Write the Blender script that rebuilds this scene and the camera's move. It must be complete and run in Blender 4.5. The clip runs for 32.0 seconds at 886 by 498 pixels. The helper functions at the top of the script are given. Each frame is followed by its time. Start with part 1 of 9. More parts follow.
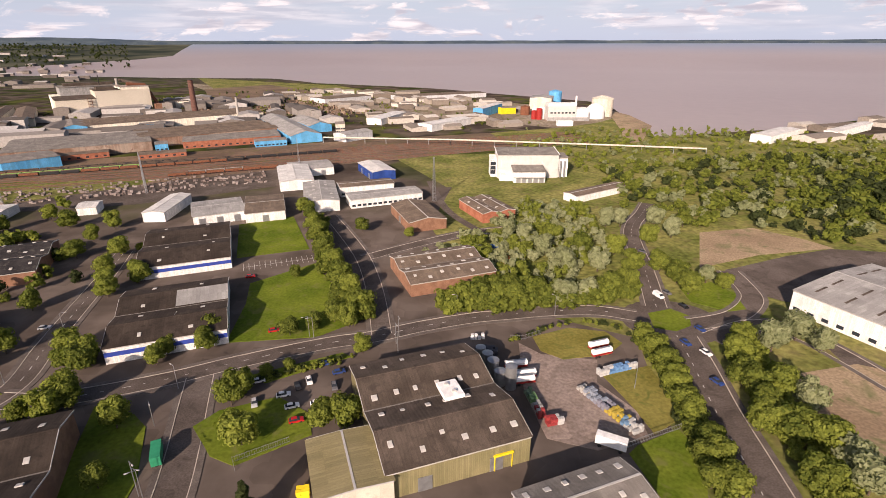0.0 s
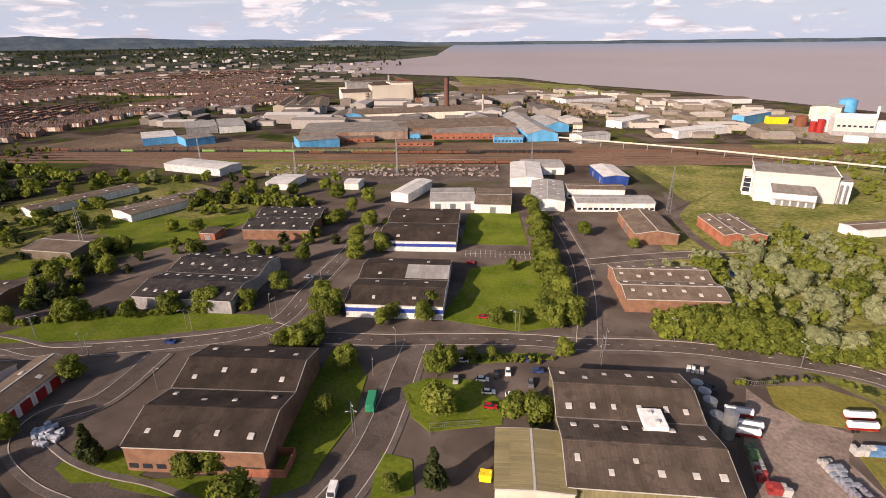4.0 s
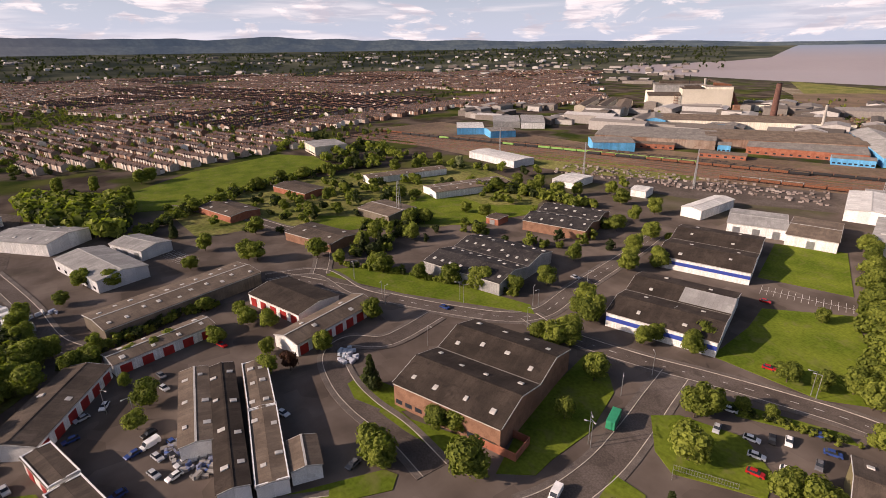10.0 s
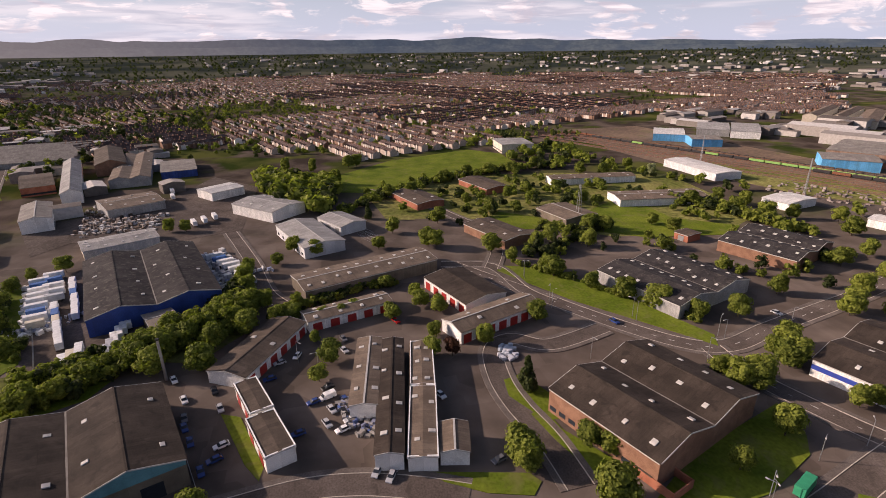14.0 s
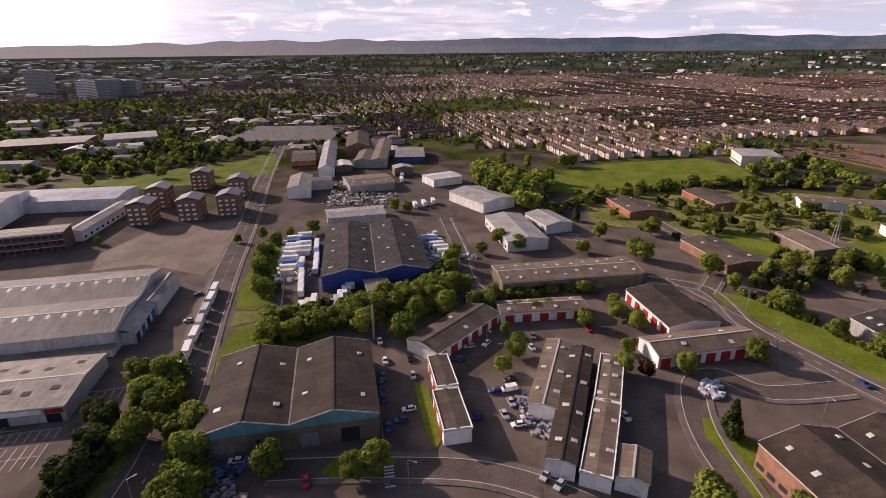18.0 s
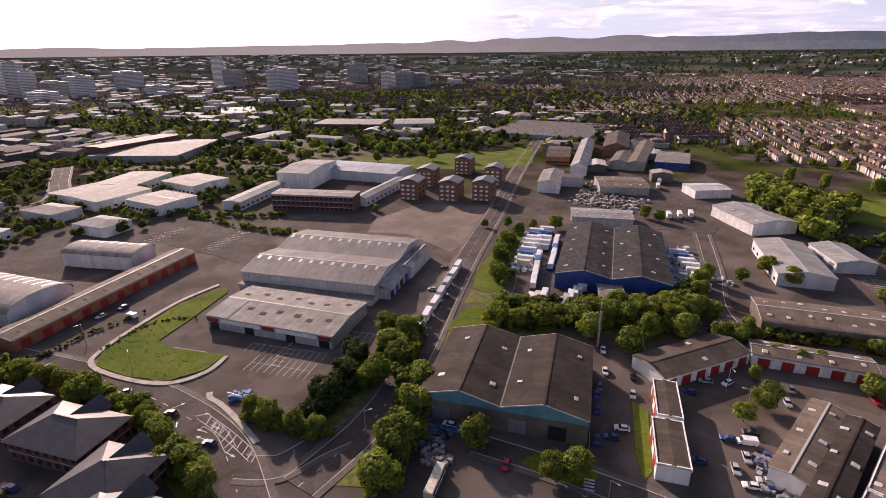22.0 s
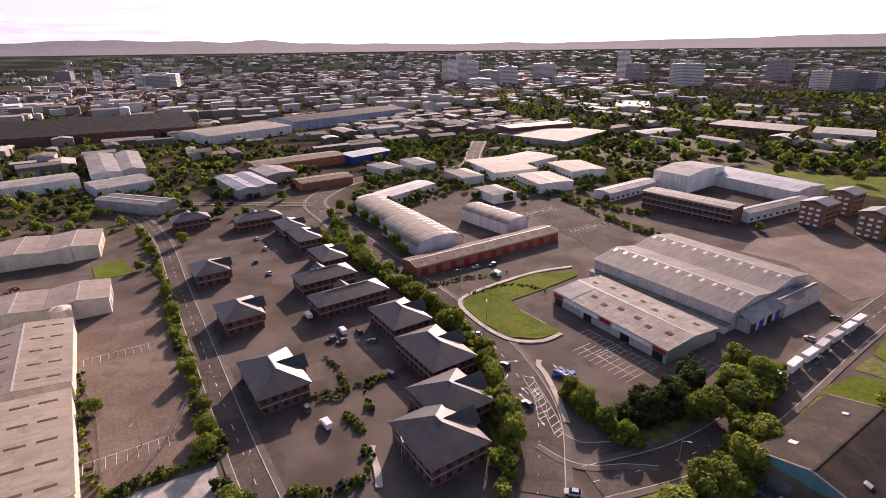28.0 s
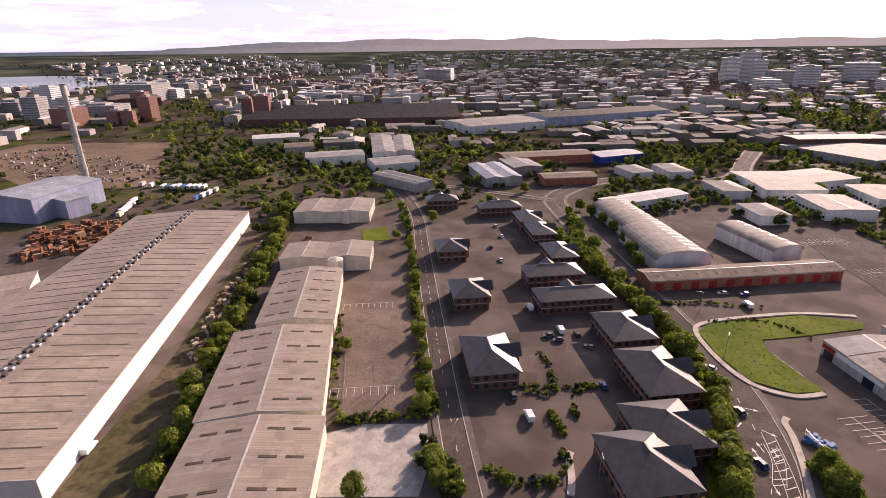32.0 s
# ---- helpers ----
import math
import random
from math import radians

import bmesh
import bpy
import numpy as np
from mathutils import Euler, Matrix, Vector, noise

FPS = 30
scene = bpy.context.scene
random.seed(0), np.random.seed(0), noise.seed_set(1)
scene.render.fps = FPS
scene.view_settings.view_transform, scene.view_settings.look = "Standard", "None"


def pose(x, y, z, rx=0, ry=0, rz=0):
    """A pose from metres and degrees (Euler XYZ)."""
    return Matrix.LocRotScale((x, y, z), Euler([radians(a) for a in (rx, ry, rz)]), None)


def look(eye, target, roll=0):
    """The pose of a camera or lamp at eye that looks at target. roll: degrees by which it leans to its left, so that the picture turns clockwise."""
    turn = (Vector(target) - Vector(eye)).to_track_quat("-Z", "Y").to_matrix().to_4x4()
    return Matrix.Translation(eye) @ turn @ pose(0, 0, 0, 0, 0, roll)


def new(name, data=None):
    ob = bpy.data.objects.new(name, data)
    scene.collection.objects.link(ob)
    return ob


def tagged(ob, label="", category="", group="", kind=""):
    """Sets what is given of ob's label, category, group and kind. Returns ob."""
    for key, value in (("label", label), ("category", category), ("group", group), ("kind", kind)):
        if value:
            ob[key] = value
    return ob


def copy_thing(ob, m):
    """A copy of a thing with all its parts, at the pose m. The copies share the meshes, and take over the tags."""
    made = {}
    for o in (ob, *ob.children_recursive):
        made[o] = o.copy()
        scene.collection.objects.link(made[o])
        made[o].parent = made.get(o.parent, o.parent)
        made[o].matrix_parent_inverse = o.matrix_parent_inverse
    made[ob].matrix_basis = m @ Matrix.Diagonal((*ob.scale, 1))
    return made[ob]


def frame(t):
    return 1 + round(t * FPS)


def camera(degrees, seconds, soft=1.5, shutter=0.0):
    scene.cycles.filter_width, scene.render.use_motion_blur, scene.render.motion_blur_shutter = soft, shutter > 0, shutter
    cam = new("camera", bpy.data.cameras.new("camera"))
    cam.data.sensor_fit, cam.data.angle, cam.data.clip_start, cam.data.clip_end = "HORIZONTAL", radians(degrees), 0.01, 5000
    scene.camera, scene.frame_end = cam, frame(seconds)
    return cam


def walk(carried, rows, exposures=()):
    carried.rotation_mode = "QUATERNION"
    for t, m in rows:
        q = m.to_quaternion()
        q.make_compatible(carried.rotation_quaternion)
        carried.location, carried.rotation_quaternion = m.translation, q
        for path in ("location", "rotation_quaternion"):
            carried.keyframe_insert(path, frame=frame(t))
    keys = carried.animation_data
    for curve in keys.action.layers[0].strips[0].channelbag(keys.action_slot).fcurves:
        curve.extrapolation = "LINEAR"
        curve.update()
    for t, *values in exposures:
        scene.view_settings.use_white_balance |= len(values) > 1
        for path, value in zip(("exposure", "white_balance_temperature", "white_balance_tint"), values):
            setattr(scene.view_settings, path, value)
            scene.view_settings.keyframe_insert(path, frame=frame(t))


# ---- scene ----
# camera: one slow pan from a fixed height of 100 m
HEIGHT = 100.0
FOV = 80.9
cam = camera(FOV, 32.0, soft=0.4)


def aim(yaw, pitch, roll):
    return pose(0, 0, HEIGHT, 90 + pitch, 0, yaw) @ pose(0, 0, 0, 0, 0, -roll)


walk(cam, [
    (0, aim(0.00, -21.68, 0.13)),
    (0.5, aim(3.26, -21.68, 0.21)),
    (1, aim(5.80, -21.67, 0.28)),
    (1.5, aim(8.48, -21.65, 0.34)),
    (2, aim(11.75, -21.64, 0.40)),
    (2.5, aim(15.13, -21.61, 0.45)),
    (3, aim(18.65, -21.59, 0.50)),
    (3.5, aim(22.25, -21.56, 0.55)),
    (5.5, aim(33.61, -21.43, 0.67)),
    (6, aim(36.49, -21.40, 0.70)),
    (7, aim(41.98, -21.33, 0.73)),
    (8, aim(47.01, -21.25, 0.75)),
    (9, aim(51.98, -21.18, 0.76)),
    (10, aim(56.86, -21.11, 0.77)),
    (11, aim(61.92, -21.05, 0.76)),
    (12, aim(66.90, -20.99, 0.75)),
    (13, aim(71.81, -20.94, 0.74)),
    (14, aim(77.11, -20.89, 0.73)),
    (14.5, aim(80.19, -20.87, 0.72)),
    (16.5, aim(90.66, -20.82, 0.68)),
    (17, aim(93.63, -20.81, 0.67)),
    (18, aim(100.64, -20.80, 0.66)),
    (19, aim(107.76, -20.80, 0.64)),
    (20, aim(114.90, -20.81, 0.63)),
    (21, aim(121.83, -20.82, 0.62)),
    (22, aim(128.22, -20.84, 0.61)),
    (23, aim(135.40, -20.87, 0.61)),
    (24, aim(142.65, -20.90, 0.61)),
    (25, aim(149.66, -20.93, 0.62)),
    (26, aim(156.31, -20.96, 0.63)),
    (26.5, aim(159.71, -20.98, 0.63)),
    (28.5, aim(171.67, -21.03, 0.66)),
    (29, aim(174.95, -21.04, 0.67)),
    (30, aim(180.77, -21.05, 0.69)),
    (30.5, aim(183.63, -21.05, 0.71)),
    (31, aim(187.69, -21.05, 0.72)),
    (31.5, aim(191.92, -21.05, 0.73)),
    (32, aim(195.50, -21.04, 0.74)),
], exposures=[(0, 0.36, 6900, 24), (6, 0.37, 6950, 24), (13, 0.34, 6950, 28), (19, 0.46, 6850, 33), (24, 0.74, 6800, 36), (26, 0.86, 6850, 38), (32, 0.86, 7100, 35)])

# sky and sun
SUN_AZ, SUN_EL = 158.0, 22.0
to_sun = Vector((-math.sin(radians(SUN_AZ)) * math.cos(radians(SUN_EL)),
                 math.cos(radians(SUN_AZ)) * math.cos(radians(SUN_EL)), math.sin(radians(SUN_EL))))
world = bpy.data.worlds.new("sky")
scene.world = world
world.use_nodes = True
wn, wl = world.node_tree.nodes, world.node_tree.links
wn.clear()
w_out = wn.new("ShaderNodeOutputWorld")
w_bg = wn.new("ShaderNodeBackground")
w_bg.inputs["Strength"].default_value = 0.070
w_sky = wn.new("ShaderNodeTexSky")
w_sky.sky_type = "NISHITA"
w_sky.sun_disc = False
w_sky.sun_elevation = radians(SUN_EL)
w_sky.sun_rotation = math.atan2(to_sun.x, to_sun.y)
w_sky.air_density, w_sky.dust_density, w_sky.ozone_density = 1.0, 0.7, 1.6
# fair-weather cloud banks low down, clear deep blue overhead
w_tc = wn.new("ShaderNodeTexCoord")
w_nrm = wn.new("ShaderNodeVectorMath"); w_nrm.operation = "NORMALIZE"
wl.new(w_tc.outputs["Generated"], w_nrm.inputs[0])
w_sep = wn.new("ShaderNodeSeparateXYZ")
wl.new(w_nrm.outputs[0], w_sep.inputs[0])


def w_noise(stretch, scale, detail, rough=0.55, warp=0.0):
    v = wn.new("ShaderNodeVectorMath"); v.operation = "MULTIPLY"
    v.inputs[1].default_value = stretch
    wl.new(w_nrm.outputs[0], v.inputs[0])
    t = wn.new("ShaderNodeTexNoise")
    t.inputs["Scale"].default_value, t.inputs["Detail"].default_value = scale, detail
    t.inputs["Roughness"].default_value, t.inputs["Distortion"].default_value = rough, warp
    wl.new(v.outputs[0], t.inputs["Vector"])
    return t.outputs["Fac"]


def w_range(value, a, b, c=0.0, d=1.0, smooth=True):
    r = wn.new("ShaderNodeMapRange")
    r.interpolation_type = "SMOOTHSTEP" if smooth else "LINEAR"
    r.inputs["From Min"].default_value, r.inputs["From Max"].default_value = a, b
    r.inputs["To Min"].default_value, r.inputs["To Max"].default_value = c, d
    wl.new(value, r.inputs["Value"])
    return r.outputs["Result"]


def w_math(op, a, b):
    m = wn.new("ShaderNodeMath"); m.operation = op
    for k, v in enumerate((a, b)):
        if type(v) is float:
            m.inputs[k].default_value = v
        else:
            wl.new(v, m.inputs[k])
    return m.outputs[0]


def w_mixer(fac, a, b, blend="MIX"):
    m = wn.new("ShaderNodeMix"); m.data_type, m.blend_type = "RGBA", blend
    for key, v in (("Factor", fac), ("A", a), ("B", b)):
        if type(v) is tuple:
            m.inputs[key].default_value = v
        else:
            wl.new(v, m.inputs[key])
    return m.outputs["Result"]


# cumulus with ragged tops over wide soft banks; they thin out with height
w_puffs = w_range(w_noise((10.0, 10.0, 30.0), 1.0, 10, 0.58, 0.5), 0.52, 0.61)
w_banks = w_range(w_noise((2.2, 2.2, 20.0), 1.0, 6, 0.50, 0.3), 0.47, 0.62)
w_thin = w_range(w_sep.outputs["Z"], 0.10, 0.45, 1.0, 0.08)
w_cloud = w_math("MULTIPLY", w_math("MAXIMUM", w_puffs, w_math("MULTIPLY", w_banks, 0.55)), w_thin)
w_shade = w_range(w_noise((6.0, 6.0, 60.0), 1.6, 7, 0.55, 0.3), 0.36, 0.62)
w_white = w_mixer(w_shade, (6.4, 6.7, 7.6, 1), (11.2, 11.1, 11.2, 1))
# pale haze low down
w_haze = w_range(w_sep.outputs["Z"], 0.0, 0.22, 0.88, 0.0)
w_clear = w_mixer(w_haze, w_sky.outputs["Color"], (6.4, 7.7, 9.6, 1))
# glow of thin cloud round the sun
w_dot = wn.new("ShaderNodeVectorMath"); w_dot.operation = "DOT_PRODUCT"
wl.new(w_nrm.outputs[0], w_dot.inputs[0])
w_dot.inputs[1].default_value = to_sun
w_glow = w_range(w_dot.outputs["Value"], 0.74, 1.0)
w_all = w_mixer(w_glow, w_mixer(w_cloud, w_clear, w_white), (15, 14.2, 13.3, 1), "ADD")
wl.new(w_all, w_bg.inputs["Color"])
wl.new(w_bg.outputs[0], w_out.inputs[0])

sun = new("sun", bpy.data.lights.new("sun", "SUN"))
sun.data.energy, sun.data.angle, sun.data.color = 5.0, radians(0.6), (1.0, 0.87, 0.70)
sun.matrix_world = look(to_sun * 900, (0, 0, 0))

# ---- materials ----
def surface(name, a, b, scale=0.3, rough=0.85, metal=0.0, fine=6.0, fine_amount=0.25, bump=0.05, ribs=0.0, rib_axis="X", stains=None, spread=0.12, vary=0.0, gloss=0.3, cells=0.0):
    """A procedural surface: two colours mixed by a broad noise, a fine grain, optional ribs, stains and a shift per object."""
    m = bpy.data.materials.new(name)
    m.use_nodes = True
    n, l = m.node_tree.nodes, m.node_tree.links
    bs = n["Principled BSDF"]
    bs.inputs["Roughness"].default_value, bs.inputs["Metallic"].default_value = rough, metal
    bs.inputs["Specular IOR Level"].default_value = gloss
    bs.inputs["Diffuse Roughness"].default_value = 0.25
    tc = n.new("ShaderNodeTexCoord")
    src = tc.outputs["Object"]
    broad = n.new("ShaderNodeTexNoise")
    broad.inputs["Scale"].default_value, broad.inputs["Detail"].default_value = scale, 6
    l.new(src, broad.inputs["Vector"])
    ramp = n.new("ShaderNodeValToRGB")
    ramp.color_ramp.elements[0].position, ramp.color_ramp.elements[1].position = 0.5 - spread, 0.5 + spread
    ramp.color_ramp.elements[0].color, ramp.color_ramp.elements[1].color = (*a, 1), (*b, 1)
    l.new(broad.outputs["Fac"], ramp.inputs[0])
    grain = n.new("ShaderNodeTexNoise")
    grain.inputs["Scale"].default_value, grain.inputs["Detail"].default_value = fine, 4
    l.new(src, grain.inputs["Vector"])
    gr = n.new("ShaderNodeMapRange")
    gr.inputs["From Min"].default_value, gr.inputs["From Max"].default_value = 0.3, 0.7
    gr.inputs["To Min"].default_value, gr.inputs["To Max"].default_value = 1 - fine_amount, 1 + fine_amount
    l.new(grain.outputs["Fac"], gr.inputs["Value"])
    mul = n.new("ShaderNodeVectorMath"); mul.operation = "SCALE"
    l.new(ramp.outputs["Color"], mul.inputs[0]); l.new(gr.outputs["Result"], mul.inputs["Scale"])
    col = mul.outputs[0]
    if ribs:
        # sheets of slightly different age
        sh = n.new("ShaderNodeTexBrick")
        sh.offset = 0.0
        sh.inputs["Color1"].default_value, sh.inputs["Color2"].default_value = (0.86, 0.86, 0.85, 1), (1.12, 1.11, 1.10, 1)
        sh.inputs["Mortar"].default_value = (0.72, 0.70, 0.68, 1)
        sh.inputs["Scale"].default_value, sh.inputs["Mortar Size"].default_value = 1.0, 0.03
        sh.inputs["Brick Width"].default_value, sh.inputs["Row Height"].default_value = ribs * 1.3, 5.5
        l.new(src, sh.inputs["Vector"])
        sm = n.new("ShaderNodeVectorMath"); sm.operation = "MULTIPLY"
        l.new(col, sm.inputs[0]); l.new(sh.outputs["Color"], sm.inputs[1])
        col = sm.outputs[0]
    if cells:
        # relaid patches
        vo = n.new("ShaderNodeTexVoronoi")
        vo.distance = "CHEBYCHEV"
        vo.inputs["Scale"].default_value = cells
        l.new(src, vo.inputs["Vector"])
        cv = n.new("ShaderNodeMapRange")
        cv.inputs["To Min"].default_value, cv.inputs["To Max"].default_value = 0.84, 1.16
        l.new(vo.outputs["Color"], cv.inputs["Value"])
        cm = n.new("ShaderNodeVectorMath"); cm.operation = "SCALE"
        l.new(col, cm.inputs[0]); l.new(cv.outputs["Result"], cm.inputs["Scale"])
        col = cm.outputs[0]
    if vary:
        info = n.new("ShaderNodeObjectInfo")
        vr = n.new("ShaderNodeMapRange")
        vr.inputs["To Min"].default_value, vr.inputs["To Max"].default_value = 1 - vary, 1 + vary
        l.new(info.outputs["Random"], vr.inputs["Value"])
        vm = n.new("ShaderNodeVectorMath"); vm.operation = "SCALE"
        l.new(col, vm.inputs[0]); l.new(vr.outputs["Result"], vm.inputs["Scale"])
        col = vm.outputs[0]
    if stains:
        st = n.new("ShaderNodeTexNoise")
        st.inputs["Scale"].default_value, st.inputs["Detail"].default_value, st.inputs["Distortion"].default_value = scale * 3.1, 8, 0.8
        l.new(src, st.inputs["Vector"])
        sr = n.new("ShaderNodeValToRGB")
        sr.color_ramp.elements[0].position, sr.color_ramp.elements[1].position = 0.54, 0.70
        sr.color_ramp.elements[0].color, sr.color_ramp.elements[1].color = (0, 0, 0, 1), (0.75, 0.75, 0.75, 1)
        l.new(st.outputs["Fac"], sr.inputs[0])
        mx = n.new("ShaderNodeMix"); mx.data_type = "RGBA"
        l.new(sr.outputs["Color"], mx.inputs["Factor"]); l.new(col, mx.inputs["A"])
        mx.inputs["B"].default_value = (*stains, 1)
        col = mx.outputs["Result"]
    l.new(col, bs.inputs["Base Color"])
    bp = n.new("ShaderNodeBump")
    bp.inputs["Strength"].default_value, bp.inputs["Distance"].default_value = 0.5, bump
    l.new(grain.outputs["Fac"], bp.inputs["Height"])
    last = bp
    if ribs:
        wv = n.new("ShaderNodeTexWave")
        wv.bands_direction = rib_axis
        wv.inputs["Scale"].default_value = 0.314 / ribs
        l.new(src, wv.inputs["Vector"])
        b2 = n.new("ShaderNodeBump")
        b2.inputs["Strength"].default_value, b2.inputs["Distance"].default_value = 0.5, 0.03
        l.new(wv.outputs["Fac"], b2.inputs["Height"]); l.new(bp.outputs[0], b2.inputs["Normal"])
        last = b2
    l.new(last.outputs[0], bs.inputs["Normal"])
    return m


def plain(name, c, rough=0.5, metal=0.0, vary=0.0):
    return surface(name, tuple(v * 0.9 for v in c), tuple(min(1, v * 1.1) for v in c), 0.6, rough, metal, 9, 0.08, 0.01, vary=vary)


R_DARK = surface("roof_dark_felt", (0.036, 0.028, 0.023), (0.062, 0.048, 0.039), 0.12, 0.9, ribs=1.0, fine_amount=0.35, stains=(0.026, 0.021, 0.018), gloss=0.15)
R_BROWN = surface("roof_brown_sheet", (0.072, 0.056, 0.045), (0.112, 0.088, 0.071), 0.12, 0.9, ribs=1.0, fine_amount=0.35, stains=(0.056, 0.044, 0.036), gloss=0.15)
R_TAN = surface("roof_tan_sheet", (0.120, 0.090, 0.068), (0.175, 0.135, 0.103), 0.15, 0.9, ribs=1.0, stains=(0.095, 0.073, 0.056))
R_BLACK = surface("roof_black_felt", (0.028, 0.026, 0.028), (0.050, 0.046, 0.046), 0.15, 0.85, ribs=1.0, stains=(0.10, 0.09, 0.08), gloss=0.1)
R_GREY = surface("roof_grey_sheet", (0.17, 0.155, 0.14), (0.24, 0.222, 0.20), 0.15, 0.8, ribs=1.0, stains=(0.13, 0.115, 0.10))
R_PALE = surface("roof_pale_metal", (0.25, 0.245, 0.24), (0.34, 0.335, 0.325), 0.1, 0.8, ribs=1.2, stains=(0.26, 0.25, 0.24), gloss=0.12)
R_WHITE = surface("roof_white_metal", (0.47, 0.47, 0.47), (0.58, 0.58, 0.57), 0.1, 0.8, ribs=1.2, stains=(0.5, 0.48, 0.46), gloss=0.12)
R_OLIVE = surface("roof_olive_metal", (0.235, 0.20, 0.10), (0.275, 0.235, 0.125), 0.1, 0.6, ribs=0.6)
R_ALU = surface("roof_silver_metal", (0.18, 0.165, 0.155), (0.235, 0.218, 0.205), 0.08, 0.75, 0.0, ribs=0.8, stains=(0.21, 0.195, 0.18), gloss=0.12)
R_ASB = surface("roof_stained_sheet", (0.235, 0.212, 0.19), (0.32, 0.295, 0.26), 0.2, 0.85, ribs=0.5, stains=(0.17, 0.15, 0.13))
R_CREAM = surface("roof_cream_metal", (0.25, 0.208, 0.170), (0.32, 0.270, 0.222), 0.07, 0.6, ribs=0.9, stains=(0.20, 0.165, 0.135))
R_BLUEGREY = surface("roof_bluegrey_metal", (0.26, 0.285, 0.33), (0.34, 0.365, 0.41), 0.1, 0.55, ribs=1.0, gloss=0.12)
R_SLATE = surface("roof_slate_tile", (0.052, 0.047, 0.050), (0.078, 0.070, 0.072), 0.3, 0.38, fine=3, fine_amount=0.22, bump=0.004, stains=(0.062, 0.057, 0.058), gloss=0.5)
W_BRICK = surface("wall_brown_brick", (0.20, 0.105, 0.066), (0.27, 0.145, 0.092), 0.3, 0.9, fine=9)
W_REDBRICK = surface("wall_red_brick", (0.27, 0.095, 0.055), (0.36, 0.14, 0.085), 0.3, 0.9, fine=9)
W_DARKBRICK = surface("wall_dark_brick", (0.11, 0.055, 0.045), (0.16, 0.080, 0.062), 0.3, 0.9, fine=9)
W_OLIVE = surface("wall_olive_clad", (0.19, 0.17, 0.085), (0.24, 0.21, 0.11), 0.2, 0.7, ribs=0.4)
W_CREAM = surface("wall_cream_clad", (0.58, 0.53, 0.44), (0.68, 0.62, 0.52), 0.2, 0.7, ribs=0.5, stains=(0.42, 0.37, 0.30))
W_GREY = surface("wall_grey_clad", (0.27, 0.27, 0.27), (0.36, 0.355, 0.35), 0.2, 0.7, ribs=0.5, stains=(0.22, 0.21, 0.2))
W_WHITE = surface("wall_white_clad", (0.66, 0.66, 0.65), (0.78, 0.77, 0.75), 0.2, 0.65, ribs=0.5, stains=(0.55, 0.53, 0.5))
W_BROWN = surface("wall_brown_clad", (0.13, 0.105, 0.08), (0.18, 0.15, 0.115), 0.2, 0.8, ribs=0.5)
W_TEAL = surface("wall_teal_clad", (0.07, 0.20, 0.24), (0.10, 0.27, 0.32), 0.2, 0.6, ribs=0.5)
W_BLUE = surface("wall_blue_clad", (0.018, 0.050, 0.22), (0.028, 0.075, 0.30), 0.2, 0.55, ribs=0.5)
W_SKY = surface("wall_light_blue_clad", (0.075, 0.32, 0.58), (0.11, 0.40, 0.68), 0.1, 0.6, ribs=1.0, stains=(0.09, 0.25, 0.40))
W_PALE = surface("wall_pale_clad", (0.50, 0.51, 0.53), (0.60, 0.61, 0.62), 0.2, 0.6, ribs=0.5)
W_ALU = surface("wall_silver_clad", (0.40, 0.40, 0.41), (0.50, 0.50, 0.50), 0.2, 0.5, ribs=0.5, stains=(0.3, 0.29, 0.28))
W_STEEL = surface("wall_rusty_steel", (0.22, 0.13, 0.09), (0.34, 0.27, 0.22), 0.06, 0.85, ribs=1.0, stains=(0.16, 0.075, 0.045))
W_MILL = surface("wall_mill_clad", (0.76, 0.71, 0.60), (0.84, 0.79, 0.68), 0.03, 0.7, ribs=0.8)
W_BLUEGREY = surface("wall_bluegrey_clad", (0.23, 0.27, 0.38), (0.30, 0.34, 0.46), 0.1, 0.55, ribs=0.6)
M_RED = plain("paint_red", (0.32, 0.026, 0.022), 0.5)
M_BLUE = plain("paint_blue", (0.030, 0.060, 0.30), 0.5)
M_YELLOW = plain("paint_yellow", (0.70, 0.55, 0.02), 0.5)
M_WHITE = plain("paint_white", (0.78, 0.78, 0.77), 0.5)
M_LIGHT = plain("rooflight_plastic", (0.50, 0.48, 0.45), 0.4)
M_TRIM = plain("trim_pale", (0.42, 0.41, 0.39), 0.6)
M_DARK = plain("rubber_dark", (0.02, 0.02, 0.02), 0.7)
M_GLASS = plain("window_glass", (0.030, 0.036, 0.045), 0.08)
# paler than near glass: haze over the far towers put into the colour
M_FARGLASS = plain("far_window_glass_hazed", (0.14, 0.15, 0.17), 0.35)
M_METAL = plain("galvanised_metal", (0.38, 0.39, 0.40), 0.4, 0.7)
M_RUST = surface("rusted_metal", (0.12, 0.045, 0.024), (0.24, 0.10, 0.055), 1.5, 0.9)
M_CONC = surface("concrete", (0.33, 0.31, 0.28), (0.45, 0.42, 0.38), 0.3, 0.9, stains=(0.25, 0.23, 0.2))
M_KERB = surface("kerb_stone", (0.38, 0.335, 0.29), (0.52, 0.465, 0.405), 0.3, 0.9)
M_PAVE = surface("pavement_slabs", (0.100, 0.083, 0.073), (0.140, 0.118, 0.104), 0.2, 0.9, fine=3)
M_TARMAC = surface("road_asphalt", (0.092, 0.075, 0.066), (0.128, 0.106, 0.094), 0.06, 0.92, fine=2.0, fine_amount=0.26, bump=0.003, stains=(0.066, 0.054, 0.047), gloss=0.05, cells=0.11)
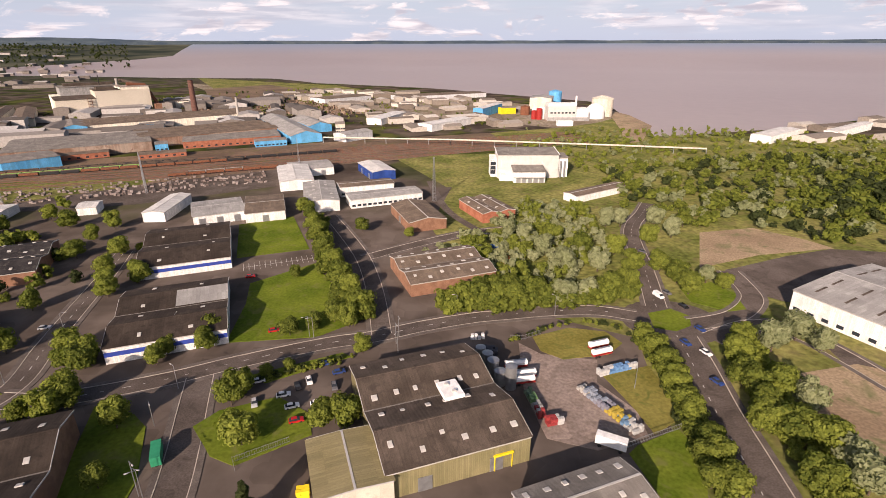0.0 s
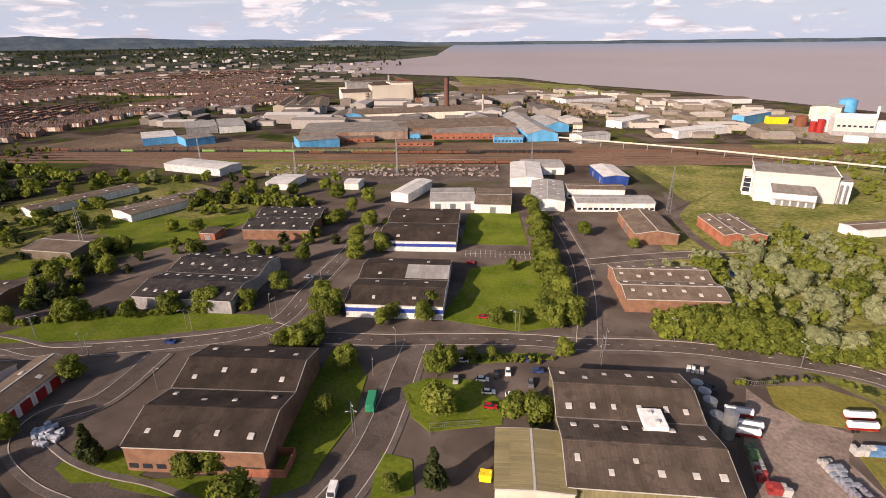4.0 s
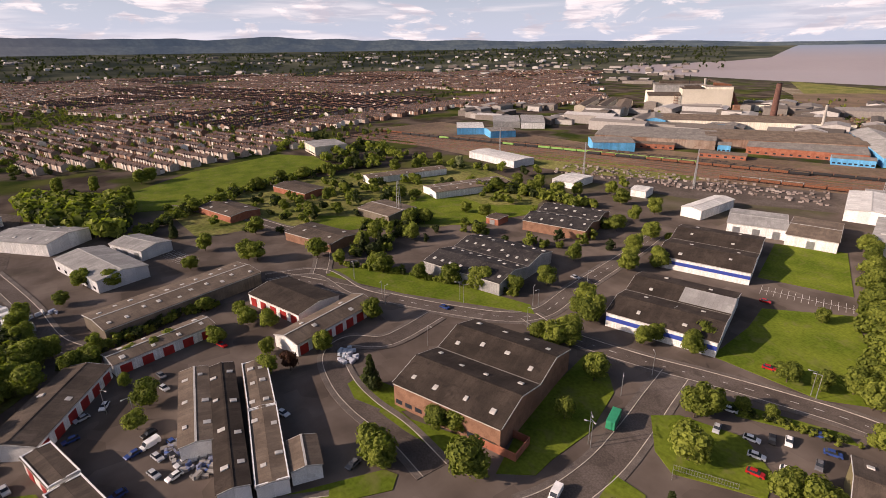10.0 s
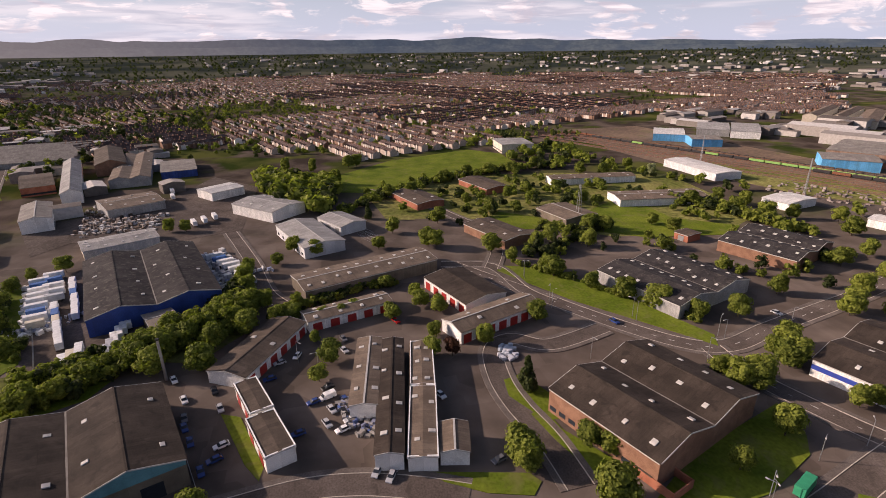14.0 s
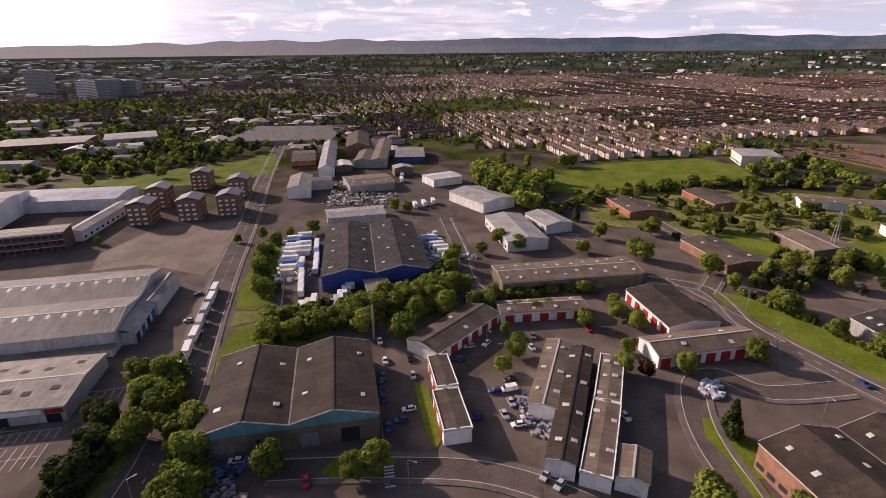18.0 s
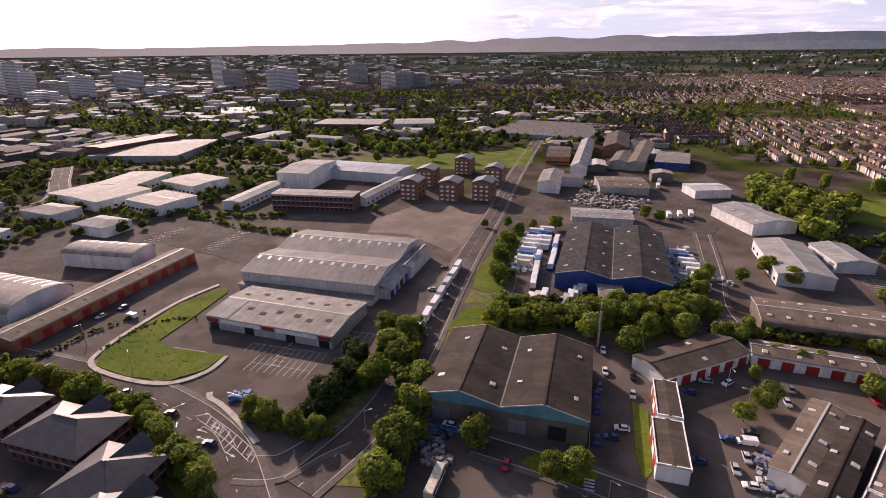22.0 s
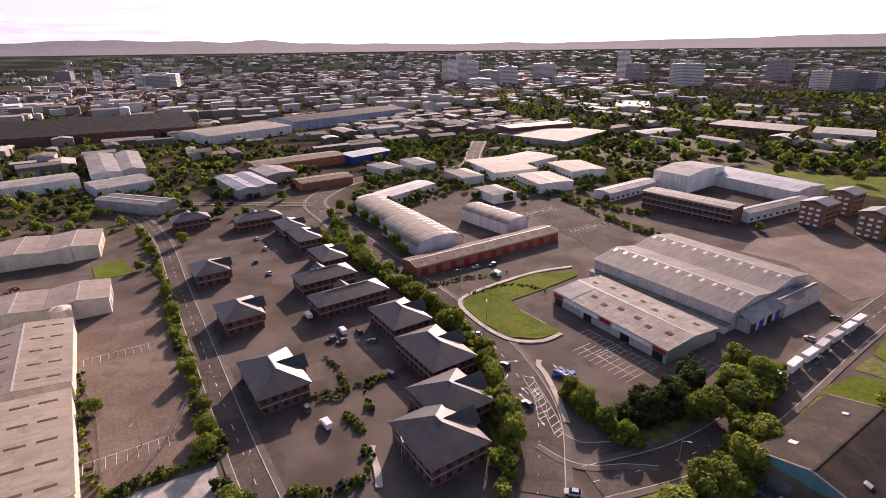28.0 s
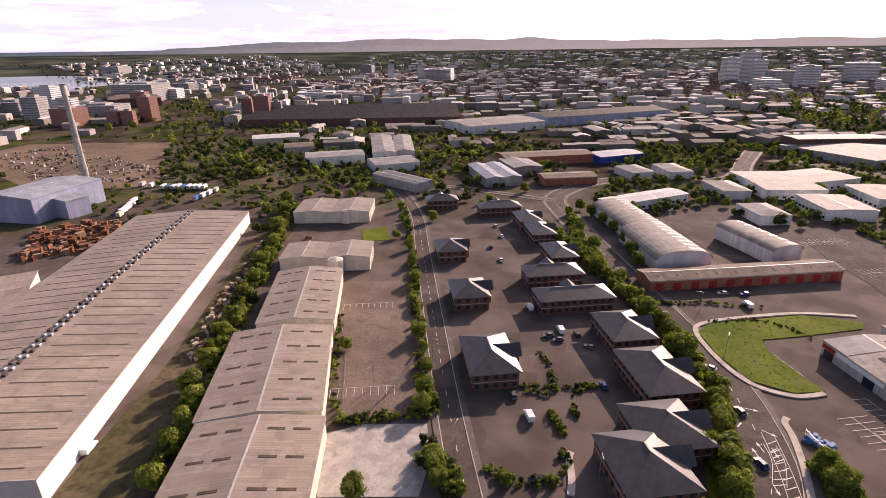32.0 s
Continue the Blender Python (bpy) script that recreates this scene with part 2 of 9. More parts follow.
M_YARD = surface("yard_concrete", (0.086, 0.070, 0.061), (0.124, 0.103, 0.090), 0.05, 0.9, fine=0.8, fine_amount=0.24, bump=0.004, stains=(0.080, 0.065, 0.056), gloss=0.03, cells=0.13)
M_PINKYARD = surface("pink_concrete", (0.205, 0.160, 0.136), (0.285, 0.228, 0.198), 0.06, 0.9, fine=0.9, fine_amount=0.25, bump=0.004, stains=(0.15, 0.118, 0.102), gloss=0.06, cells=0.13)
M_BROWNLOT = surface("lot_brown_gravel", (0.130, 0.094, 0.072), (0.185, 0.138, 0.108), 0.05, 0.85, fine=1.2, bump=0.01, stains=(0.105, 0.078, 0.060), gloss=0.2, cells=0.1)
M_SAND = surface("bare_earth", (0.23, 0.165, 0.105), (0.32, 0.24, 0.155), 0.04, 0.95, fine=1.0, stains=(0.10, 0.12, 0.04))
M_DUST = surface("dusty_rubble", (0.17, 0.135, 0.10), (0.27, 0.225, 0.175), 0.02, 0.95, fine=0.3, fine_amount=0.4, stains=(0.10, 0.115, 0.035), gloss=0.05)
M_MARK = plain("road_paint_white", (0.62, 0.61, 0.58), 0.7)
M_GRASS = surface("mown_grass", (0.085, 0.125, 0.013), (0.140, 0.175, 0.022), 0.06, 0.95, fine=0.9, fine_amount=0.22, bump=0.08, stains=(0.15, 0.15, 0.05), gloss=0.04)
M_GRASSDRY = surface("dry_grass", (0.16, 0.145, 0.035), (0.22, 0.195, 0.055), 0.06, 0.95, fine=0.9, fine_amount=0.22, bump=0.08, stains=(0.10, 0.12, 0.03), gloss=0.04)
M_SCRUB = surface("rough_scrub", (0.105, 0.122, 0.030), (0.215, 0.205, 0.070), 0.035, 0.95, fine=0.35, fine_amount=0.42, bump=0.5, stains=(0.16, 0.13, 0.065), gloss=0.04)
M_WASTE = surface("waste_land", (0.050, 0.052, 0.020), (0.115, 0.090, 0.055), 0.03, 0.95, fine=0.4, fine_amount=0.4, bump=0.4, stains=(0.045, 0.052, 0.016), gloss=0.1)
M_BALLAST = surface("rail_ballast", (0.105, 0.070, 0.046), (0.180, 0.122, 0.080), 0.02, 0.95, fine=0.25, stains=(0.12, 0.105, 0.035))


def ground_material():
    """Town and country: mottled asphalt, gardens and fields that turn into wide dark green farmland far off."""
    m = bpy.data.materials.new("ground_cover")
    m.use_nodes = True
    n, l = m.node_tree.nodes, m.node_tree.links
    bs = n["Principled BSDF"]
    bs.inputs["Roughness"].default_value = 0.92
    bs.inputs["Diffuse Roughness"].default_value = 0.25
    geo = n.new("ShaderNodeNewGeometry")

    def noise_tex(scale, detail=5):
        t = n.new("ShaderNodeTexNoise")
        t.inputs["Scale"].default_value, t.inputs["Detail"].default_value = scale, detail
        l.new(geo.outputs["Position"], t.inputs["Vector"])
        return t.outputs["Fac"]

    def ramp(fac, p0, c0, p1, c1):
        r = n.new("ShaderNodeValToRGB")
        r.color_ramp.elements[0].position, r.color_ramp.elements[0].color = p0, (*c0, 1)
        r.color_ramp.elements[1].position, r.color_ramp.elements[1].color = p1, (*c1, 1)
        l.new(fac, r.inputs[0])
        return r.outputs["Color"]

    def mix(f, a, b):
        x = n.new("ShaderNodeMix"); x.data_type = "RGBA"
        l.new(f, x.inputs["Factor"]); l.new(a, x.inputs["A"]); l.new(b, x.inputs["B"])
        return x.outputs["Result"]
    tar = ramp(noise_tex(0.05, 8), 0.38, (0.088, 0.070, 0.059), 0.62, (0.148, 0.120, 0.103))
    grn = ramp(noise_tex(0.02, 9), 0.40, (0.028, 0.042, 0.012), 0.62, (0.085, 0.092, 0.028))
    vor = n.new("ShaderNodeTexVoronoi")
    vor.distance = "CHEBYCHEV"
    vor.inputs["Scale"].default_value = 0.09
    l.new(geo.outputs["Position"], vor.inputs["Vector"])
    tone = n.new("ShaderNodeMapRange")
    tone.inputs["To Min"].default_value, tone.inputs["To Max"].default_value = 0.82, 1.18
    l.new(vor.outputs["Color"], tone.inputs["Value"])
    laid = n.new("ShaderNodeVectorMath"); laid.operation = "SCALE"
    l.new(tar, laid.inputs[0]); l.new(tone.outputs["Result"], laid.inputs["Scale"])
    tar = laid.outputs[0]
    lot = ramp(noise_tex(0.03, 9), 0.40, (0.046, 0.037, 0.031), 0.64, (0.120, 0.096, 0.080))
    town = mix(ramp(noise_tex(0.016, 8), 0.48, (0, 0, 0), 0.56, (1, 1, 1)), lot, grn)
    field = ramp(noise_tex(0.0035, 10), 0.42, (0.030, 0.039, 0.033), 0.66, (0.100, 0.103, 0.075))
    ln = n.new("ShaderNodeVectorMath"); ln.operation = "LENGTH"
    l.new(geo.outputs["Position"], ln.inputs[0])
    def step(a, b):
        s = n.new("ShaderNodeMapRange")
        s.inputs["From Min"].default_value, s.inputs["From Max"].default_value = a, b
        l.new(ln.outputs["Value"], s.inputs["Value"])
        return s.outputs["Result"]
    wear = n.new("ShaderNodeMapRange")
    wear.inputs["To Min"].default_value, wear.inputs["To Max"].default_value = 0.05, 0.0
    l.new(step(300, 420), wear.inputs["Value"])
    l.new(wear.outputs["Result"], bs.inputs["Specular IOR Level"])
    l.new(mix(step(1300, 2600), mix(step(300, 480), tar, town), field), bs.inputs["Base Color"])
    return m


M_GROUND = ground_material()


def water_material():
    """Silty brown water; far out the sky's blue reflection is painted into its colour."""
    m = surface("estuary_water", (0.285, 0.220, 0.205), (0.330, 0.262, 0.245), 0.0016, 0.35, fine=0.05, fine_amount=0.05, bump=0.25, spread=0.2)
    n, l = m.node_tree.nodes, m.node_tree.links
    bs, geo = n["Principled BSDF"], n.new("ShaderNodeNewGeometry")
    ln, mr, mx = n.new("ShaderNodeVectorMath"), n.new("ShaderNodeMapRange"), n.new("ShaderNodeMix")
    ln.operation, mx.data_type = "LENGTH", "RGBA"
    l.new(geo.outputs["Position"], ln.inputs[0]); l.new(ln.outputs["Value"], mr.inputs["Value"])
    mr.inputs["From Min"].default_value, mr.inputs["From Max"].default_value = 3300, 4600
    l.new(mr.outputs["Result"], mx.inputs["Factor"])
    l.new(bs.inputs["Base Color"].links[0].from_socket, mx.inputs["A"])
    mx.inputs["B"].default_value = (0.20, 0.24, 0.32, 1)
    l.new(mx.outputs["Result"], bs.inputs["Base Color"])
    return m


M_WATER = water_material()
M_BAY = surface("bay_water", (0.20, 0.225, 0.27), (0.25, 0.275, 0.32), 0.002, 0.25, fine=0.05, fine_amount=0.05, bump=0.2, gloss=0.5)

# ---- building helpers ----
FOOTPRINTS, ROAD_LINES, OPEN_GROUND = [], [], []


def link_mesh(name, bm, material):
    me = bpy.data.meshes.new(name)
    bm.to_mesh(me)
    bm.free()
    me.materials.append(material)
    return new(name, me)


def part(name, bm, material, parent, label=""):
    ob = link_mesh(name, bm, material)
    ob.parent = parent
    if label:
        ob["label"] = label
    return ob


def box(bm, x0, y0, z0, x1, y1, z1):
    v = [bm.verts.new((x, y, z)) for z in (z0, z1) for x, y in ((x0, y0), (x1, y0), (x1, y1), (x0, y1))]
    for f in ((3, 2, 1, 0), (4, 5, 6, 7), (0, 1, 5, 4), (1, 2, 6, 5), (2, 3, 7, 6), (3, 0, 4, 7)):
        bm.faces.new([v[i] for i in f])


def one_box(x0, y0, z0, x1, y1, z1):
    bm = bmesh.new()
    box(bm, x0, y0, z0, x1, y1, z1)
    return bm


def bevelled_box(x0, y0, z0, x1, y1, z1, r):
    bm = one_box(x0, y0, z0, x1, y1, z1)
    bmesh.ops.bevel(bm, geom=list(bm.edges), offset=r, segments=1, affect="EDGES")
    return bm


def prism(bm, ring, x0, x1):
    """A ring of (y, z) drawn out along x."""
    a = [bm.verts.new((x0, y, z)) for y, z in ring]
    b = [bm.verts.new((x1, y, z)) for y, z in ring]
    k = len(ring)
    for i in range(k):
        bm.faces.new((a[i], b[i], b[(i + 1) % k], a[(i + 1) % k]))
    bm.faces.new(a[::-1])
    bm.faces.new(b)
    bmesh.ops.recalc_face_normals(bm, faces=bm.faces)


def empty(name, x, y, ang=0.0, z=0.0):
    e = new(name)
    e.empty_display_size = 0.5
    e.matrix_world = pose(x, y, z, 0, 0, ang)
    return e


def slab(bm, p, q, r, s, t):
    """A sheet through four corners, t thick upwards."""
    up = (Vector(q) - Vector(p)).cross(Vector(s) - Vector(p)).normalized()
    if up.z < 0:
        up = -up
    lo = [bm.verts.new(c) for c in (p, q, r, s)]
    hi = [bm.verts.new(Vector(c) + up * t) for c in (p, q, r, s)]
    bm.faces.new(lo[::-1])
    bm.faces.new(hi)
    for i in range(4):
        bm.faces.new((lo[i], lo[(i + 1) % 4], hi[(i + 1) % 4], hi[i]))
    bmesh.ops.recalc_face_normals(bm, faces=bm.faces)


def cylinder(bm, x, y, z0, z1, r0, r1, n=10):
    a = [bm.verts.new((x + r0 * math.cos(2 * math.pi * i / n), y + r0 * math.sin(2 * math.pi * i / n), z0)) for i in range(n)]
    b = [bm.verts.new((x + r1 * math.cos(2 * math.pi * i / n), y + r1 * math.sin(2 * math.pi * i / n), z1)) for i in range(n)]
    for i in range(n):
        bm.faces.new((a[i], a[(i + 1) % n], b[(i + 1) % n], b[i]))
    bm.faces.new(b)
    bm.faces.new(a[::-1])


def shed(x, y, L, W, ang, eave, rise, bays, roof, wall, label, lights=0, doors=0, doormat=None, windows=0, band=None,
         parapet=0, patch=0, skystrip=0, ridgestrip=0, facade=0, storeys=0, hip=0, seams=0):
    """An industrial building: walls, a roof slope for each side of each bay, ridge caps, gutters, rooflights, doors, windows."""
    rng = random.Random(int(x * 13 + y * 7))
    FOOTPRINTS.append((x, y, L / 2 + 2, W / 2 + 2, radians(ang)))
    e = empty("warehouse" if L * W > 700 else "industrial_unit", x, y, ang)
    tagged(e, label, "warehouse" if L * W > 700 else "building", "industrial buildings")
    near = math.hypot(x, y) < 420
    bw = W / bays
    ring = [(-W / 2, -0.2), (W / 2, -0.2), (W / 2, eave)]
    for i in range(bays):
        yb = W / 2 - i * bw
        ring += [(yb - bw / 2, eave + rise), (yb - bw, eave)]
    bm = bmesh.new()
    if hip:
        box(bm, -L / 2, -W / 2, -0.2, L / 2, W / 2, eave)
    else:
        prism(bm, ring, -L / 2, L / 2)
    part("wall", bm, wall, e)
    o = 0.35
    if hip:
        k = min(L, W) * 0.42
        top = eave + rise
        for sx, sy in ((1, 1), (1, -1)):
            bm = bmesh.new()
            slab(bm, (-L / 2 - o, sy * (W / 2 + o), eave - 0.05), (L / 2 + o, sy * (W / 2 + o), eave - 0.05), (L / 2 - k, 0, top), (-L / 2 + k, 0, top), 0.15)
            part("roof_slope", bm, roof, e)
        for sx in (1, -1):
            bm = bmesh.new()
            slab(bm, (sx * (L / 2 + o), -W / 2 - o, eave - 0.05), (sx * (L / 2 + o), W / 2 + o, eave - 0.05), (sx * (L / 2 - k), 0.05, top), (sx * (L / 2 - k), -0.05, top), 0.15)
            part("roof_slope", bm, roof, e)
    else:
        for i in range(bays):
            y0 = -W / 2 + i * bw
            ym = y0 + bw / 2
            for ya, out in ((y0, -1), (y0 + bw, 1)):
                edge = ya + (out * o if abs(abs(ya) - W / 2) < 0.01 else 0)
                drop = rise / (bw / 2) * (o if edge != ya else 0)
                bm = bmesh.new()
                slab(bm, (-L / 2 - o, edge, eave - drop + 0.03), (L / 2 + o, edge, eave - drop + 0.03), (L / 2 + o, ym, eave + rise + 0.03), (-L / 2 - o, ym, eave + rise + 0.03), 0.14)
                slope = part("roof_slope", bm, roof, e)
                sl = math.atan2(rise, bw / 2)

                def on_roof(px, f, lx, lw, h, name, mat):
                    py = ya + (ym - ya) * f
                    pz = eave + rise * f + 0.17
                    b2 = bevelled_box(-lx / 2, -lw / 2, -0.1, lx / 2, lw / 2, h, min(0.08, h * 0.3))
                    ob = part(name, b2, mat, slope)
                    ob.matrix_basis = pose(px, py, pz, math.degrees(sl) * (-out), 0, 0)
                k = round(lights / bays / 2)
                for j in range(k):
                    px = -L / 2 + L * (j + 0.5 + rng.uniform(-0.12, 0.12)) / k
                    on_roof(px, rng.choice((0.32, 0.36, 0.6)), rng.uniform(1.2, 1.7), rng.uniform(1.2, 2.0), rng.choice((0.12, 0.3)), "rooflight", M_LIGHT)
                if ridgestrip and out > 0:
                    for j in range(24):
                        on_roof(-L / 2 + L * (j + 0.5) / 24, 0.86, 1.3, bw * 0.09, 0.07, "rooflight", M_LIGHT if j % 2 else R_GREY)
                if seams:
                    for j in range(int(L / 7)):
                        on_roof(-L / 2 + 7 * (j + 0.5), 0.5, 0.5, bw / 2 * 0.74, 0.05, "seam_strip", R_BROWN)
                if skystrip:
                    cnt = max(3, min(15, int(L / 9)))
                    for j in range(cnt):
                        for f in ((0.3, 0.68) if bw > 25 else (0.5,)):
                            px = -L / 2 + L * (j + 0.5) / cnt
                            on_roof(px, f, 0.9, bw / 2 * 0.26, 0.08, "rooflight", R_BROWN)
            if near and not parapet:
                bm = bmesh.new()
                slab(bm, (-L / 2 - o, ym - 0.28, eave + rise + 0.12), (L / 2 + o, ym - 0.28, eave + rise + 0.12), (L / 2 + o, ym + 0.28, eave + rise + 0.12), (-L / 2 - o, ym + 0.28, eave + rise + 0.12), 0.12)
                part("ridge_cap", bm, roof if roof in (R_DARK, R_BROWN, R_BLACK) else M_TRIM, e)
        for i in range(1, bays):
            yv = -W / 2 + i * bw
            part("valley_gutter", one_box(-L / 2 - o, yv - 0.22, eave - 0.02, L / 2 + o, yv + 0.22, eave + 0.25), R_GREY if near else roof, e)
    if seams:
        for j in range(int(L / 3.4)):
            for sy in (-1, 1):
                part("ridge_ventilator", bevelled_box(-L / 2 + 3.4 * j + 0.6, sy * 1.1 - 0.6, eave + rise, -L / 2 + 3.4 * j + 2.0, sy * 1.1 + 0.6, eave + rise + 0.9, 0.1), M_METAL if j % 2 else R_BROWN, e)
    if patch:
        bm = bmesh.new()
        t = rise / (bw / 2)
        slab(bm, (L * 0.02, W * 0.02, eave + 0.24 + W * 0.02 * t), (L / 2 + o, W * 0.02, eave + 0.24 + W * 0.02 * t), (L / 2 + o, W * 0.24, eave + 0.24 + W * 0.24 * t), (L * 0.02, W * 0.24, eave + 0.24 + W * 0.24 * t), 0.1)
        part("new_roof_panel", bm, R_PALE, e, "pale new roof panel")
    if near:
        for sy in (-1, 1):
            part("gutter", one_box(-L / 2, sy * (W / 2 + 0.2) - 0.14, eave - 0.42, L / 2, sy * (W / 2 + 0.2) + 0.14, eave - 0.08), M_TRIM, e)
    # gable trim
    if near and not hip:
        for sx in (-1, 1):
            for i in range(bays):
                y0 = -W / 2 + i * bw
                for ya, yb in ((y0, y0 + bw / 2), (y0 + bw, y0 + bw / 2)):
                    bm = bmesh.new()
                    slab(bm, (sx * (L / 2 + 0.38) - 0.07, ya, eave - 0.18), (sx * (L / 2 + 0.38) + 0.07, ya, eave - 0.18), (sx * (L / 2 + 0.38) + 0.07, yb, eave + rise - 0.18), (sx * (L / 2 + 0.38) - 0.07, yb, eave + rise - 0.18), 0.36)
                    part("barge_board", bm, M_TRIM, e)
    if parapet:
        for sy in (-1, 1):
            part("parapet", one_box(-L / 2 - 0.4, sy * W / 2 - 0.16, eave - 0.3, L / 2 + 0.4, sy * W / 2 + 0.16, eave + 0.5), M_WHITE, e)
        for sx in (-1, 1):
            part("parapet", one_box(sx * (L / 2 + 0.05) - 0.16, -W / 2, eave - 0.3, sx * (L / 2 + 0.05) + 0.16, W / 2, eave + 0.47), M_WHITE, e)
    if band:
        for sy in (-1, 1):
            part("sign_band", one_box(-L / 2, sy * (W / 2 + 0.06) - 0.06, eave * 0.45, L / 2, sy * (W / 2 + 0.06) + 0.06, eave * 0.72), band, e)
    side = -1
    for sy in (-1, 1):
        for j in range(doors):
            px = -L / 2 + L * (j + 0.5) / doors
            d = part("roller_door", one_box(px - 1.8, sy * (W / 2 + 0.06) - 0.08, 0, px + 1.8, sy * (W / 2 + 0.06) + 0.08, min(4.2, eave * 0.72)), doormat or M_METAL, e)
        wn_ = windows or (10 if facade and sy == side else 0)
        for lev in range(max(1, storeys) if not storeys else 0):
            for j in range(wn_):
                px = -L / 2 + L * (j + 0.5) / wn_
                part("window", one_box(px - 1.2, sy * (W / 2 + 0.04) - 0.06, 1.2, px + 1.2, sy * (W / 2 + 0.04) + 0.06, 2.6), M_GLASS, e)
        for lev in range(storeys):
            cnt = max(4, int(L / 3.2))
            for j in range(cnt):
                px = -L / 2 + L * (j + 0.5) / cnt
                part("window", one_box(px - 1.1, sy * (W / 2 + 0.04) - 0.06, 1.1 + lev * 3.5, px + 1.1, sy * (W / 2 + 0.04) + 0.06, 2.9 + lev * 3.5), M_GLASS, e)
            part("window_band", one_box(-L / 2, sy * (W / 2 + 0.02) - 0.04, 3.05 + lev * 3.5, L / 2, sy * (W / 2 + 0.02) + 0.04, 3.4 + lev * 3.5), M_TRIM, e)
    return e


def area(name, pts, material, z=0.04, label="", category="", kind="structure"):
    """A flat patch of ground cover through the given corners, with a small step at its rim."""
    if name in ("grass", "yard", "waste_ground", "railway_bed"):
        OPEN_GROUND.append(pts)
    bm = bmesh.new()
    top = [bm.verts.new((x, y, z)) for x, y in pts]
    bot = [bm.verts.new((x, y, z - 0.3)) for x, y in pts]
    f = bm.faces.new(top)
    for i in range(len(pts)):
        j = (i + 1) % len(pts)
        bm.faces.new((top[i], bot[i], bot[j], top[j]))
    bmesh.ops.recalc_face_normals(bm, faces=bm.faces)
    bmesh.ops.triangulate(bm, faces=bm.faces)
    ob = link_mesh(name, bm, material)
    return tagged(ob, label, category or name, "", kind)


def smooth_line(pts, n=8):
    """A line through pts, rounded at its bends."""
    out = []
    p = [Vector((*q, 0)) for q in pts]
    for i in range(len(p) - 1):
        a, b, c, d = p[max(0, i - 1)], p[i], p[i + 1], p[min(len(p) - 1, i + 2)]
        for k in range(n):
            t = k / n
            out.append(0.5 * ((2 * b) + (c - a) * t + (2 * a - 5 * b + 4 * c - d) * t * t + (3 * b - a - 3 * c + d) * t ** 3))
    out.append(p[-1])
    return out


def strip(line, w0, w1, z, thick=0.25):
    """A ribbon between the offsets w0 and w1 to the side of a line."""
    bm = bmesh.new()
    rows = []
    for i, q in enumerate(line):
        d = (line[min(i + 1, len(line) - 1)] - line[max(i - 1, 0)]).normalized()
        s = Vector((-d.y, d.x, 0))
        rows.append([bm.verts.new((*(q + s * w).xy, h)) for w, h in ((w0, z), (w1, z), (w1, z - thick), (w0, z - thick))])
    for a, b in zip(rows, rows[1:]):
        for i in range(4):
            bm.faces.new((a[i], a[(i + 1) % 4], b[(i + 1) % 4], b[i]))
    bm.faces.new(rows[0])
    bm.faces.new(rows[-1][::-1])
    bmesh.ops.recalc_face_normals(bm, faces=bm.faces)
    return bm


def road(pts, width, z=0.06, kerb=True, centre=True, label="worn grey asphalt road with kerbs and a dashed line"):
    line = smooth_line(pts)
    for a, b in zip(line, line[1:]):
        for k in range(4):
            ROAD_LINES.append((*(a + (b - a) * k / 4).xy, width / 2 + 3.5))
    ob = link_mesh("road", strip(line, -width / 2, width / 2, z), M_TARMAC)
    tagged(ob, label, "road", "", "structure")
    if kerb:
        for sy in (-1, 1):
            a, b = sorted((sy * width / 2, sy * (width / 2 + 0.25)))
            part("kerb", strip(line, a, b, z + 0.11), M_KERB, ob)
            a, b = sorted((sy * (width / 2 + 0.25), sy * (width / 2 + 2.0)))
            part("pavement", strip(line, a, b, z + 0.09), M_PAVE, ob)
    if centre:
        bm = bmesh.new()
        run = 0.0
        for a, b in zip(line, line[1:]):
            d = (b - a)
            L = d.length
            if L < 1e-3:
                continue
            d /= L
            s = Vector((-d.y, d.x, 0)) * 0.09
            t = (-run) % 6.0
            while t + 2.5 < L + 2.5 and t < L:
                p, q = a + d * t, a + d * min(t + 2.5, L)
                vs = [bm.verts.new((*c.xy, z + 0.03)) for c in (p - s, q - s, q + s, p + s)]
                bm.faces.new(vs)
                t += 6.0
            run += L
        if len(bm.faces):
            tagged(part("lane_marking", bm, M_MARK, ob), kind="stuff")
    return ob



def kerb_line(pts):
    ob = link_mesh("kerb", strip(smooth_line(pts), -0.9, 0.9, 0.44, 0.5), M_KERB)
    return tagged(ob, "pale concrete kerb along a curved verge", "kerb", "", "structure")
# ---- the ground, the sea and the hills ----
def ground_sheet():
    """A round sheet; past 2.6 km it climbs slowly, as the far plain does towards its skyline."""
    bm = bmesh.new()
    rings = [0, 150, 300, 450, 600, 800, 1000, 1300, 1700, 2100, 2600, 3000, 3400, 3800, 4200, 4600, 4850]
    n = 120
    prev = None
    for r in rings:
        h = 0 if r <= 2600 else 96 * ((r - 2600) / 2250) ** 0.85
        if r == 0:
            cur = [bm.verts.new((0, 0, 0))]
        else:
            cur = [bm.verts.new((r * math.cos(2 * math.pi * i / n), r * math.sin(2 * math.pi * i / n), h)) for i in range(n)]
        if prev:
            for i in range(n):
                j = (i + 1) % n
                if len(prev) == 1:
                    bm.faces.new((prev[0], cur[i], cur[j]))
                else:
                    bm.faces.new((prev[i], cur[i], cur[j], prev[j]))
        prev = cur
    for f in bm.faces:
        f.smooth = True
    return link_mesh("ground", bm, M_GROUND)


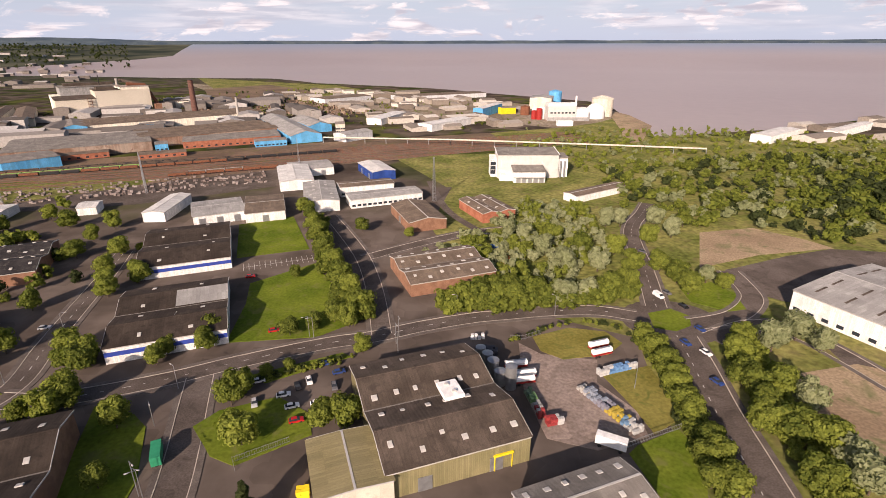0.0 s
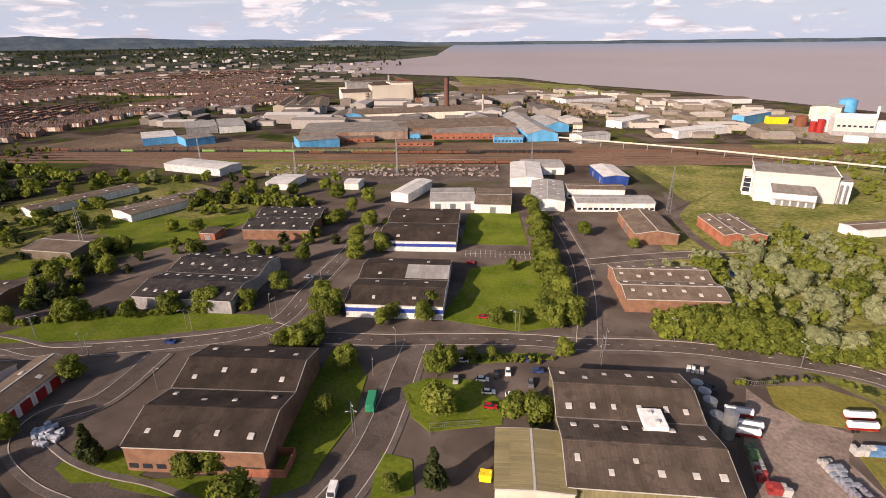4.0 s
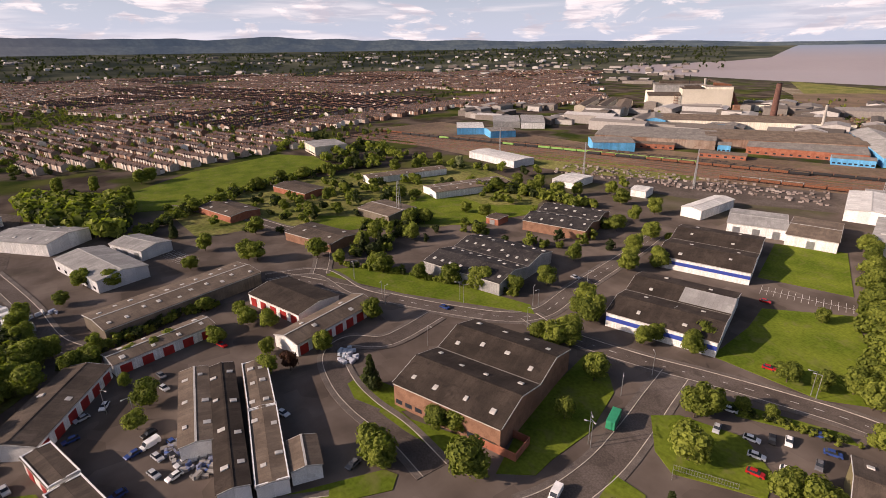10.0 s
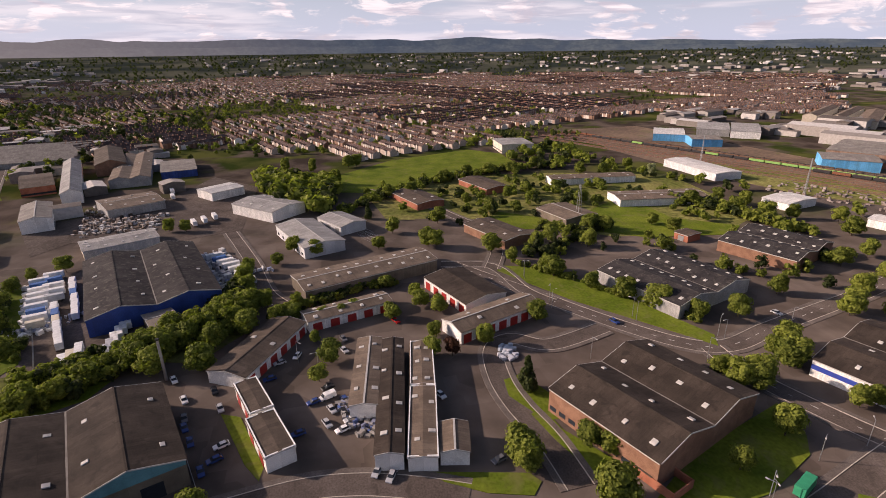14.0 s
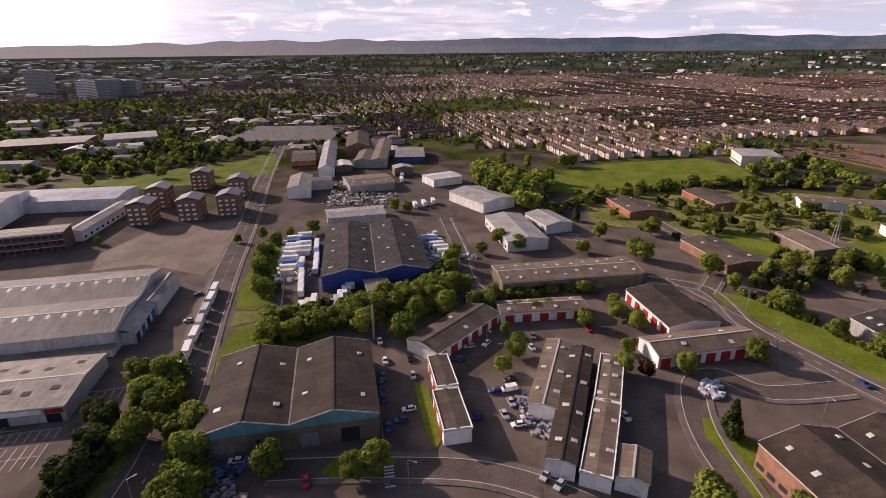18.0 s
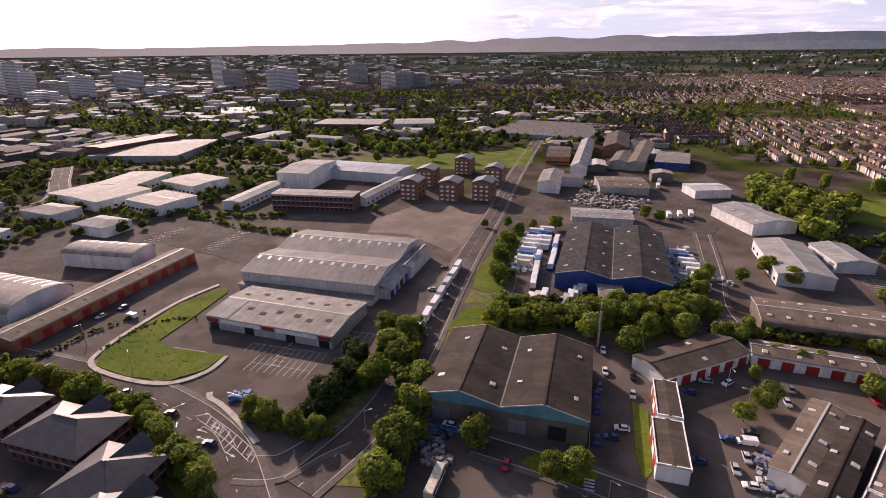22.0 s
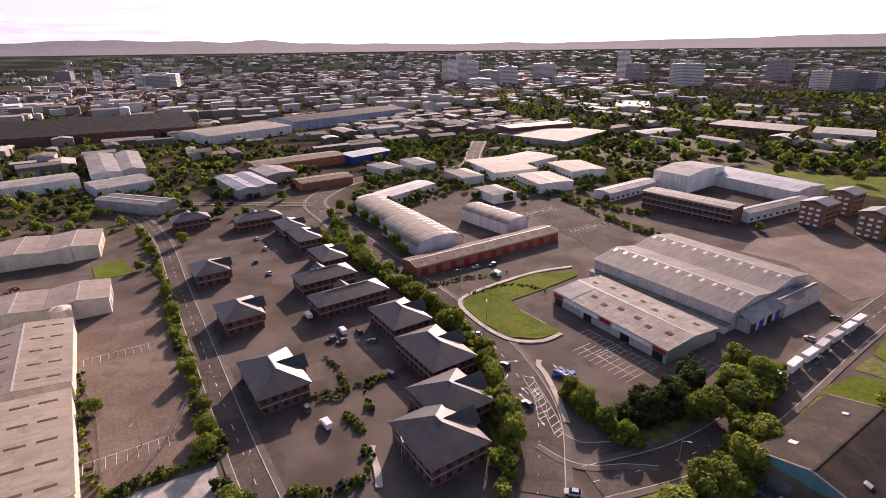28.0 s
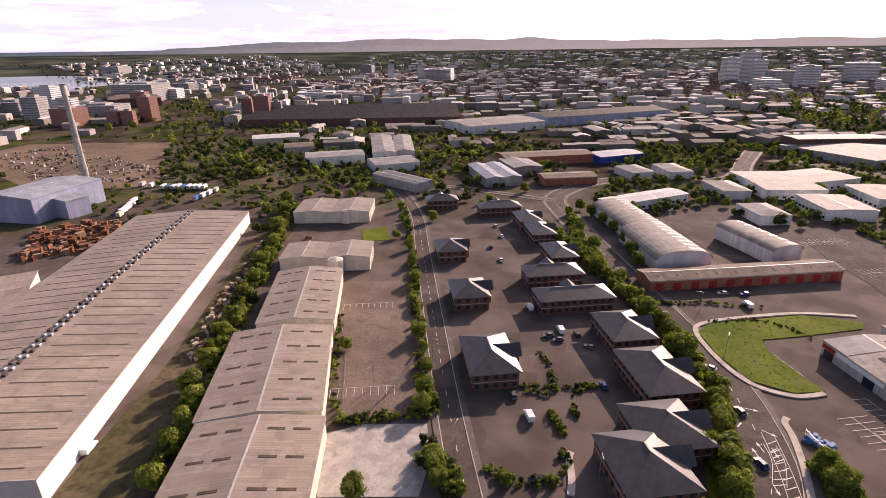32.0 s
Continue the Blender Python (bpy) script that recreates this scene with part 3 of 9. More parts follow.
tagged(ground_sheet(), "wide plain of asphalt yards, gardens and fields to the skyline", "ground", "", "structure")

# distant hills: skyline angle in degrees by azimuth
SKYLINE = [(-180, .25), (-150, .2), (-138, .2), (-130, .15), (-60, .15), (26, .18), (32, .4), (45, .55), (60, .85), (74, 1.12), (85, 1.1), (94, 1.2),
           (110, 1.25), (120, 1.1), (135, 0.8), (150, .6), (160, .5), (170, .55), (180, .7)]
SKYLINE2 = [(180, .7), (187, .9), (203, 1.0), (212, .75), (222, .3)]


def skyline(az):
    pts = SKYLINE2 if 180 <= az <= 222 else SKYLINE
    if az > 222:
        az -= 360
    for (a, h), (b, k) in zip(pts, pts[1:]):
        if a <= az <= b:
            return h + (k - h) * (az - a) / (b - a)
    return 0.2


def hills(name, radius, factor, seed, material, label):
    bm = bmesh.new()
    n = 720
    rows = []
    for i in range(n):
        az = -138 + 360 * i / n
        a = radians(az)
        d = Vector((-math.sin(a), math.cos(a), 0))
        base = skyline(az) * factor
        wob = noise.noise(Vector((math.cos(a) * 14 + seed, math.sin(a) * 14, seed))) * 0.28 + noise.noise(Vector((math.cos(a) * 50, math.sin(a) * 50, seed))) * 0.06
        top = HEIGHT + math.tan(radians(max(0.05, base * (1 + wob)))) * radius
        foot = 30
        rows.append([bm.verts.new((*(d * (radius - 260 + 260 * k)).xy, foot + (top - foot) * k ** 1.3)) for k in (0, 0.35, 0.7, 1.0)])
    for i in range(n):
        a, b = rows[i], rows[(i + 1) % n]
        for k in range(3):
            bm.faces.new((a[k], b[k], b[k + 1], a[k + 1])).smooth = True
    return tagged(link_mesh(name, bm, material), label, "hills", "", "structure")


M_HILL = surface("far_hills_haze_glow", (0.018, 0.027, 0.028), (0.052, 0.062, 0.050), 0.006, 0.95, fine=0.03, fine_amount=0.35, bump=0.6, spread=0.10)


def hill_haze_glow():
    """Haze painted as far-hill emission: blue, warmer and brighter under the sun."""
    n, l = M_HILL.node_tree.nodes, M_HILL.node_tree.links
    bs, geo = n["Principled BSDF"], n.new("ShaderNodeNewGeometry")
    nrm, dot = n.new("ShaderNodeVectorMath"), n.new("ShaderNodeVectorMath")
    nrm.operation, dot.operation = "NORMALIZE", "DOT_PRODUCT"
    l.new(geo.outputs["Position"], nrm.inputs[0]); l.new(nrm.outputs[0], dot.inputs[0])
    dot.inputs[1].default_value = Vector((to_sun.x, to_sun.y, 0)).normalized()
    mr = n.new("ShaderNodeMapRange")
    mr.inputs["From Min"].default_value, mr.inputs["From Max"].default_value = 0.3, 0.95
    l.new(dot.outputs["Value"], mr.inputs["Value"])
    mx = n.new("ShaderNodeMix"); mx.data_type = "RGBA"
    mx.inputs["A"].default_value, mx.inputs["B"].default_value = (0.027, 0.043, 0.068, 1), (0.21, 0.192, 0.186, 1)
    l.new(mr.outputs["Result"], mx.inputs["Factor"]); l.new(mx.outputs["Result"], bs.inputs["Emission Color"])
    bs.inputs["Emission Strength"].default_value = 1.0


hill_haze_glow()
hills("backdrop", 4880, 1.0, 3.0, M_HILL, "low blue-green hills with painted haze along the skyline")
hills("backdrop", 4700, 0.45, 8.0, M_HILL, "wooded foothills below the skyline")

# ---- kinds of things ----
def ground_z(r):
    return 0.0 if r <= 2600 else 96 * ((r - 2600) / 2250) ** 0.85


def foliage(name, dark, light):
    m = bpy.data.materials.new(name)
    m.use_nodes = True
    n, l = m.node_tree.nodes, m.node_tree.links
    bs = n["Principled BSDF"]
    bs.inputs["Roughness"].default_value = 0.8
    bs.inputs["Specular IOR Level"].default_value = 0.2
    geo, info = n.new("ShaderNodeNewGeometry"), n.new("ShaderNodeObjectInfo")
    add = n.new("ShaderNodeMath"); add.operation = "MULTIPLY_ADD"
    add.inputs[1].default_value, add.inputs[2].default_value = 0.55, 0.0
    l.new(geo.outputs["Random Per Island"], add.inputs[0])
    a2 = n.new("ShaderNodeMath"); a2.operation = "MULTIPLY_ADD"
    a2.inputs[1].default_value = 0.45
    l.new(info.outputs["Random"], a2.inputs[0]); l.new(add.outputs[0], a2.inputs[2])
    r = n.new("ShaderNodeValToRGB")
    r.color_ramp.elements[0].color, r.color_ramp.elements[1].color = (*dark, 1), (*light, 1)
    l.new(a2.outputs[0], r.inputs[0])
    l.new(r.outputs["Color"], bs.inputs["Base Color"])
    # light shining through thin leaves
    tr, mx = n.new("ShaderNodeBsdfTranslucent"), n.new("ShaderNodeMixShader")
    warm = n.new("ShaderNodeVectorMath"); warm.operation = "MULTIPLY"
    warm.inputs[1].default_value = (1.15, 1.35, 0.6)
    l.new(r.outputs["Color"], warm.inputs[0]); l.new(warm.outputs[0], tr.inputs["Color"])
    mx.inputs[0].default_value = 0.34
    l.new(bs.outputs[0], mx.inputs[1]); l.new(tr.outputs[0], mx.inputs[2])
    l.new(mx.outputs[0], n["Material Output"].inputs["Surface"])
    return m


M_LEAF = foliage("leaves_green", (0.060, 0.084, 0.012), (0.250, 0.280, 0.048))
M_LEAFDARK = foliage("leaves_dark", (0.024, 0.036, 0.011), (0.070, 0.088, 0.026))
M_LEAFPALE = foliage("leaves_silver", (0.165, 0.190, 0.085), (0.330, 0.345, 0.195))
M_LEAFRED = foliage("leaves_copper", (0.045, 0.020, 0.014), (0.085, 0.038, 0.022))
M_BARK = surface("bark", (0.075, 0.055, 0.04), (0.12, 0.09, 0.065), 1.5, 0.95)


def tuft(verts, faces, c, d, s, rng):
    """A bent leaf spray: two triangles folded along their shared edge."""
    u = d.cross(Vector((rng.uniform(-1, 1), rng.uniform(-1, 1), rng.uniform(-1, 1)))).normalized()
    v = d.cross(u).normalized()
    k = len(verts)
    verts += [c - u * s, c + v * s * 0.9 + d * s * 0.35, c + u * s, c - v * s * 0.9 + d * s * 0.35]
    faces += [(k, k + 1, k + 2), (k, k + 2, k + 3)]


def crown_mesh(name, h, w, lobes, tufts, seed, mat, cone=False, size=0.55, nu=7, nv=4):
    """A crown of overlapping lumps clad in leaf sprays; h high over its foot at 0, w wide."""
    rng = random.Random(seed)
    verts, faces = [], []
    centres = []
    for i in range(lobes):
        if cone:
            f = i / lobes
            r = w / 2 * (1 - f) * 0.75 + 0.25
            a = rng.uniform(0, 6.28)
            centres.append((Vector((math.cos(a) * r * 0.45, math.sin(a) * r * 0.45, 0.12 * h + f * h * 0.85)), r * 0.7, h * 0.11))
        else:
            a, q = rng.uniform(0, 6.28), rng.uniform(0.1, 1.0) ** 0.6
            z = rng.uniform(0.30, 0.80)
            rr = w / 2 * q * 0.62 * math.sqrt(max(0.15, 1 - (abs(z - 0.5) * 1.7) ** 2))
            centres.append((Vector((math.cos(a) * rr, math.sin(a) * rr, z * h)), w * rng.uniform(0.17, 0.27), h * rng.uniform(0.12, 0.19)))
    for c, r, rz in centres:
        # lumpy core
        k = len(verts)
        for j in range(nv + 1):
            t = math.pi * j / nv
            for i in range(nu):
                p = 2 * math.pi * (i + 0.5 * (j % 2)) / nu
                jit = rng.uniform(0.62, 0.92)
                verts.append(c + Vector((r * jit * math.sin(t) * math.cos(p), r * jit * math.sin(t) * math.sin(p), rz * jit * math.cos(t))))
        for j in range(nv):
            for i in range(nu):
                a0, a1 = k + j * nu + i, k + j * nu + (i + 1) % nu
                faces.append((a0, a1, a1 + nu, a0 + nu))
        for _ in range(tufts // lobes):
            d = Vector((rng.gauss(0, 1), rng.gauss(0, 1), rng.gauss(0.25, 1))).normalized()
            jit = rng.uniform(0.75, 1.15)
            tuft(verts, faces, c + Vector((d.x * r * jit, d.y * r * jit, d.z * rz * jit)), d, size * rng.uniform(0.6, 1.3), rng)
    me = bpy.data.meshes.new(name)
    me.from_pydata([tuple(v) for v in verts], [], faces)
    me.materials.append(mat)
    return me


def trunk_mesh(h, r, seed):
    rng = random.Random(seed)
    bm = bmesh.new()
    cylinder(bm, 0, 0, -0.2, h * 0.45, r, r * 0.6, 7)
    for i in range(4):
        a = i * 1.57 + rng.uniform(-0.4, 0.4)
        d = Vector((math.cos(a), math.sin(a), 1.5)).normalized()
        p0 = Vector((0, 0, h * rng.uniform(0.25, 0.42)))
        p1 = p0 + d * h * 0.35
        s = Vector((-d.y, d.x, 0)).normalized()
        t = d.cross(s)
        lo = [bm.verts.new(p0 + (s * math.cos(q) + t * math.sin(q)) * r * 0.5) for q in (0, 2.1, 4.2)]
        hi = [bm.verts.new(p1 + (s * math.cos(q) + t * math.sin(q)) * r * 0.15) for q in (0, 2.1, 4.2)]
        for j in range(3):
            bm.faces.new((lo[j], lo[(j + 1) % 3], hi[(j + 1) % 3], hi[j]))
    me = bpy.data.meshes.new("trunk")
    bm.to_mesh(me)
    bm.free()
    me.materials.append(M_BARK)
    return me


# height 10 prototypes, scaled for each tree
PROTO = {}
for kind, mat, w, lobes, tufts, cone, n in (("b", M_LEAF, 8.6, 24, 2000, False, 5), ("c", M_LEAFDARK, 5.6, 16, 1200, True, 2), ("p", M_LEAFPALE, 8.0, 22, 1700, False, 3),
                                            ("t", M_LEAF, 5.6, 18, 1300, False, 2), ("d", M_LEAFDARK, 8.8, 22, 1600, False, 2), ("r", M_LEAFRED, 8.0, 18, 1200, False, 1)):
    PROTO[kind] = [(trunk_mesh(10, 0.22, 5 + i), crown_mesh("crown", 10, w, lobes, tufts, 11 * i + ord(kind), mat, cone, 0.44)) for i in range(n)]
TREE_LABEL = {"b": "broad green tree in full spring leaf", "c": "dark pointed conifer beside a building", "p": "pale silvery poplar with a ragged crown",
              "t": "tall slim green tree in a dense belt", "d": "dark green dense tree by the road", "r": "small copper-leaved tree by a car park"}
tree_rng = random.Random(4)


def plant(kind, spots):
    for x, y, h in spots:
        tr, cr = tree_rng.choice(PROTO[kind])
        e = empty("tree", x, y, tree_rng.uniform(0, 360))
        s = min(h * 1.32, 10.8 + (h - 8) * 0.45) / 10
        tagged(e, ("low " if h < 5.5 and kind == "b" else "") + TREE_LABEL[kind], "tree", "trees of the estate")
        sx = s * tree_rng.uniform(0.9, 1.2)
        for name, me in (("trunk", tr), ("crown", cr)):
            o = new(name, me)
            o.parent = e
            o.scale = (sx, sx, s)


def in_poly(pts, x, y):
    c = False
    for (x0, y0), (x1, y1) in zip(pts, pts[1:] + pts[:1]):
        if (y0 > y) != (y1 > y) and x < (x1 - x0) * (y - y0) / (y1 - y0) + x0:
            c = not c
    return c


def clear_spot(x, y):
    """No road, building, lawn or yard here."""
    if math.hypot(x, y) > 900:
        return True
    for fx, fy, l, w, a in FOOTPRINTS:
        dx, dy = x - fx, y - fy
        if abs(dx) + abs(dy) < 1.5 * (l + w) and abs(dx * math.cos(a) + dy * math.sin(a)) < l and abs(-dx * math.sin(a) + dy * math.cos(a)) < w:
            return False
    rd = np.array(ROAD_LINES)
    if ((rd[:, 0] - x) ** 2 + (rd[:, 1] - y) ** 2 < rd[:, 2] ** 2).any():
        return False
    return not any(in_poly(p, x, y) for p in OPEN_GROUND)


def strew(name, spots, label, rng):
    """Trees of many places joined into one mesh a leaf colour."""
    groups = {}
    for k, x, y, h in spots:
        groups.setdefault(k, []).append((x, y, h, rng.uniform(0, 6.28)))
    for k, items in groups.items():
        bits_v, bits_f, off = [], [], 0
        protos = LOWPOLY[k]
        for x, y, h, a in items:
            r = math.hypot(x, y)
            v, f = rng.choice(protos if r < 330 and h > 2.4 else MIDPOLY[k] if r < 650 else TINYPOLY[k])
            ca, sa, s = math.cos(a), math.sin(a), h / 10
            q = np.empty_like(v)
            q[:, 0] = (v[:, 0] * ca - v[:, 1] * sa) * s + x
            q[:, 1] = (v[:, 0] * sa + v[:, 1] * ca) * s + y
            q[:, 2] = v[:, 2] * s - 0.12 * h + ground_z(math.hypot(x, y))
            bits_v.append(q)
            bits_f += [tuple(i + off for i in fc) for fc in f]
            off += len(v)
        me = bpy.data.meshes.new(name)
        me.from_pydata(np.concatenate(bits_v).tolist(), [], bits_f)
        me.materials.append({"b": M_LEAF, "p": M_LEAFPALE, "d": M_LEAFDARK}[k])
        tagged(new(name, me), label, "trees", "", "stuff")


def wood(name, pts, count, h0, h1, kinds, seed, label, keep=None):
    """Many trees in one mesh, strewn inside a polygon where the ground is free."""
    rng = random.Random(seed)
    xs, ys = [p[0] for p in pts], [p[1] for p in pts]
    spots = []
    for _ in range(count):
        x, y = rng.uniform(min(xs), max(xs)), rng.uniform(min(ys), max(ys))
        if not in_poly(pts, x, y) or (keep and not keep(x, y)) or not clear_spot(x, y):
            continue
        spots.append((rng.choice(kinds), x, y, rng.uniform(h0, h1) * 1.25))
    strew(name, spots, label, rng)


def hedge(pts, width, count, h0, h1, kinds, seed, label):
    """Bushes and small trees along a line."""
    rng = random.Random(seed)
    line = smooth_line(pts)
    total = [0.0]
    for a, b in zip(line, line[1:]):
        total.append(total[-1] + (b - a).length)
    spots = []
    for _ in range(count):
        t = rng.uniform(0, total[-1])
        i = max(k for k in range(len(line) - 1) if total[k] <= t)
        q = line[i].lerp(line[i + 1], (t - total[i]) / max(0.01, total[i + 1] - total[i]))
        spots.append((rng.choice(kinds), q.x + rng.uniform(-width, width) / 2, q.y + rng.uniform(-width, width) / 2, rng.uniform(h0, h1)))
    strew("hedge", spots, label, rng)


LOWPOLY = {}
for k, mat in (("b", M_LEAF), ("p", M_LEAFPALE), ("d", M_LEAFDARK)):
    LOWPOLY[k] = []
    for i in range(3):
        me = crown_mesh("far_crown", 10, 8.5, 8, 152, 40 + i, mat, False, 0.85, 6, 3)
        LOWPOLY[k].append((np.array([tuple(v.co) for v in me.vertices]), [tuple(p.vertices) for p in me.polygons]))
        bpy.data.meshes.remove(me)
TINYPOLY, MIDPOLY = {}, {}
for k, mat in (("b", M_LEAF), ("p", M_LEAFPALE), ("d", M_LEAFDARK)):
    me = crown_mesh("far_crown", 10, 9.5, 3, 12, 50, mat, False, 1.8, 5, 3)
    mid = crown_mesh("mid_crown", 10, 8.8, 5, 50, 60, mat, False, 1.3, 5, 3)
    MIDPOLY[k] = [(np.array([tuple(v.co) for v in mid.vertices]), [tuple(p.vertices) for p in mid.polygons])]
    bpy.data.meshes.remove(mid)
    TINYPOLY[k] = [(np.array([tuple(v.co) for v in me.vertices]), [tuple(p.vertices) for p in me.polygons])]
    bpy.data.meshes.remove(me)


def hip_roof(e, L, W, z, rise, mat, o=0.6, k=None):
    k = min(L, W) / 2 if k is None else k
    for sy in (1, -1):
        bm = bmesh.new()
        slab(bm, (-L / 2 - o, sy * (W / 2 + o), z), (L / 2 + o, sy * (W / 2 + o), z), (L / 2 - k, 0, z + rise), (-L / 2 + k, 0, z + rise), 0.14)
        part("roof_slope", bm, mat, e)
    for sx in (1, -1):
        bm = bmesh.new()
        slab(bm, (sx * (L / 2 + o), -W / 2 - o, z), (sx * (L / 2 + o), W / 2 + o, z), (sx * (L / 2 - k), 0.05, z + rise), (sx * (L / 2 - k), -0.05, z + rise), 0.14)
        part("roof_slope", bm, mat, e)


def office(x, y, W, L, ang, eave=6.2):
    """A two-storey brick office with a wide slate hip roof and a cross gable porch."""
    e = tagged(empty("office_building", x, y, ang), "two-storey red brick office with a dark slate hip roof", "office", "offices of the business park")
    part("wall", one_box(-L / 2, -W / 2, -0.2, L / 2, W / 2, eave), W_DARKBRICK, e)
    hip_roof(e, L, W, eave - 0.1, W * 0.25, R_SLATE, 0.8)
    part("porch_wall", one_box(-2.6, -W / 2 - 2.2, -0.2, 2.6, -W / 2, eave), W_REDBRICK, e)
    for s in (-1, 1):
        bm = bmesh.new()
        slab(bm, (s * 3.3, -W / 2 - 3.0, eave - 0.1), (s * 3.3, 0, eave - 0.1), (0, 0, eave + W * 0.21), (0, -W / 2 - 3.0, eave + W * 0.21), 0.14)
        part("porch_roof", bm, R_SLATE, e)
    ridge = one_box(-(L - W) / 2 - 0.1, -0.18, eave + W * 0.25 - 0.05, (L - W) / 2 + 0.1, 0.18, eave + W * 0.25 + 0.16)
    part("ridge_tile", ridge, R_SLATE, e)
    part("brick_band", one_box(-L / 2 - 0.04, -W / 2 - 0.04, 2.9, L / 2 + 0.04, W / 2 + 0.04, 3.15), M_CONC, e)
    for lev in (1.0, 4.0):
        for sy in (-1, 1):
            n = int(L / 3)
            for j in range(n):
                px = -L / 2 + L * (j + 0.5) / n
                if sy < 0 and abs(px) < 3.2:
                    continue
                part("window", one_box(px - 0.7, sy * (W / 2) - 0.08, lev, px + 0.7, sy * (W / 2) + 0.08, lev + 1.4), M_GLASS, e)
        for sx in (-1, 1):
            n = int(W / 3)
            for j in range(n):
                py = -W / 2 + W * (j + 0.5) / n
                part("window", one_box(sx * L / 2 - 0.08, py - 0.7, lev, sx * L / 2 + 0.08, py + 0.7, lev + 1.4), M_GLASS, e)
    return e


def barrel_hall(x, y, L, W, ang, eave):
    e = tagged(empty("barrel_roof_hall", x, y, ang), "silver hall with a curved barrel roof and pale rooflights", "hall", "barrel-roofed halls")
    rise = W * 0.16
    arc = [(W / 2 * math.cos(math.pi * i / 14) * 1.0, eave + rise * math.sin(math.pi * i / 14)) for i in range(15)]
    bm = bmesh.new()
    prism(bm, [(-W / 2, -0.2), (W / 2, -0.2)] + arc, -L / 2, L / 2)
    part("wall", bm, W_PALE, e)
    bm = bmesh.new()
    prism(bm, [(p * 1.03, z + 0.05) for p, z in arc] + [(p * 1.03, z + 0.25) for p, z in arc[::-1]], -L / 2 - 0.5, L / 2 + 0.5)
    part("roof", bm, R_ASB, e)
    n = max(4, int(L / 5))
    for i in range(n):
        px = -L / 2 + L * (i + 0.5) / n
        bm = bmesh.new()
        prism(bm, [(p * 1.035, z + 0.22) for p, z in arc[3:7]] + [(p * 1.035, z + 0.34) for p, z in arc[3:7][::-1]], px - 0.5, px + 0.5)
        part("rooflight", bm, M_LIGHT, e)
    return e


def tower(x, y, h, w):
    rng = random.Random(int(x + y * 3))
    red = rng.random() < 0.25 and y > -900
    wall = rng.choice((W_PALE, W_GREY, W_WHITE, W_GREY)) if not red else W_REDBRICK
    d = w * rng.uniform(0.6, 0.9)
    e = tagged(empty("tower_block", x, y, rng.choice((20, -70, 5))), ("red brick" if red else "pale") + " city block of flats or offices seen far off", "tower block", "city towers")
    part("wall", one_box(-w / 2, -d / 2, -1, w / 2, d / 2, h), wall, e)
    part("plant_room", one_box(-w / 5, -d / 4, h, w / 4, d / 4, h + 3), W_GREY, e)
    n = max(3, int(h / 3.4))
    step = max(1, n // 14)
    for i in range(0, n, step):
        z = 1.5 + i * h / n
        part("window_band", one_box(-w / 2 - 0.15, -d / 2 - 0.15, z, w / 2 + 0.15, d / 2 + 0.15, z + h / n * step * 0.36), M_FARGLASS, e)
    return e


def brick_flats(x, y):
    e = tagged(empty("apartment_block", x, y, 20.5), "four-storey orange brick block of flats with flat roof", "apartment block", "brick flats by the park")
    part("wall", one_box(-8, -7, -0.2, 8, 7, 13), W_BRICK, e)
    part("roof", one_box(-8.5, -7.5, 13, 8.5, 7.5, 13.5), R_GREY, e)
    hip = bmesh.new()
    prism(hip, [(-7.4, 13.5), (7.4, 13.5), (0, 15.6)], -8.4, 8.4)
    part("roof_top", hip, R_SLATE, e)
    for lev in range(4):
        for s in (-1, 1):
            for j in range(5):
                part("window", one_box(-7 + j * 3, s * 7 - 0.08, 1 + lev * 3.1, -5.4 + j * 3, s * 7 + 0.08, 2.6 + lev * 3.1), M_GLASS, e)
            for j in range(3):
                part("balcony", one_box(s * 8 - (0 if s > 0 else 1.1), -5.5 + j * 4, 0.6 + lev * 3.1, s * 8 + (1.1 if s > 0 else 0), -3.6 + j * 4, 1.7 + lev * 3.1), M_WHITE, e)
    return e


# vehicles
CAR_PAINT = [plain("car_paint_" + n, c, 0.25) for n, c in (("white", (0.75, 0.75, 0.75)), ("silver", (0.42, 0.43, 0.45)), ("black", (0.02, 0.02, 0.022)), ("blue", (0.03, 0.06, 0.20)), ("grey", (0.13, 0.13, 0.14)))]
CAR_NAME = ["white", "silver", "black", "dark blue", "grey"]
CAR_RED = plain("car_paint_red", (0.40, 0.02, 0.02), 0.25)
LORRY_GREEN = plain("lorry_green", (0.02, 0.25, 0.13), 0.5)


def side_profile(bm, ring, w, top_in=0.0):
    a = [bm.verts.new((x, -w / 2 + (top_in if z > 0.95 else 0), z)) for x, z in ring]
    b = [bm.verts.new((x, w / 2 - (top_in if z > 0.95 else 0), z)) for x, z in ring]
    k = len(ring)
    for i in range(k):
        bm.faces.new((a[i], b[i], b[(i + 1) % k], a[(i + 1) % k]))
    bm.faces.new(a[::-1]); bm.faces.new(b)
    bmesh.ops.recalc_face_normals(bm, faces=bm.faces)


def wheel_mesh():
    bm = bmesh.new()
    cylinder(bm, 0, 0, -0.11, 0.11, 0.32, 0.32, 10)
    me = bpy.data.meshes.new("wheel")
    bmesh.ops.rotate(bm, verts=bm.verts, matrix=Matrix.Rotation(math.pi / 2, 3, "X"))
    bm.to_mesh(me); bm.free()
    me.materials.append(M_DARK)
    return me


WHEEL = wheel_mesh()


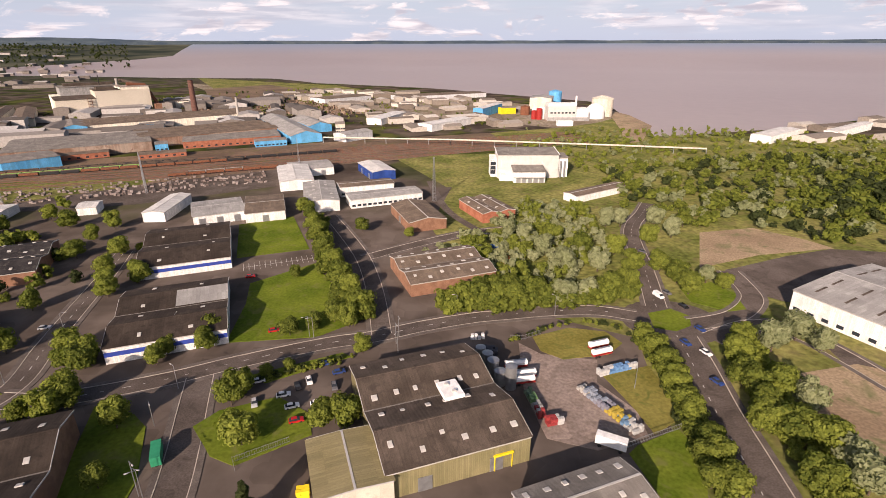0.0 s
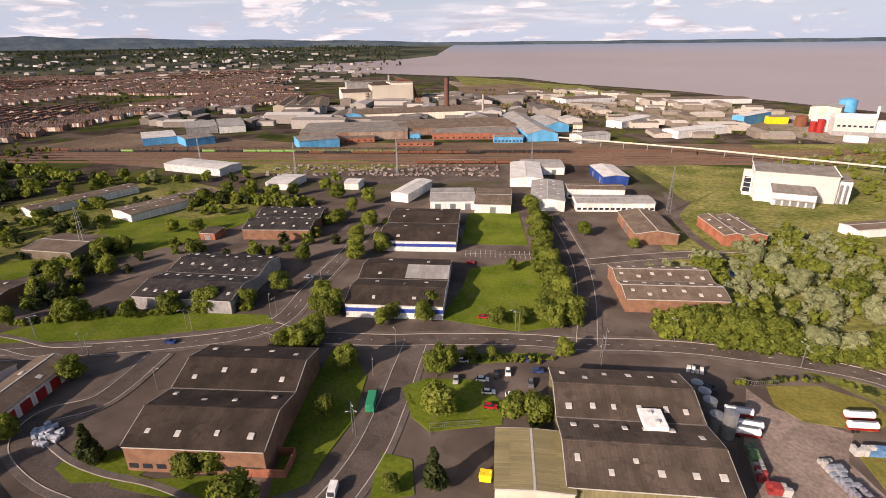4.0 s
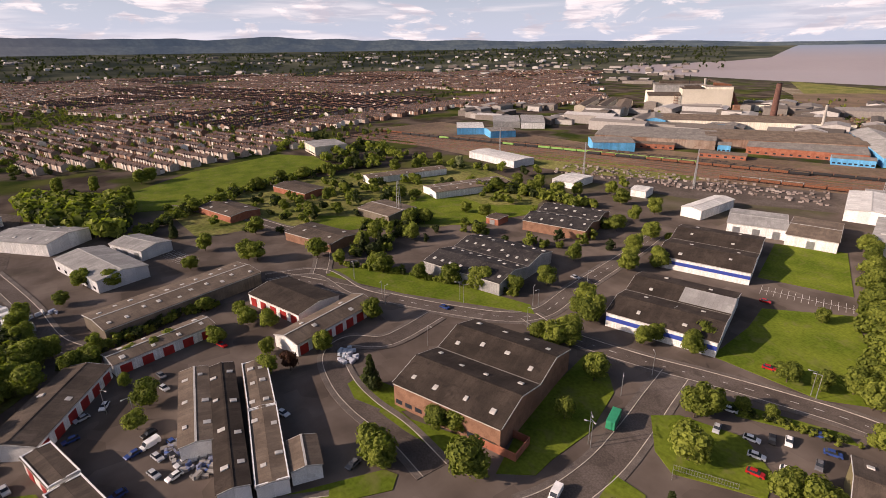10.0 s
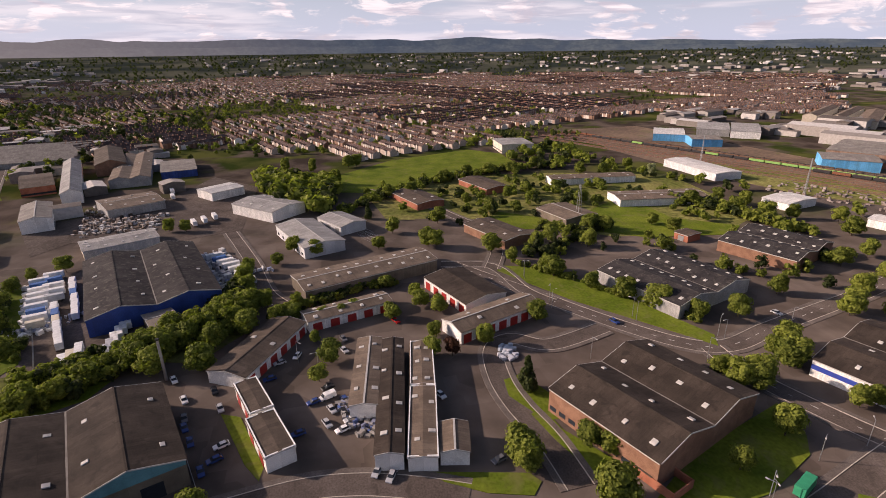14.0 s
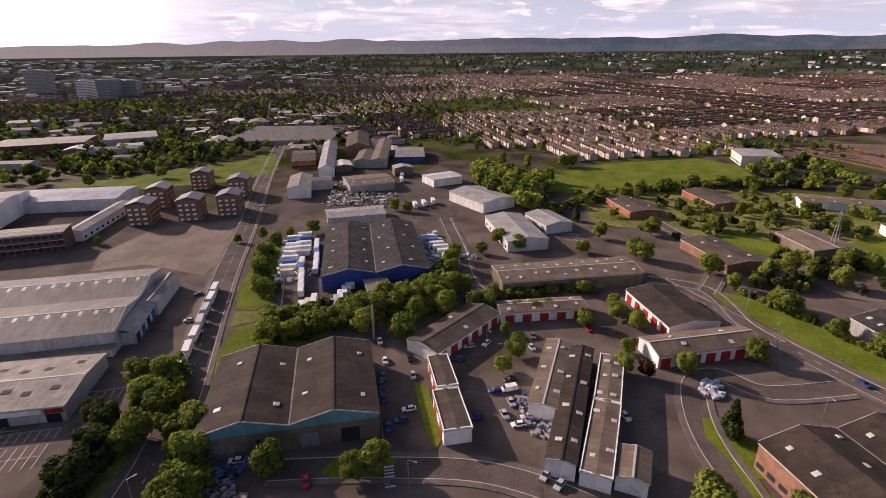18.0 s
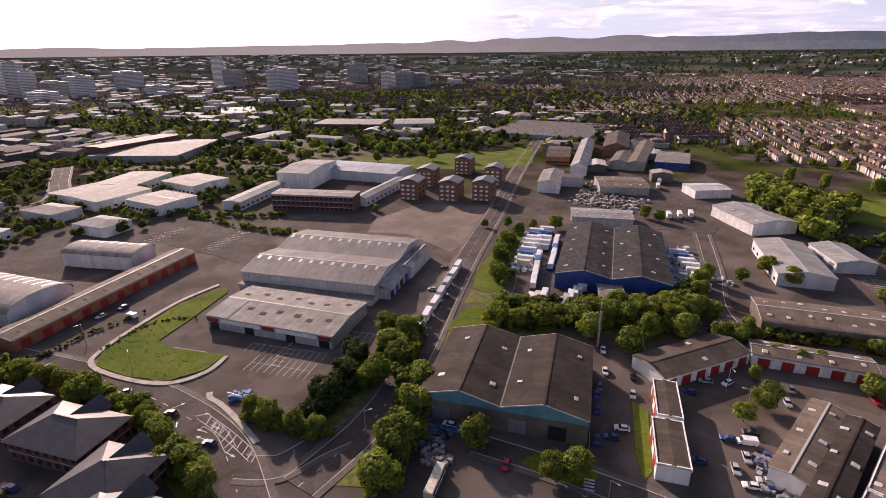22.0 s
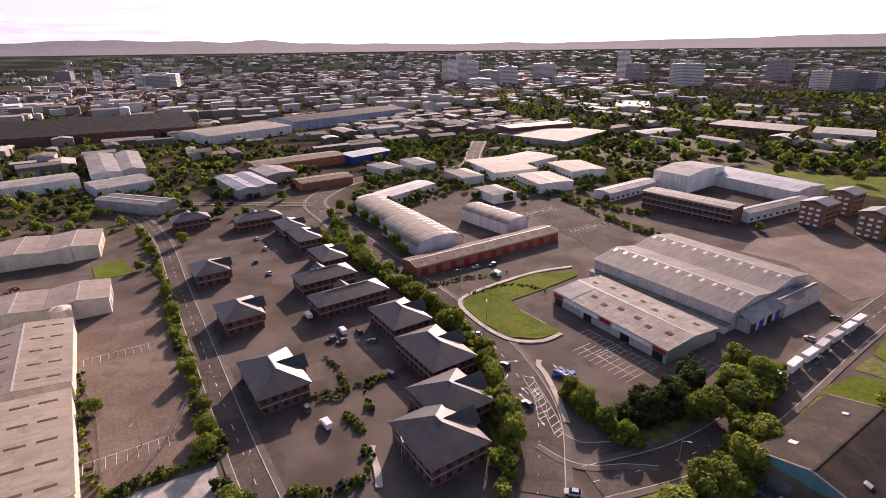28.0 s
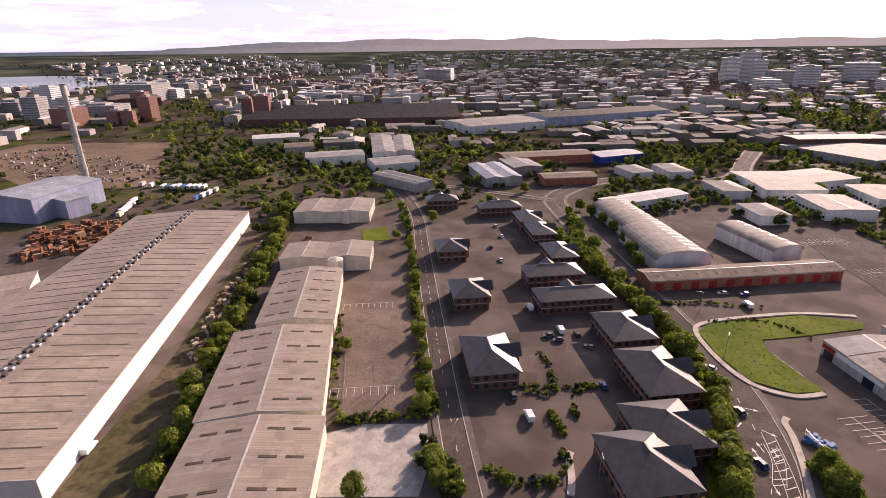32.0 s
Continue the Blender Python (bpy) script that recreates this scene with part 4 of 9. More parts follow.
def wheels(e, xs, w, s=1.0):
    for px in xs:
        for sy in (-1, 1):
            o = new("wheel", WHEEL)
            o.parent = e
            o.matrix_basis = pose(px, sy * (w / 2 - 0.1), 0.32 * s) @ Matrix.Scale(s, 4)


def car_proto(paint, name):
    e = tagged(empty("car", 0, 0), name + " parked car with dark windows", "car", "cars")
    bm = bmesh.new()
    side_profile(bm, [(-2.1, 0.28), (2.1, 0.28), (2.15, 0.62), (1.95, 0.78), (0.95, 0.92), (-1.95, 0.94), (-2.12, 0.7)], 1.75)
    part("body", bm, paint, e)
    bm = bmesh.new()
    side_profile(bm, [(1.0, 0.9), (0.35, 1.40), (-1.35, 1.42), (-1.9, 0.92)], 1.6, 0.14)
    part("window_glass", bm, M_GLASS, e)
    part("roof_panel", bevelled_box(-1.3, -0.62, 1.40, 0.32, 0.62, 1.47, 0.03), paint, e)
    wheels(e, (-1.3, 1.3), 1.75)
    return e


def van_proto(paint, name, label):
    e = tagged(empty("van", 0, 0), label, "van", "vans")
    bm = bmesh.new()
    side_profile(bm, [(-2.5, 0.35), (2.5, 0.35), (2.55, 0.95), (1.75, 1.15), (1.2, 2.0), (-2.45, 2.1), (-2.55, 0.9)], 1.95)
    part("body", bm, paint, e)
    bm = bmesh.new()
    slab(bm, (1.80, -0.85, 1.17), (1.80, 0.85, 1.17), (1.25, 0.8, 1.95), (1.25, -0.8, 1.95), 0.04)
    part("windscreen", bm, M_GLASS, e)
    wheels(e, (-1.5, 1.6), 1.95)
    return e


CARS = [car_proto(p, n) for p, n in zip(CAR_PAINT, CAR_NAME)]
RED_CAR = car_proto(CAR_RED, "red")
VAN = van_proto(CAR_PAINT[0], "white", "white panel van with a dark windscreen")


def trailer_proto(paint, label, length=11.0):
    e = tagged(empty("lorry_trailer", 0, 0), label, "trailer", "lorries and trailers")
    part("box_body", bevelled_box(-length / 2, -1.25, 1.0, length / 2, 1.25, 3.7, 0.06), paint, e)
    part("chassis", one_box(-length / 2 + 0.3, -0.5, 0.6, length / 2 - 0.3, 0.5, 1.0), M_DARK, e)
    part("rear_door", one_box(-length / 2 - 0.06, -1.15, 1.05, -length / 2, 1.15, 3.6), M_TRIM, e)
    for px in (-length / 2 + 1.2, length / 2 - 1.4):
        bm = bmesh.new()
        for sy in (-1, 1):
            cylinder(bm, 0, 0, sy * 1.1 - 0.15, sy * 1.1 + 0.15, 0.5, 0.5, 10)
        cylinder(bm, 0, 0, -1.0, 1.0, 0.1, 0.1, 6)
        bmesh.ops.rotate(bm, verts=bm.verts, matrix=Matrix.Rotation(math.pi / 2, 3, "X"))
        part("axle", bm, M_DARK, e).matrix_basis = pose(px, 0, 0.5)
    return e


TRAILERS = [trailer_proto(plain("trailer_white", (0.72, 0.72, 0.71), 0.5), "white box lorry trailer in a yard", 8.0),
            trailer_proto(plain("trailer_grey", (0.45, 0.46, 0.48), 0.5), "pale grey curtain-sided trailer in a yard", 7.0),
            trailer_proto(plain("trailer_cream", (0.62, 0.56, 0.44), 0.5), "cream box trailer in a yard", 6.0),
            trailer_proto(plain("trailer_blue", (0.05, 0.14, 0.36), 0.5), "blue curtain-sided trailer in a yard", 6.5)]
GREEN_LORRY = trailer_proto(LORRY_GREEN, "green box lorry parked at the kerb", 7.0)
HEAD = {"r": 20.5, "c": -69.5, "k": -25.0, "V": -69.5, "R": 20.5, "T": -69.5}
veh_rng = random.Random(9)


def place(proto, x, y, ang, z=0.0):
    """The first call moves the prototype itself, later ones copy it."""
    if not proto.get("used"):
        proto["used"] = 1
        proto.matrix_basis = pose(x, y, z, 0, 0, ang)
        return proto
    return copy_thing(proto, pose(x, y, z, 0, 0, ang))


def park_cars(spots):
    for x, y, k in spots:
        ang = HEAD[k] + veh_rng.uniform(-4, 4)
        p = VAN if k == "V" else RED_CAR if k == "R" else GREEN_LORRY if k == "T" else veh_rng.choice(CARS)
        place(p, x, y, ang, 0.1)


def trailer_row(a, b, n, k):
    for i in range(n):
        t = i / max(1, n - 1)
        place(veh_rng.choice((TRAILERS[0],) * 7 + (TRAILERS[1], TRAILERS[2], TRAILERS[3])), a[0] + (b[0] - a[0]) * t + veh_rng.uniform(-0.4, 0.4), a[1] + (b[1] - a[1]) * t, (k if type(k) is float else HEAD[k]) + veh_rng.uniform(-3, 3), 0.1)


def street_lamps(spots):
    for i, (x, y) in enumerate(spots):
        e = tagged(empty("street_lamp", x, y, (i * 97) % 360), "tall galvanised street lamp with an outreach arm", "street lamp", "street lamps")
        bm = bmesh.new()
        cylinder(bm, 0, 0, 0, 8.5, 0.13, 0.07, 8)
        part("pole", bm, M_METAL, e)
        part("arm", one_box(0, -0.05, 8.4, 1.8, 0.05, 8.52), M_METAL, e)
        part("lantern", bevelled_box(1.5, -0.17, 8.28, 2.3, 0.17, 8.5, 0.05), M_TRIM, e)


def stack(x, y, h, r0, r1, mat, label, name="chimney"):
    e = tagged(empty(name, x, y), label, "chimney", "chimneys")
    bm = bmesh.new()
    cylinder(bm, 0, 0, -0.2, h, r0, r1, 16)
    part("shaft", bm, mat, e)
    bm = bmesh.new()
    cylinder(bm, 0, 0, h, h + 0.6, r1 * 1.25, r1 * 1.25, 16)
    part("rim", bm, M_DARK, e)
    return e


def lattice_mast(x, y, h, w, label):
    e = tagged(empty("lattice_mast", x, y, 20), label, "mast", "masts")
    bm = bmesh.new()
    for sx in (-1, 1):
        for sy in (-1, 1):
            slab(bm, (sx * w / 2 - 0.12, sy * w / 2, 0), (sx * w / 2 + 0.12, sy * w / 2, 0), (sx * w / 8 + 0.08, sy * w / 8, h), (sx * w / 8 - 0.08, sy * w / 8, h), 0.2)
    part("legs", bm, M_METAL, e)
    n = int(h / 2.5)
    for i in range(n):
        k = 1 - 0.75 * i / n
        z = h * i / n
        part("brace", one_box(-w / 2 * k, -w / 2 * k, z, w / 2 * k, -w / 2 * k + 0.12, z + 0.14), M_METAL, e)
        part("brace", one_box(-w / 2 * k, w / 2 * k - 0.12, z, w / 2 * k, w / 2 * k, z + 0.14), M_METAL, e)
    return e


def tank(x, y, r, h, mat, label, name="storage_tank"):
    e = tagged(empty(name, x, y), label, "tank", "tanks")
    bm = bmesh.new()
    cylinder(bm, 0, 0, -0.2, h, r, r, 22)
    part("shell", bm, mat, e)
    bm = bmesh.new()
    cylinder(bm, 0, 0, h, h + r * 0.25, r * 1.02, r * 0.15, 22)
    part("lid", bm, mat, e)
    return e

# ---- ground cover and roads ----
area("scrub", [(3.4, 181.3), (6.9, 230.9), (-7.8, 288.4), (6.8, 376.4), (-44, 489), (41, 501), (122, 524), (510, 584), (318, 268), (162.0, 126.1), (121.0, 74.2), (66.7, 78.8), (70.3, 163.6), (38.5, 180.9)], M_SCRUB, 0.020, "wide rough green land towards the shore")
area("scrub", [(-377.5, 28.9), (-419, 117), (-411, 196), (-378, 282), (-264, 268), (-237.9, 217.9), (-250.0, 156.0), (-286.6, 118.5), (-310.8, 71.1), (-312.1, 35.9)], M_SCRUB, 0.024, "rough grass between low units")
area("scrub", [(-158, -537), (-315, -650), (-430, -506), (-382, -340), (-257, -363), (-247, -470)], M_WASTE, 0.028, "rough green between office parks")
area("scrub", [(-682, 1448), (-175, 1189), (269, 833), (189, 618), (87, 707), (-120, 802), (-322, 893)], M_DUST, 0.032, "dusty rubble land near the works with patches of scrub")
area("grass", [(-86.2, 210.2), (-62.6, 232.6), (-40.9, 194.4), (-29.5, 178.8), (-46.3, 164.6), (-77.9, 160.8), (-81.3, 190.8)], M_GRASS, 0.176, "mown green lawn beside a factory unit")
area("grass", [(-120.5, 291.1), (-92.5, 306.4), (-69.6, 251.7), (-103.2, 239.8)], M_GRASS, 0.180, "mown green lawn beside a factory unit")
area("grass", [(-225.9, 79.9), (-216.8, 100.9), (-181.6, 120.4), (-142.1, 135.6), (-135.1, 131.6), (-151.7, 119.8), (-181.2, 98.0), (-219.4, 77.0)], M_GRASS, 0.184, "long green verge along the estate road")
area("grass", [(-103.2, 125.8), (-89.6, 122.3), (-83.3, 116.8), (-75.2, 97.0), (-73.7, 81.3), (-72.1, 73.9), (-78.1, 66.0), (-87.7, 82.1), (-94.7, 99.5)], M_GRASS, 0.188, "green lawn round a dark warehouse")
area("grass", [(-70.2, 116.9), (-65.5, 123.8), (-50.2, 130.1), (-38.9, 122.5), (-36.1, 113.6), (-53.4, 102.4), (-60.8, 105.7)], M_GRASS, 0.192, "green lawn in front of a car park")
area("grass", [(-64.0, 140.3), (-35.0, 154.2), (-31.5, 151.6), (-56.2, 136.9)], M_GRASS, 0.160, "green verge with a hedge")
area("grass", [(-61.2, 90.2), (-52.8, 91.2), (-46.9, 81.5), (-55.6, 75.3), (-58.8, 82.2)], M_GRASS, 0.164, "green lawn at a road corner")
area("grass", [(-119.4, 57.1), (-108.2, 58.5), (-92.4, 67.6), (-83.1, 66.9), (-84.9, 60.9), (-104.3, 54.9), (-116.2, 52.5)], M_GRASS, 0.168, "green lawn in front of a warehouse")
area("grass", [(-134.3, 50.4), (-136.0, 57.0), (-124.5, 61.8), (-111.6, 61.2), (-113.9, 55.0), (-126.0, 49.1)], M_GRASS, 0.172, "small green island at a turning head")
area("grass", [(-101.2, 19.9), (-95.1, 43.4), (-91.7, 45.3), (-88.1, 41.9), (-91.4, 31.5), (-97.4, 21.8)], M_GRASS, 0.176, "green verge at the front of the units")
area("grass", [(-446.6, 5.9), (-504, 63), (-541, 152), (-509, 178), (-457, 177), (-436, 132), (-414.8, 73.0), (-385.5, 29.7), (-395.8, 3.9)], M_GRASS, 0.180, "wide green playing field")
area("grass", [(-279.1, 122.8), (-291.5, 155.8), (-320, 198), (-307, 210), (-271.2, 210.2), (-247.7, 239.3), (-235.5, 224.3), (-243.2, 174.3), (-263.6, 148.8)], M_GRASS, 0.184, "green lawn round low office units")
area("grass", [(-313.2, 109.5), (-294.9, 129.6), (-270.6, 130.1), (-274.6, 113.6), (-300.7, 97.6)], M_GRASS, 0.188, "green lawn by a brown unit")
area("grass", [(-138.3, -36.5), (-135.5, -30.6), (-113.0, -22.3), (-108.7, -23.1), (-115.2, -27.2)], M_GRASS, 0.192, "narrow green strip beside small units")
area("grass", [(-95.7, -50.5), (-103.5, -47.8), (-108.6, -36.9), (-102.9, -32.3), (-96.8, -35.1), (-94.3, -43.2)], M_GRASS, 0.160, "green lawn with two round bushes")
area("grass", [(-46.0, -188.9), (-51.4, -196.8), (-87.7, -212.7), (-108.4, -211.5), (-105.6, -205.9), (-80.3, -193.8), (-67.3, -188.3), (-67.4, -179.7), (-74.4, -164.8), (-77.2, -159.4), (-67.7, -156.2), (-57.0, -160.0), (-50.0, -173.1)], M_GRASS, 0.324, "lush green triangle with a white kerb")
area("grass", [(-134.2, -106.8), (-159.7, -112.9), (-167.5, -102.6), (-168.7, -92.6), (-167.8, -73.3), (-155.9, -78.3), (-146.9, -97.7), (-142.0, -106.0)], M_GRASS, 0.168, "green bank behind a dark warehouse")
area("grass", [(-249.6, -150.5), (-255.3, -140.6), (-230.3, -128.4), (-183.8, -109.6), (-175.1, -113.0), (-175.5, -121.6), (-193.5, -131.1), (-223.5, -140.1)], M_GRASS, 0.172, "long green island beside the main road")
area("grass", [(-355, -393), (-393, -350), (-438, -328), (-476, -290), (-536, -292), (-438, -235), (-391, -244), (-357, -306), (-329, -334)], M_GRASS, 0.176, "green park behind brick flats")
area("grass", [(-41.1, -143.1), (-45.3, -128.9), (-44.7, -116.0), (-42.3, -107.6), (-35.0, -106.0), (-36.2, -122.4)], M_GRASS, 0.180, "green verge along the curved road")
area("grass", [(124.4, -268.8), (113.8, -279.8), (101.8, -257.4), (116.0, -251.2)], M_GRASS, 0.184, "green patch beside a warehouse")
area("grass", [(32.6, 164.3), (47.3, 170.8), (60.2, 167.8), (64.0, 159.9), (56.9, 152.8), (40.7, 149.7), (34.0, 155.0)], M_GRASSDRY, 0.188, "dry mound of grass inside a yard")
area("grass", [(51.4, 140.5), (68.0, 145.8), (69.9, 129.3), (66.6, 119.1), (58.0, 113.5), (55.7, 125.7)], M_GRASSDRY, 0.192, "dry grass bank inside a yard")
area("grass", [(51.8, 109.3), (65.1, 115.6), (67.6, 106.7), (62.2, 91.3), (51.4, 91.8), (48.5, 106.3)], M_GRASS, 0.160, "green bank above the yard")
area("grass", [(81.2, 182.0), (91.7, 185.6), (96.6, 179.8), (93.9, 172.0), (86.7, 168.0), (79.2, 170.6)], M_GRASS, 0.164, "green round island of a roundabout")
area("grass", [(103.4, 205.1), (120.0, 210.5), (124.5, 199.1), (121.8, 184.9), (113.9, 183.1), (102.6, 191.7)], M_GRASS, 0.168, "green verge beside the roundabout")
area("waste_ground", [(144.7, 275.6), (178.6, 283.1), (197.0, 263.6), (203.1, 250.9), (158.8, 242.0), (122.0, 226.2)], M_SAND, 0.112, "bare sandy waste ground")
area("waste_ground", [(113.8, 141.1), (137.8, 146.7), (152.8, 139.2), (118.0, 87.7), (103.2, 98.7), (108.5, 123.8)], M_SAND, 0.116, "bare brown earth by the road")
area("yard", [(-222.8, -230.1), (-265.8, -229.8), (-295.7, -184.9), (-232.4, -160.7), (-204.7, -156.1), (-213.2, -194.3), (-201.1, -215.6)], M_BROWNLOT, 0.100, "wide brown gravel lot")
area("yard", [(104.5, -198.8), (74.4, -206.3), (60.7, -176.5), (46.0, -147.0), (36.3, -120.3), (62.1, -110.1), (81.0, -145.3)], M_BROWNLOT, 0.104, "empty brown tarmac lot")
area("yard", [(65.3, -102.6), (55.1, -110.2), (37.3, -115.0), (32.4, -101.5), (31.7, -89.7), (55.2, -83.3)], M_CONC, 0.108, "pale concrete yard")
area("yard", [(-128.7, -346.9), (-154.2, -334.2), (-162.9, -283.9), (-158.5, -243.2), (-127.9, -227.8), (-127.1, -252.9), (-120.9, -278.5), (-119.5, -312.2)], M_YARD, 0.112, "pale car park of a closed superstore")
area("yard", [(-47.5, -348.1), (-93.9, -366.3), (-90.5, -334.9), (-77.0, -315.5), (-74.6, -295.6), (-85.9, -277.1), (-66.8, -276.5), (-52.7, -320.0)], M_YARD, 0.080, "pale concrete forecourt")
area("yard", [(27.0, 160.5), (33.7, 153.2), (52.1, 149.5), (48.6, 137.0), (56.5, 123.1), (56.0, 112.5), (40.7, 107.5), (28.1, 112.0), (24.8, 131.7)], M_PINKYARD, 0.084, "pink-grey concrete depot yard")
area("yard", [(-317, 358), (-141, 435), (-120, 382), (-205, 333), (-281, 316)], M_YARD, 0.088, "dusty storage yard")
area("yard", [(-263.6, -147.1), (-277.0, -123.6), (-191.8, -84.4), (-170.9, -93.8), (-174.1, -103.8), (-214.8, -123.0)], M_YARD, 0.092, "open lorry yard")
area("yard", [(-353, -185), (-404, -114), (-476, -93), (-429.6, -52.8), (-318.4, -51.8), (-306.8, -82.8), (-318.4, -144.7), (-299.4, -156.4)], M_YARD, 0.096, "open storage yard")
area("yard", [(315, -192), (289, -245), (270, -249), (255.6, -197.9), (261.6, -172.5), (272.5, -162.3)], M_YARD, 0.100, "pink-grey storage yard")
area("railway_bed", [(-646, 317), (-649, 423), (-384, 454), (-127, 564), (56, 624), (71, 531), (-54, 468), (-141, 435), (-219, 392), (-286, 337), (-370, 310), (-492, 297)], M_BALLAST, 0.124, "wide rusty bed of railway sidings")
area("scrub", [(-415, 350), (-334, 394), (-265, 400), (-222, 401), (-234, 379), (-296, 333), (-373, 313)], M_SCRUB, 0.168, "yellow-green weeds between sidings")
area("waste_ground", [(-555, 1263), (-443, 1391), (-284, 1199), (-258, 910), (-350, 824)], M_BALLAST, 0.112, "brown rubble ground behind the works")
area("scrub", [(89.5, 375.8), (122, 501), (269, 601), (510, 584), (251, 268), (150.1, 287.2), (113.0, 268.5), (99.2, 320.2)], M_SCRUB, 0.080, "rough green scrub and reeds")
area("scrub", [(-753, 1680), (-255, 1357), (-119, 1118), (-214, 922), (-371, 1035), (-523, 1246)], M_SCRUB, 0.084, "rough green scrub by the shore")
area("scrub", [(-43, 477), (40, 488), (37.1, 392.7), (89.5, 375.8), (78.5, 308.7), (47.2, 308.9), (43.9, 376.0), (2.6, 376.4)], M_SCRUB, 0.088, "rough grass between depots")
area("scrub", [(570, -476), (414, -534), (245, -411), (201, -310), (238, -325), (249, -300), (352, -310)], M_WASTE, 0.092, "rough overgrown ground")
area("scrub", [(-268, -579), (-375, -548), (-394, -366), (-361, -327), (-348, -418), (-267, -493)], M_WASTE, 0.096, "wild grass behind the railway")
area("yard", [(330, -330), (420, -300), (620, -380), (640, -470), (480, -520), (410, -430)], M_BALLAST, 0.13, "brown stony railway land with old sidings")
area("wood_floor", [(4.3, 231.0), (28.0, 288.0), (54.1, 287.8), (90.1, 287.5), (87.8, 230.0), (78.2, 189.7), (39.7, 187.9), (5.7, 185.9)], M_SCRUB, 0.110, "shaded floor of a young wood")
area("wood_floor", [(105.5, 166.7), (132.6, 178.9), (135.3, 161.7), (133.8, 146.9), (113.7, 134.9), (103.2, 98.7), (105.1, 88.8), (82.7, 90.3), (87.5, 114.7)], M_SCRUB, 0.114, "rough verge with bushes")
area("wood_floor", [(70.3, 163.6), (77.5, 163.4), (73.1, 122.6), (70.3, 91.0), (62.9, 91.3), (63.5, 115.6)], M_SCRUB, 0.118, "planted verge along the main road")
area("wood_floor", [(-187.1, -71.4), (-197.0, -55.4), (-232.7, -41.8), (-219.5, -29.5), (-187.0, -34.9), (-169.5, -49.0), (-173.6, -62.9), (-169.1, -104.7), (-160.9, -115.6), (-173.1, -120.3)], M_SCRUB, 0.122, "overgrown strip of trees")
area("wood_floor", [(-149.6, -115.5), (-144.4, -106.3), (-64.9, -76.9), (-60.5, -83.8), (-73.4, -93.3), (-75.6, -106.9), (-97.4, -113.1), (-128.9, -115.8)], M_SCRUB, 0.090, "hedgerow strip along the main road")
area("wood_floor", [(176.8, -234.7), (205, -324), (172.1, -289.6), (154.8, -222.6), (130.2, -158.5), (101.3, -96.0), (97.7, -70.7), (116.7, -64.6), (133.2, -123.5)], M_WASTE, 0.094, "overgrown ditch between long sheds")
area("wood_floor", [(-377.5, 28.9), (-425, 129), (-383, 268), (-345, 253), (-357, 170), (-371.7, 85.9), (-346.6, 48.4)], M_SCRUB, 0.098, "field edge with a belt of trees")
area("scrub", [(56, 624), (71, 531), (122, 505), (200, 552), (290, 600), (266, 640), (224, 660), (250, 760), (205, 705), (150, 665)], M_SCRUB, 0.036, "rough grass behind the sandy spit")
area("beach", [(259, 850), (274, 783), (268, 676), (216, 566), (193, 552), (218, 645), (246, 780)], M_SAND, 0.20, "pale sandy spit on the shore")
area("junction", [(88 + 19 * math.cos(math.pi * k / 14), 176 + 17 * math.sin(math.pi * k / 14)) for k in range(28)], M_TARMAC, 0.105, "asphalt roundabout round a grass island", "road")
area("car_park", [(128, 205), (133, 224), (141, 227), (173, 241), (201, 250), (236, 244), (246, 212), (214, 178), (160, 184), (141, 192)], M_TARMAC, 0.118, "asphalt car park round a white depot", "car park")
road([(-233.2, 57.6), (-195.6, 81.8), (-161.9, 102.9), (-139.9, 120.9), (-134.6, 136.0), (-141.1, 159.4), (-148.7, 189.8), (-155.7, 218.9), (-164.1, 248.0)], 7.5, 0.050, kerb=True, centre=True)
road([(-135.3, 128.6), (-118.0, 129.0), (-91.0, 138.2), (-69.3, 148.7), (-42.7, 160.0), (-25.1, 164.9), (-8.7, 171.9), (10.7, 178.3), (25.3, 181.1), (43.5, 184.0), (61.6, 184.2), (75.8, 179.4)], 7.5, 0.056, kerb=True, centre=True)
road([(-78.5, 140.9), (-74.0, 125.2), (-68.8, 107.8), (-64.6, 90.4), (-63.4, 74.4), (-64.9, 63.8)], 8, 0.062, kerb=True, centre=False)
road([(-22.7, 166.5), (-29.5, 202.2), (-40.3, 240.3), (-57.8, 281.3), (-69.8, 306.8)], 7, 0.068, kerb=True, centre=False)
road([(-39.3, 239.4), (-14.9, 257.6), (11.8, 274.3), (38.2, 282.5)], 7, 0.074, kerb=True, centre=False)
road([(85.6, 165.2), (83.6, 148.7), (79.6, 125.0), (77.4, 106.3), (75.3, 89.3), (74.4, 82.1)], 14, 0.080, kerb=True, centre=True)
road([(86.5, 187.1), (95.0, 223.3), (104.2, 268.6), (113.3, 292.4), (124.9, 310.8), (136.6, 332.7)], 8, 0.086, kerb=True, centre=True)
road([(95.5, 173.2), (114.3, 179.4), (129.1, 193.7), (133.0, 210.3), (134.1, 222.7)], 8, 0.092, kerb=True, centre=False)
road([(97.2, 162.9), (119.7, 172.6), (133.2, 161.8), (141.6, 133.5)], 8, 0.098, kerb=True, centre=False)
road([(-94.4, -63.8), (-98.1, -48.2), (-100.7, -33.3), (-103.2, -13.7), (-101.8, 0.5), (-97.5, 14.2), (-91.8, 26.8)], 7, 0.104, kerb=True, centre=False)
road([(-87.7, 53.9), (-105.6, 53.0), (-121.2, 50.0), (-136.0, 49.5), (-152.2, 52.9), (-158.2, 61.6), (-150.7, 74.0), (-157.3, 98.7)], 7, 0.110, kerb=True, centre=False)
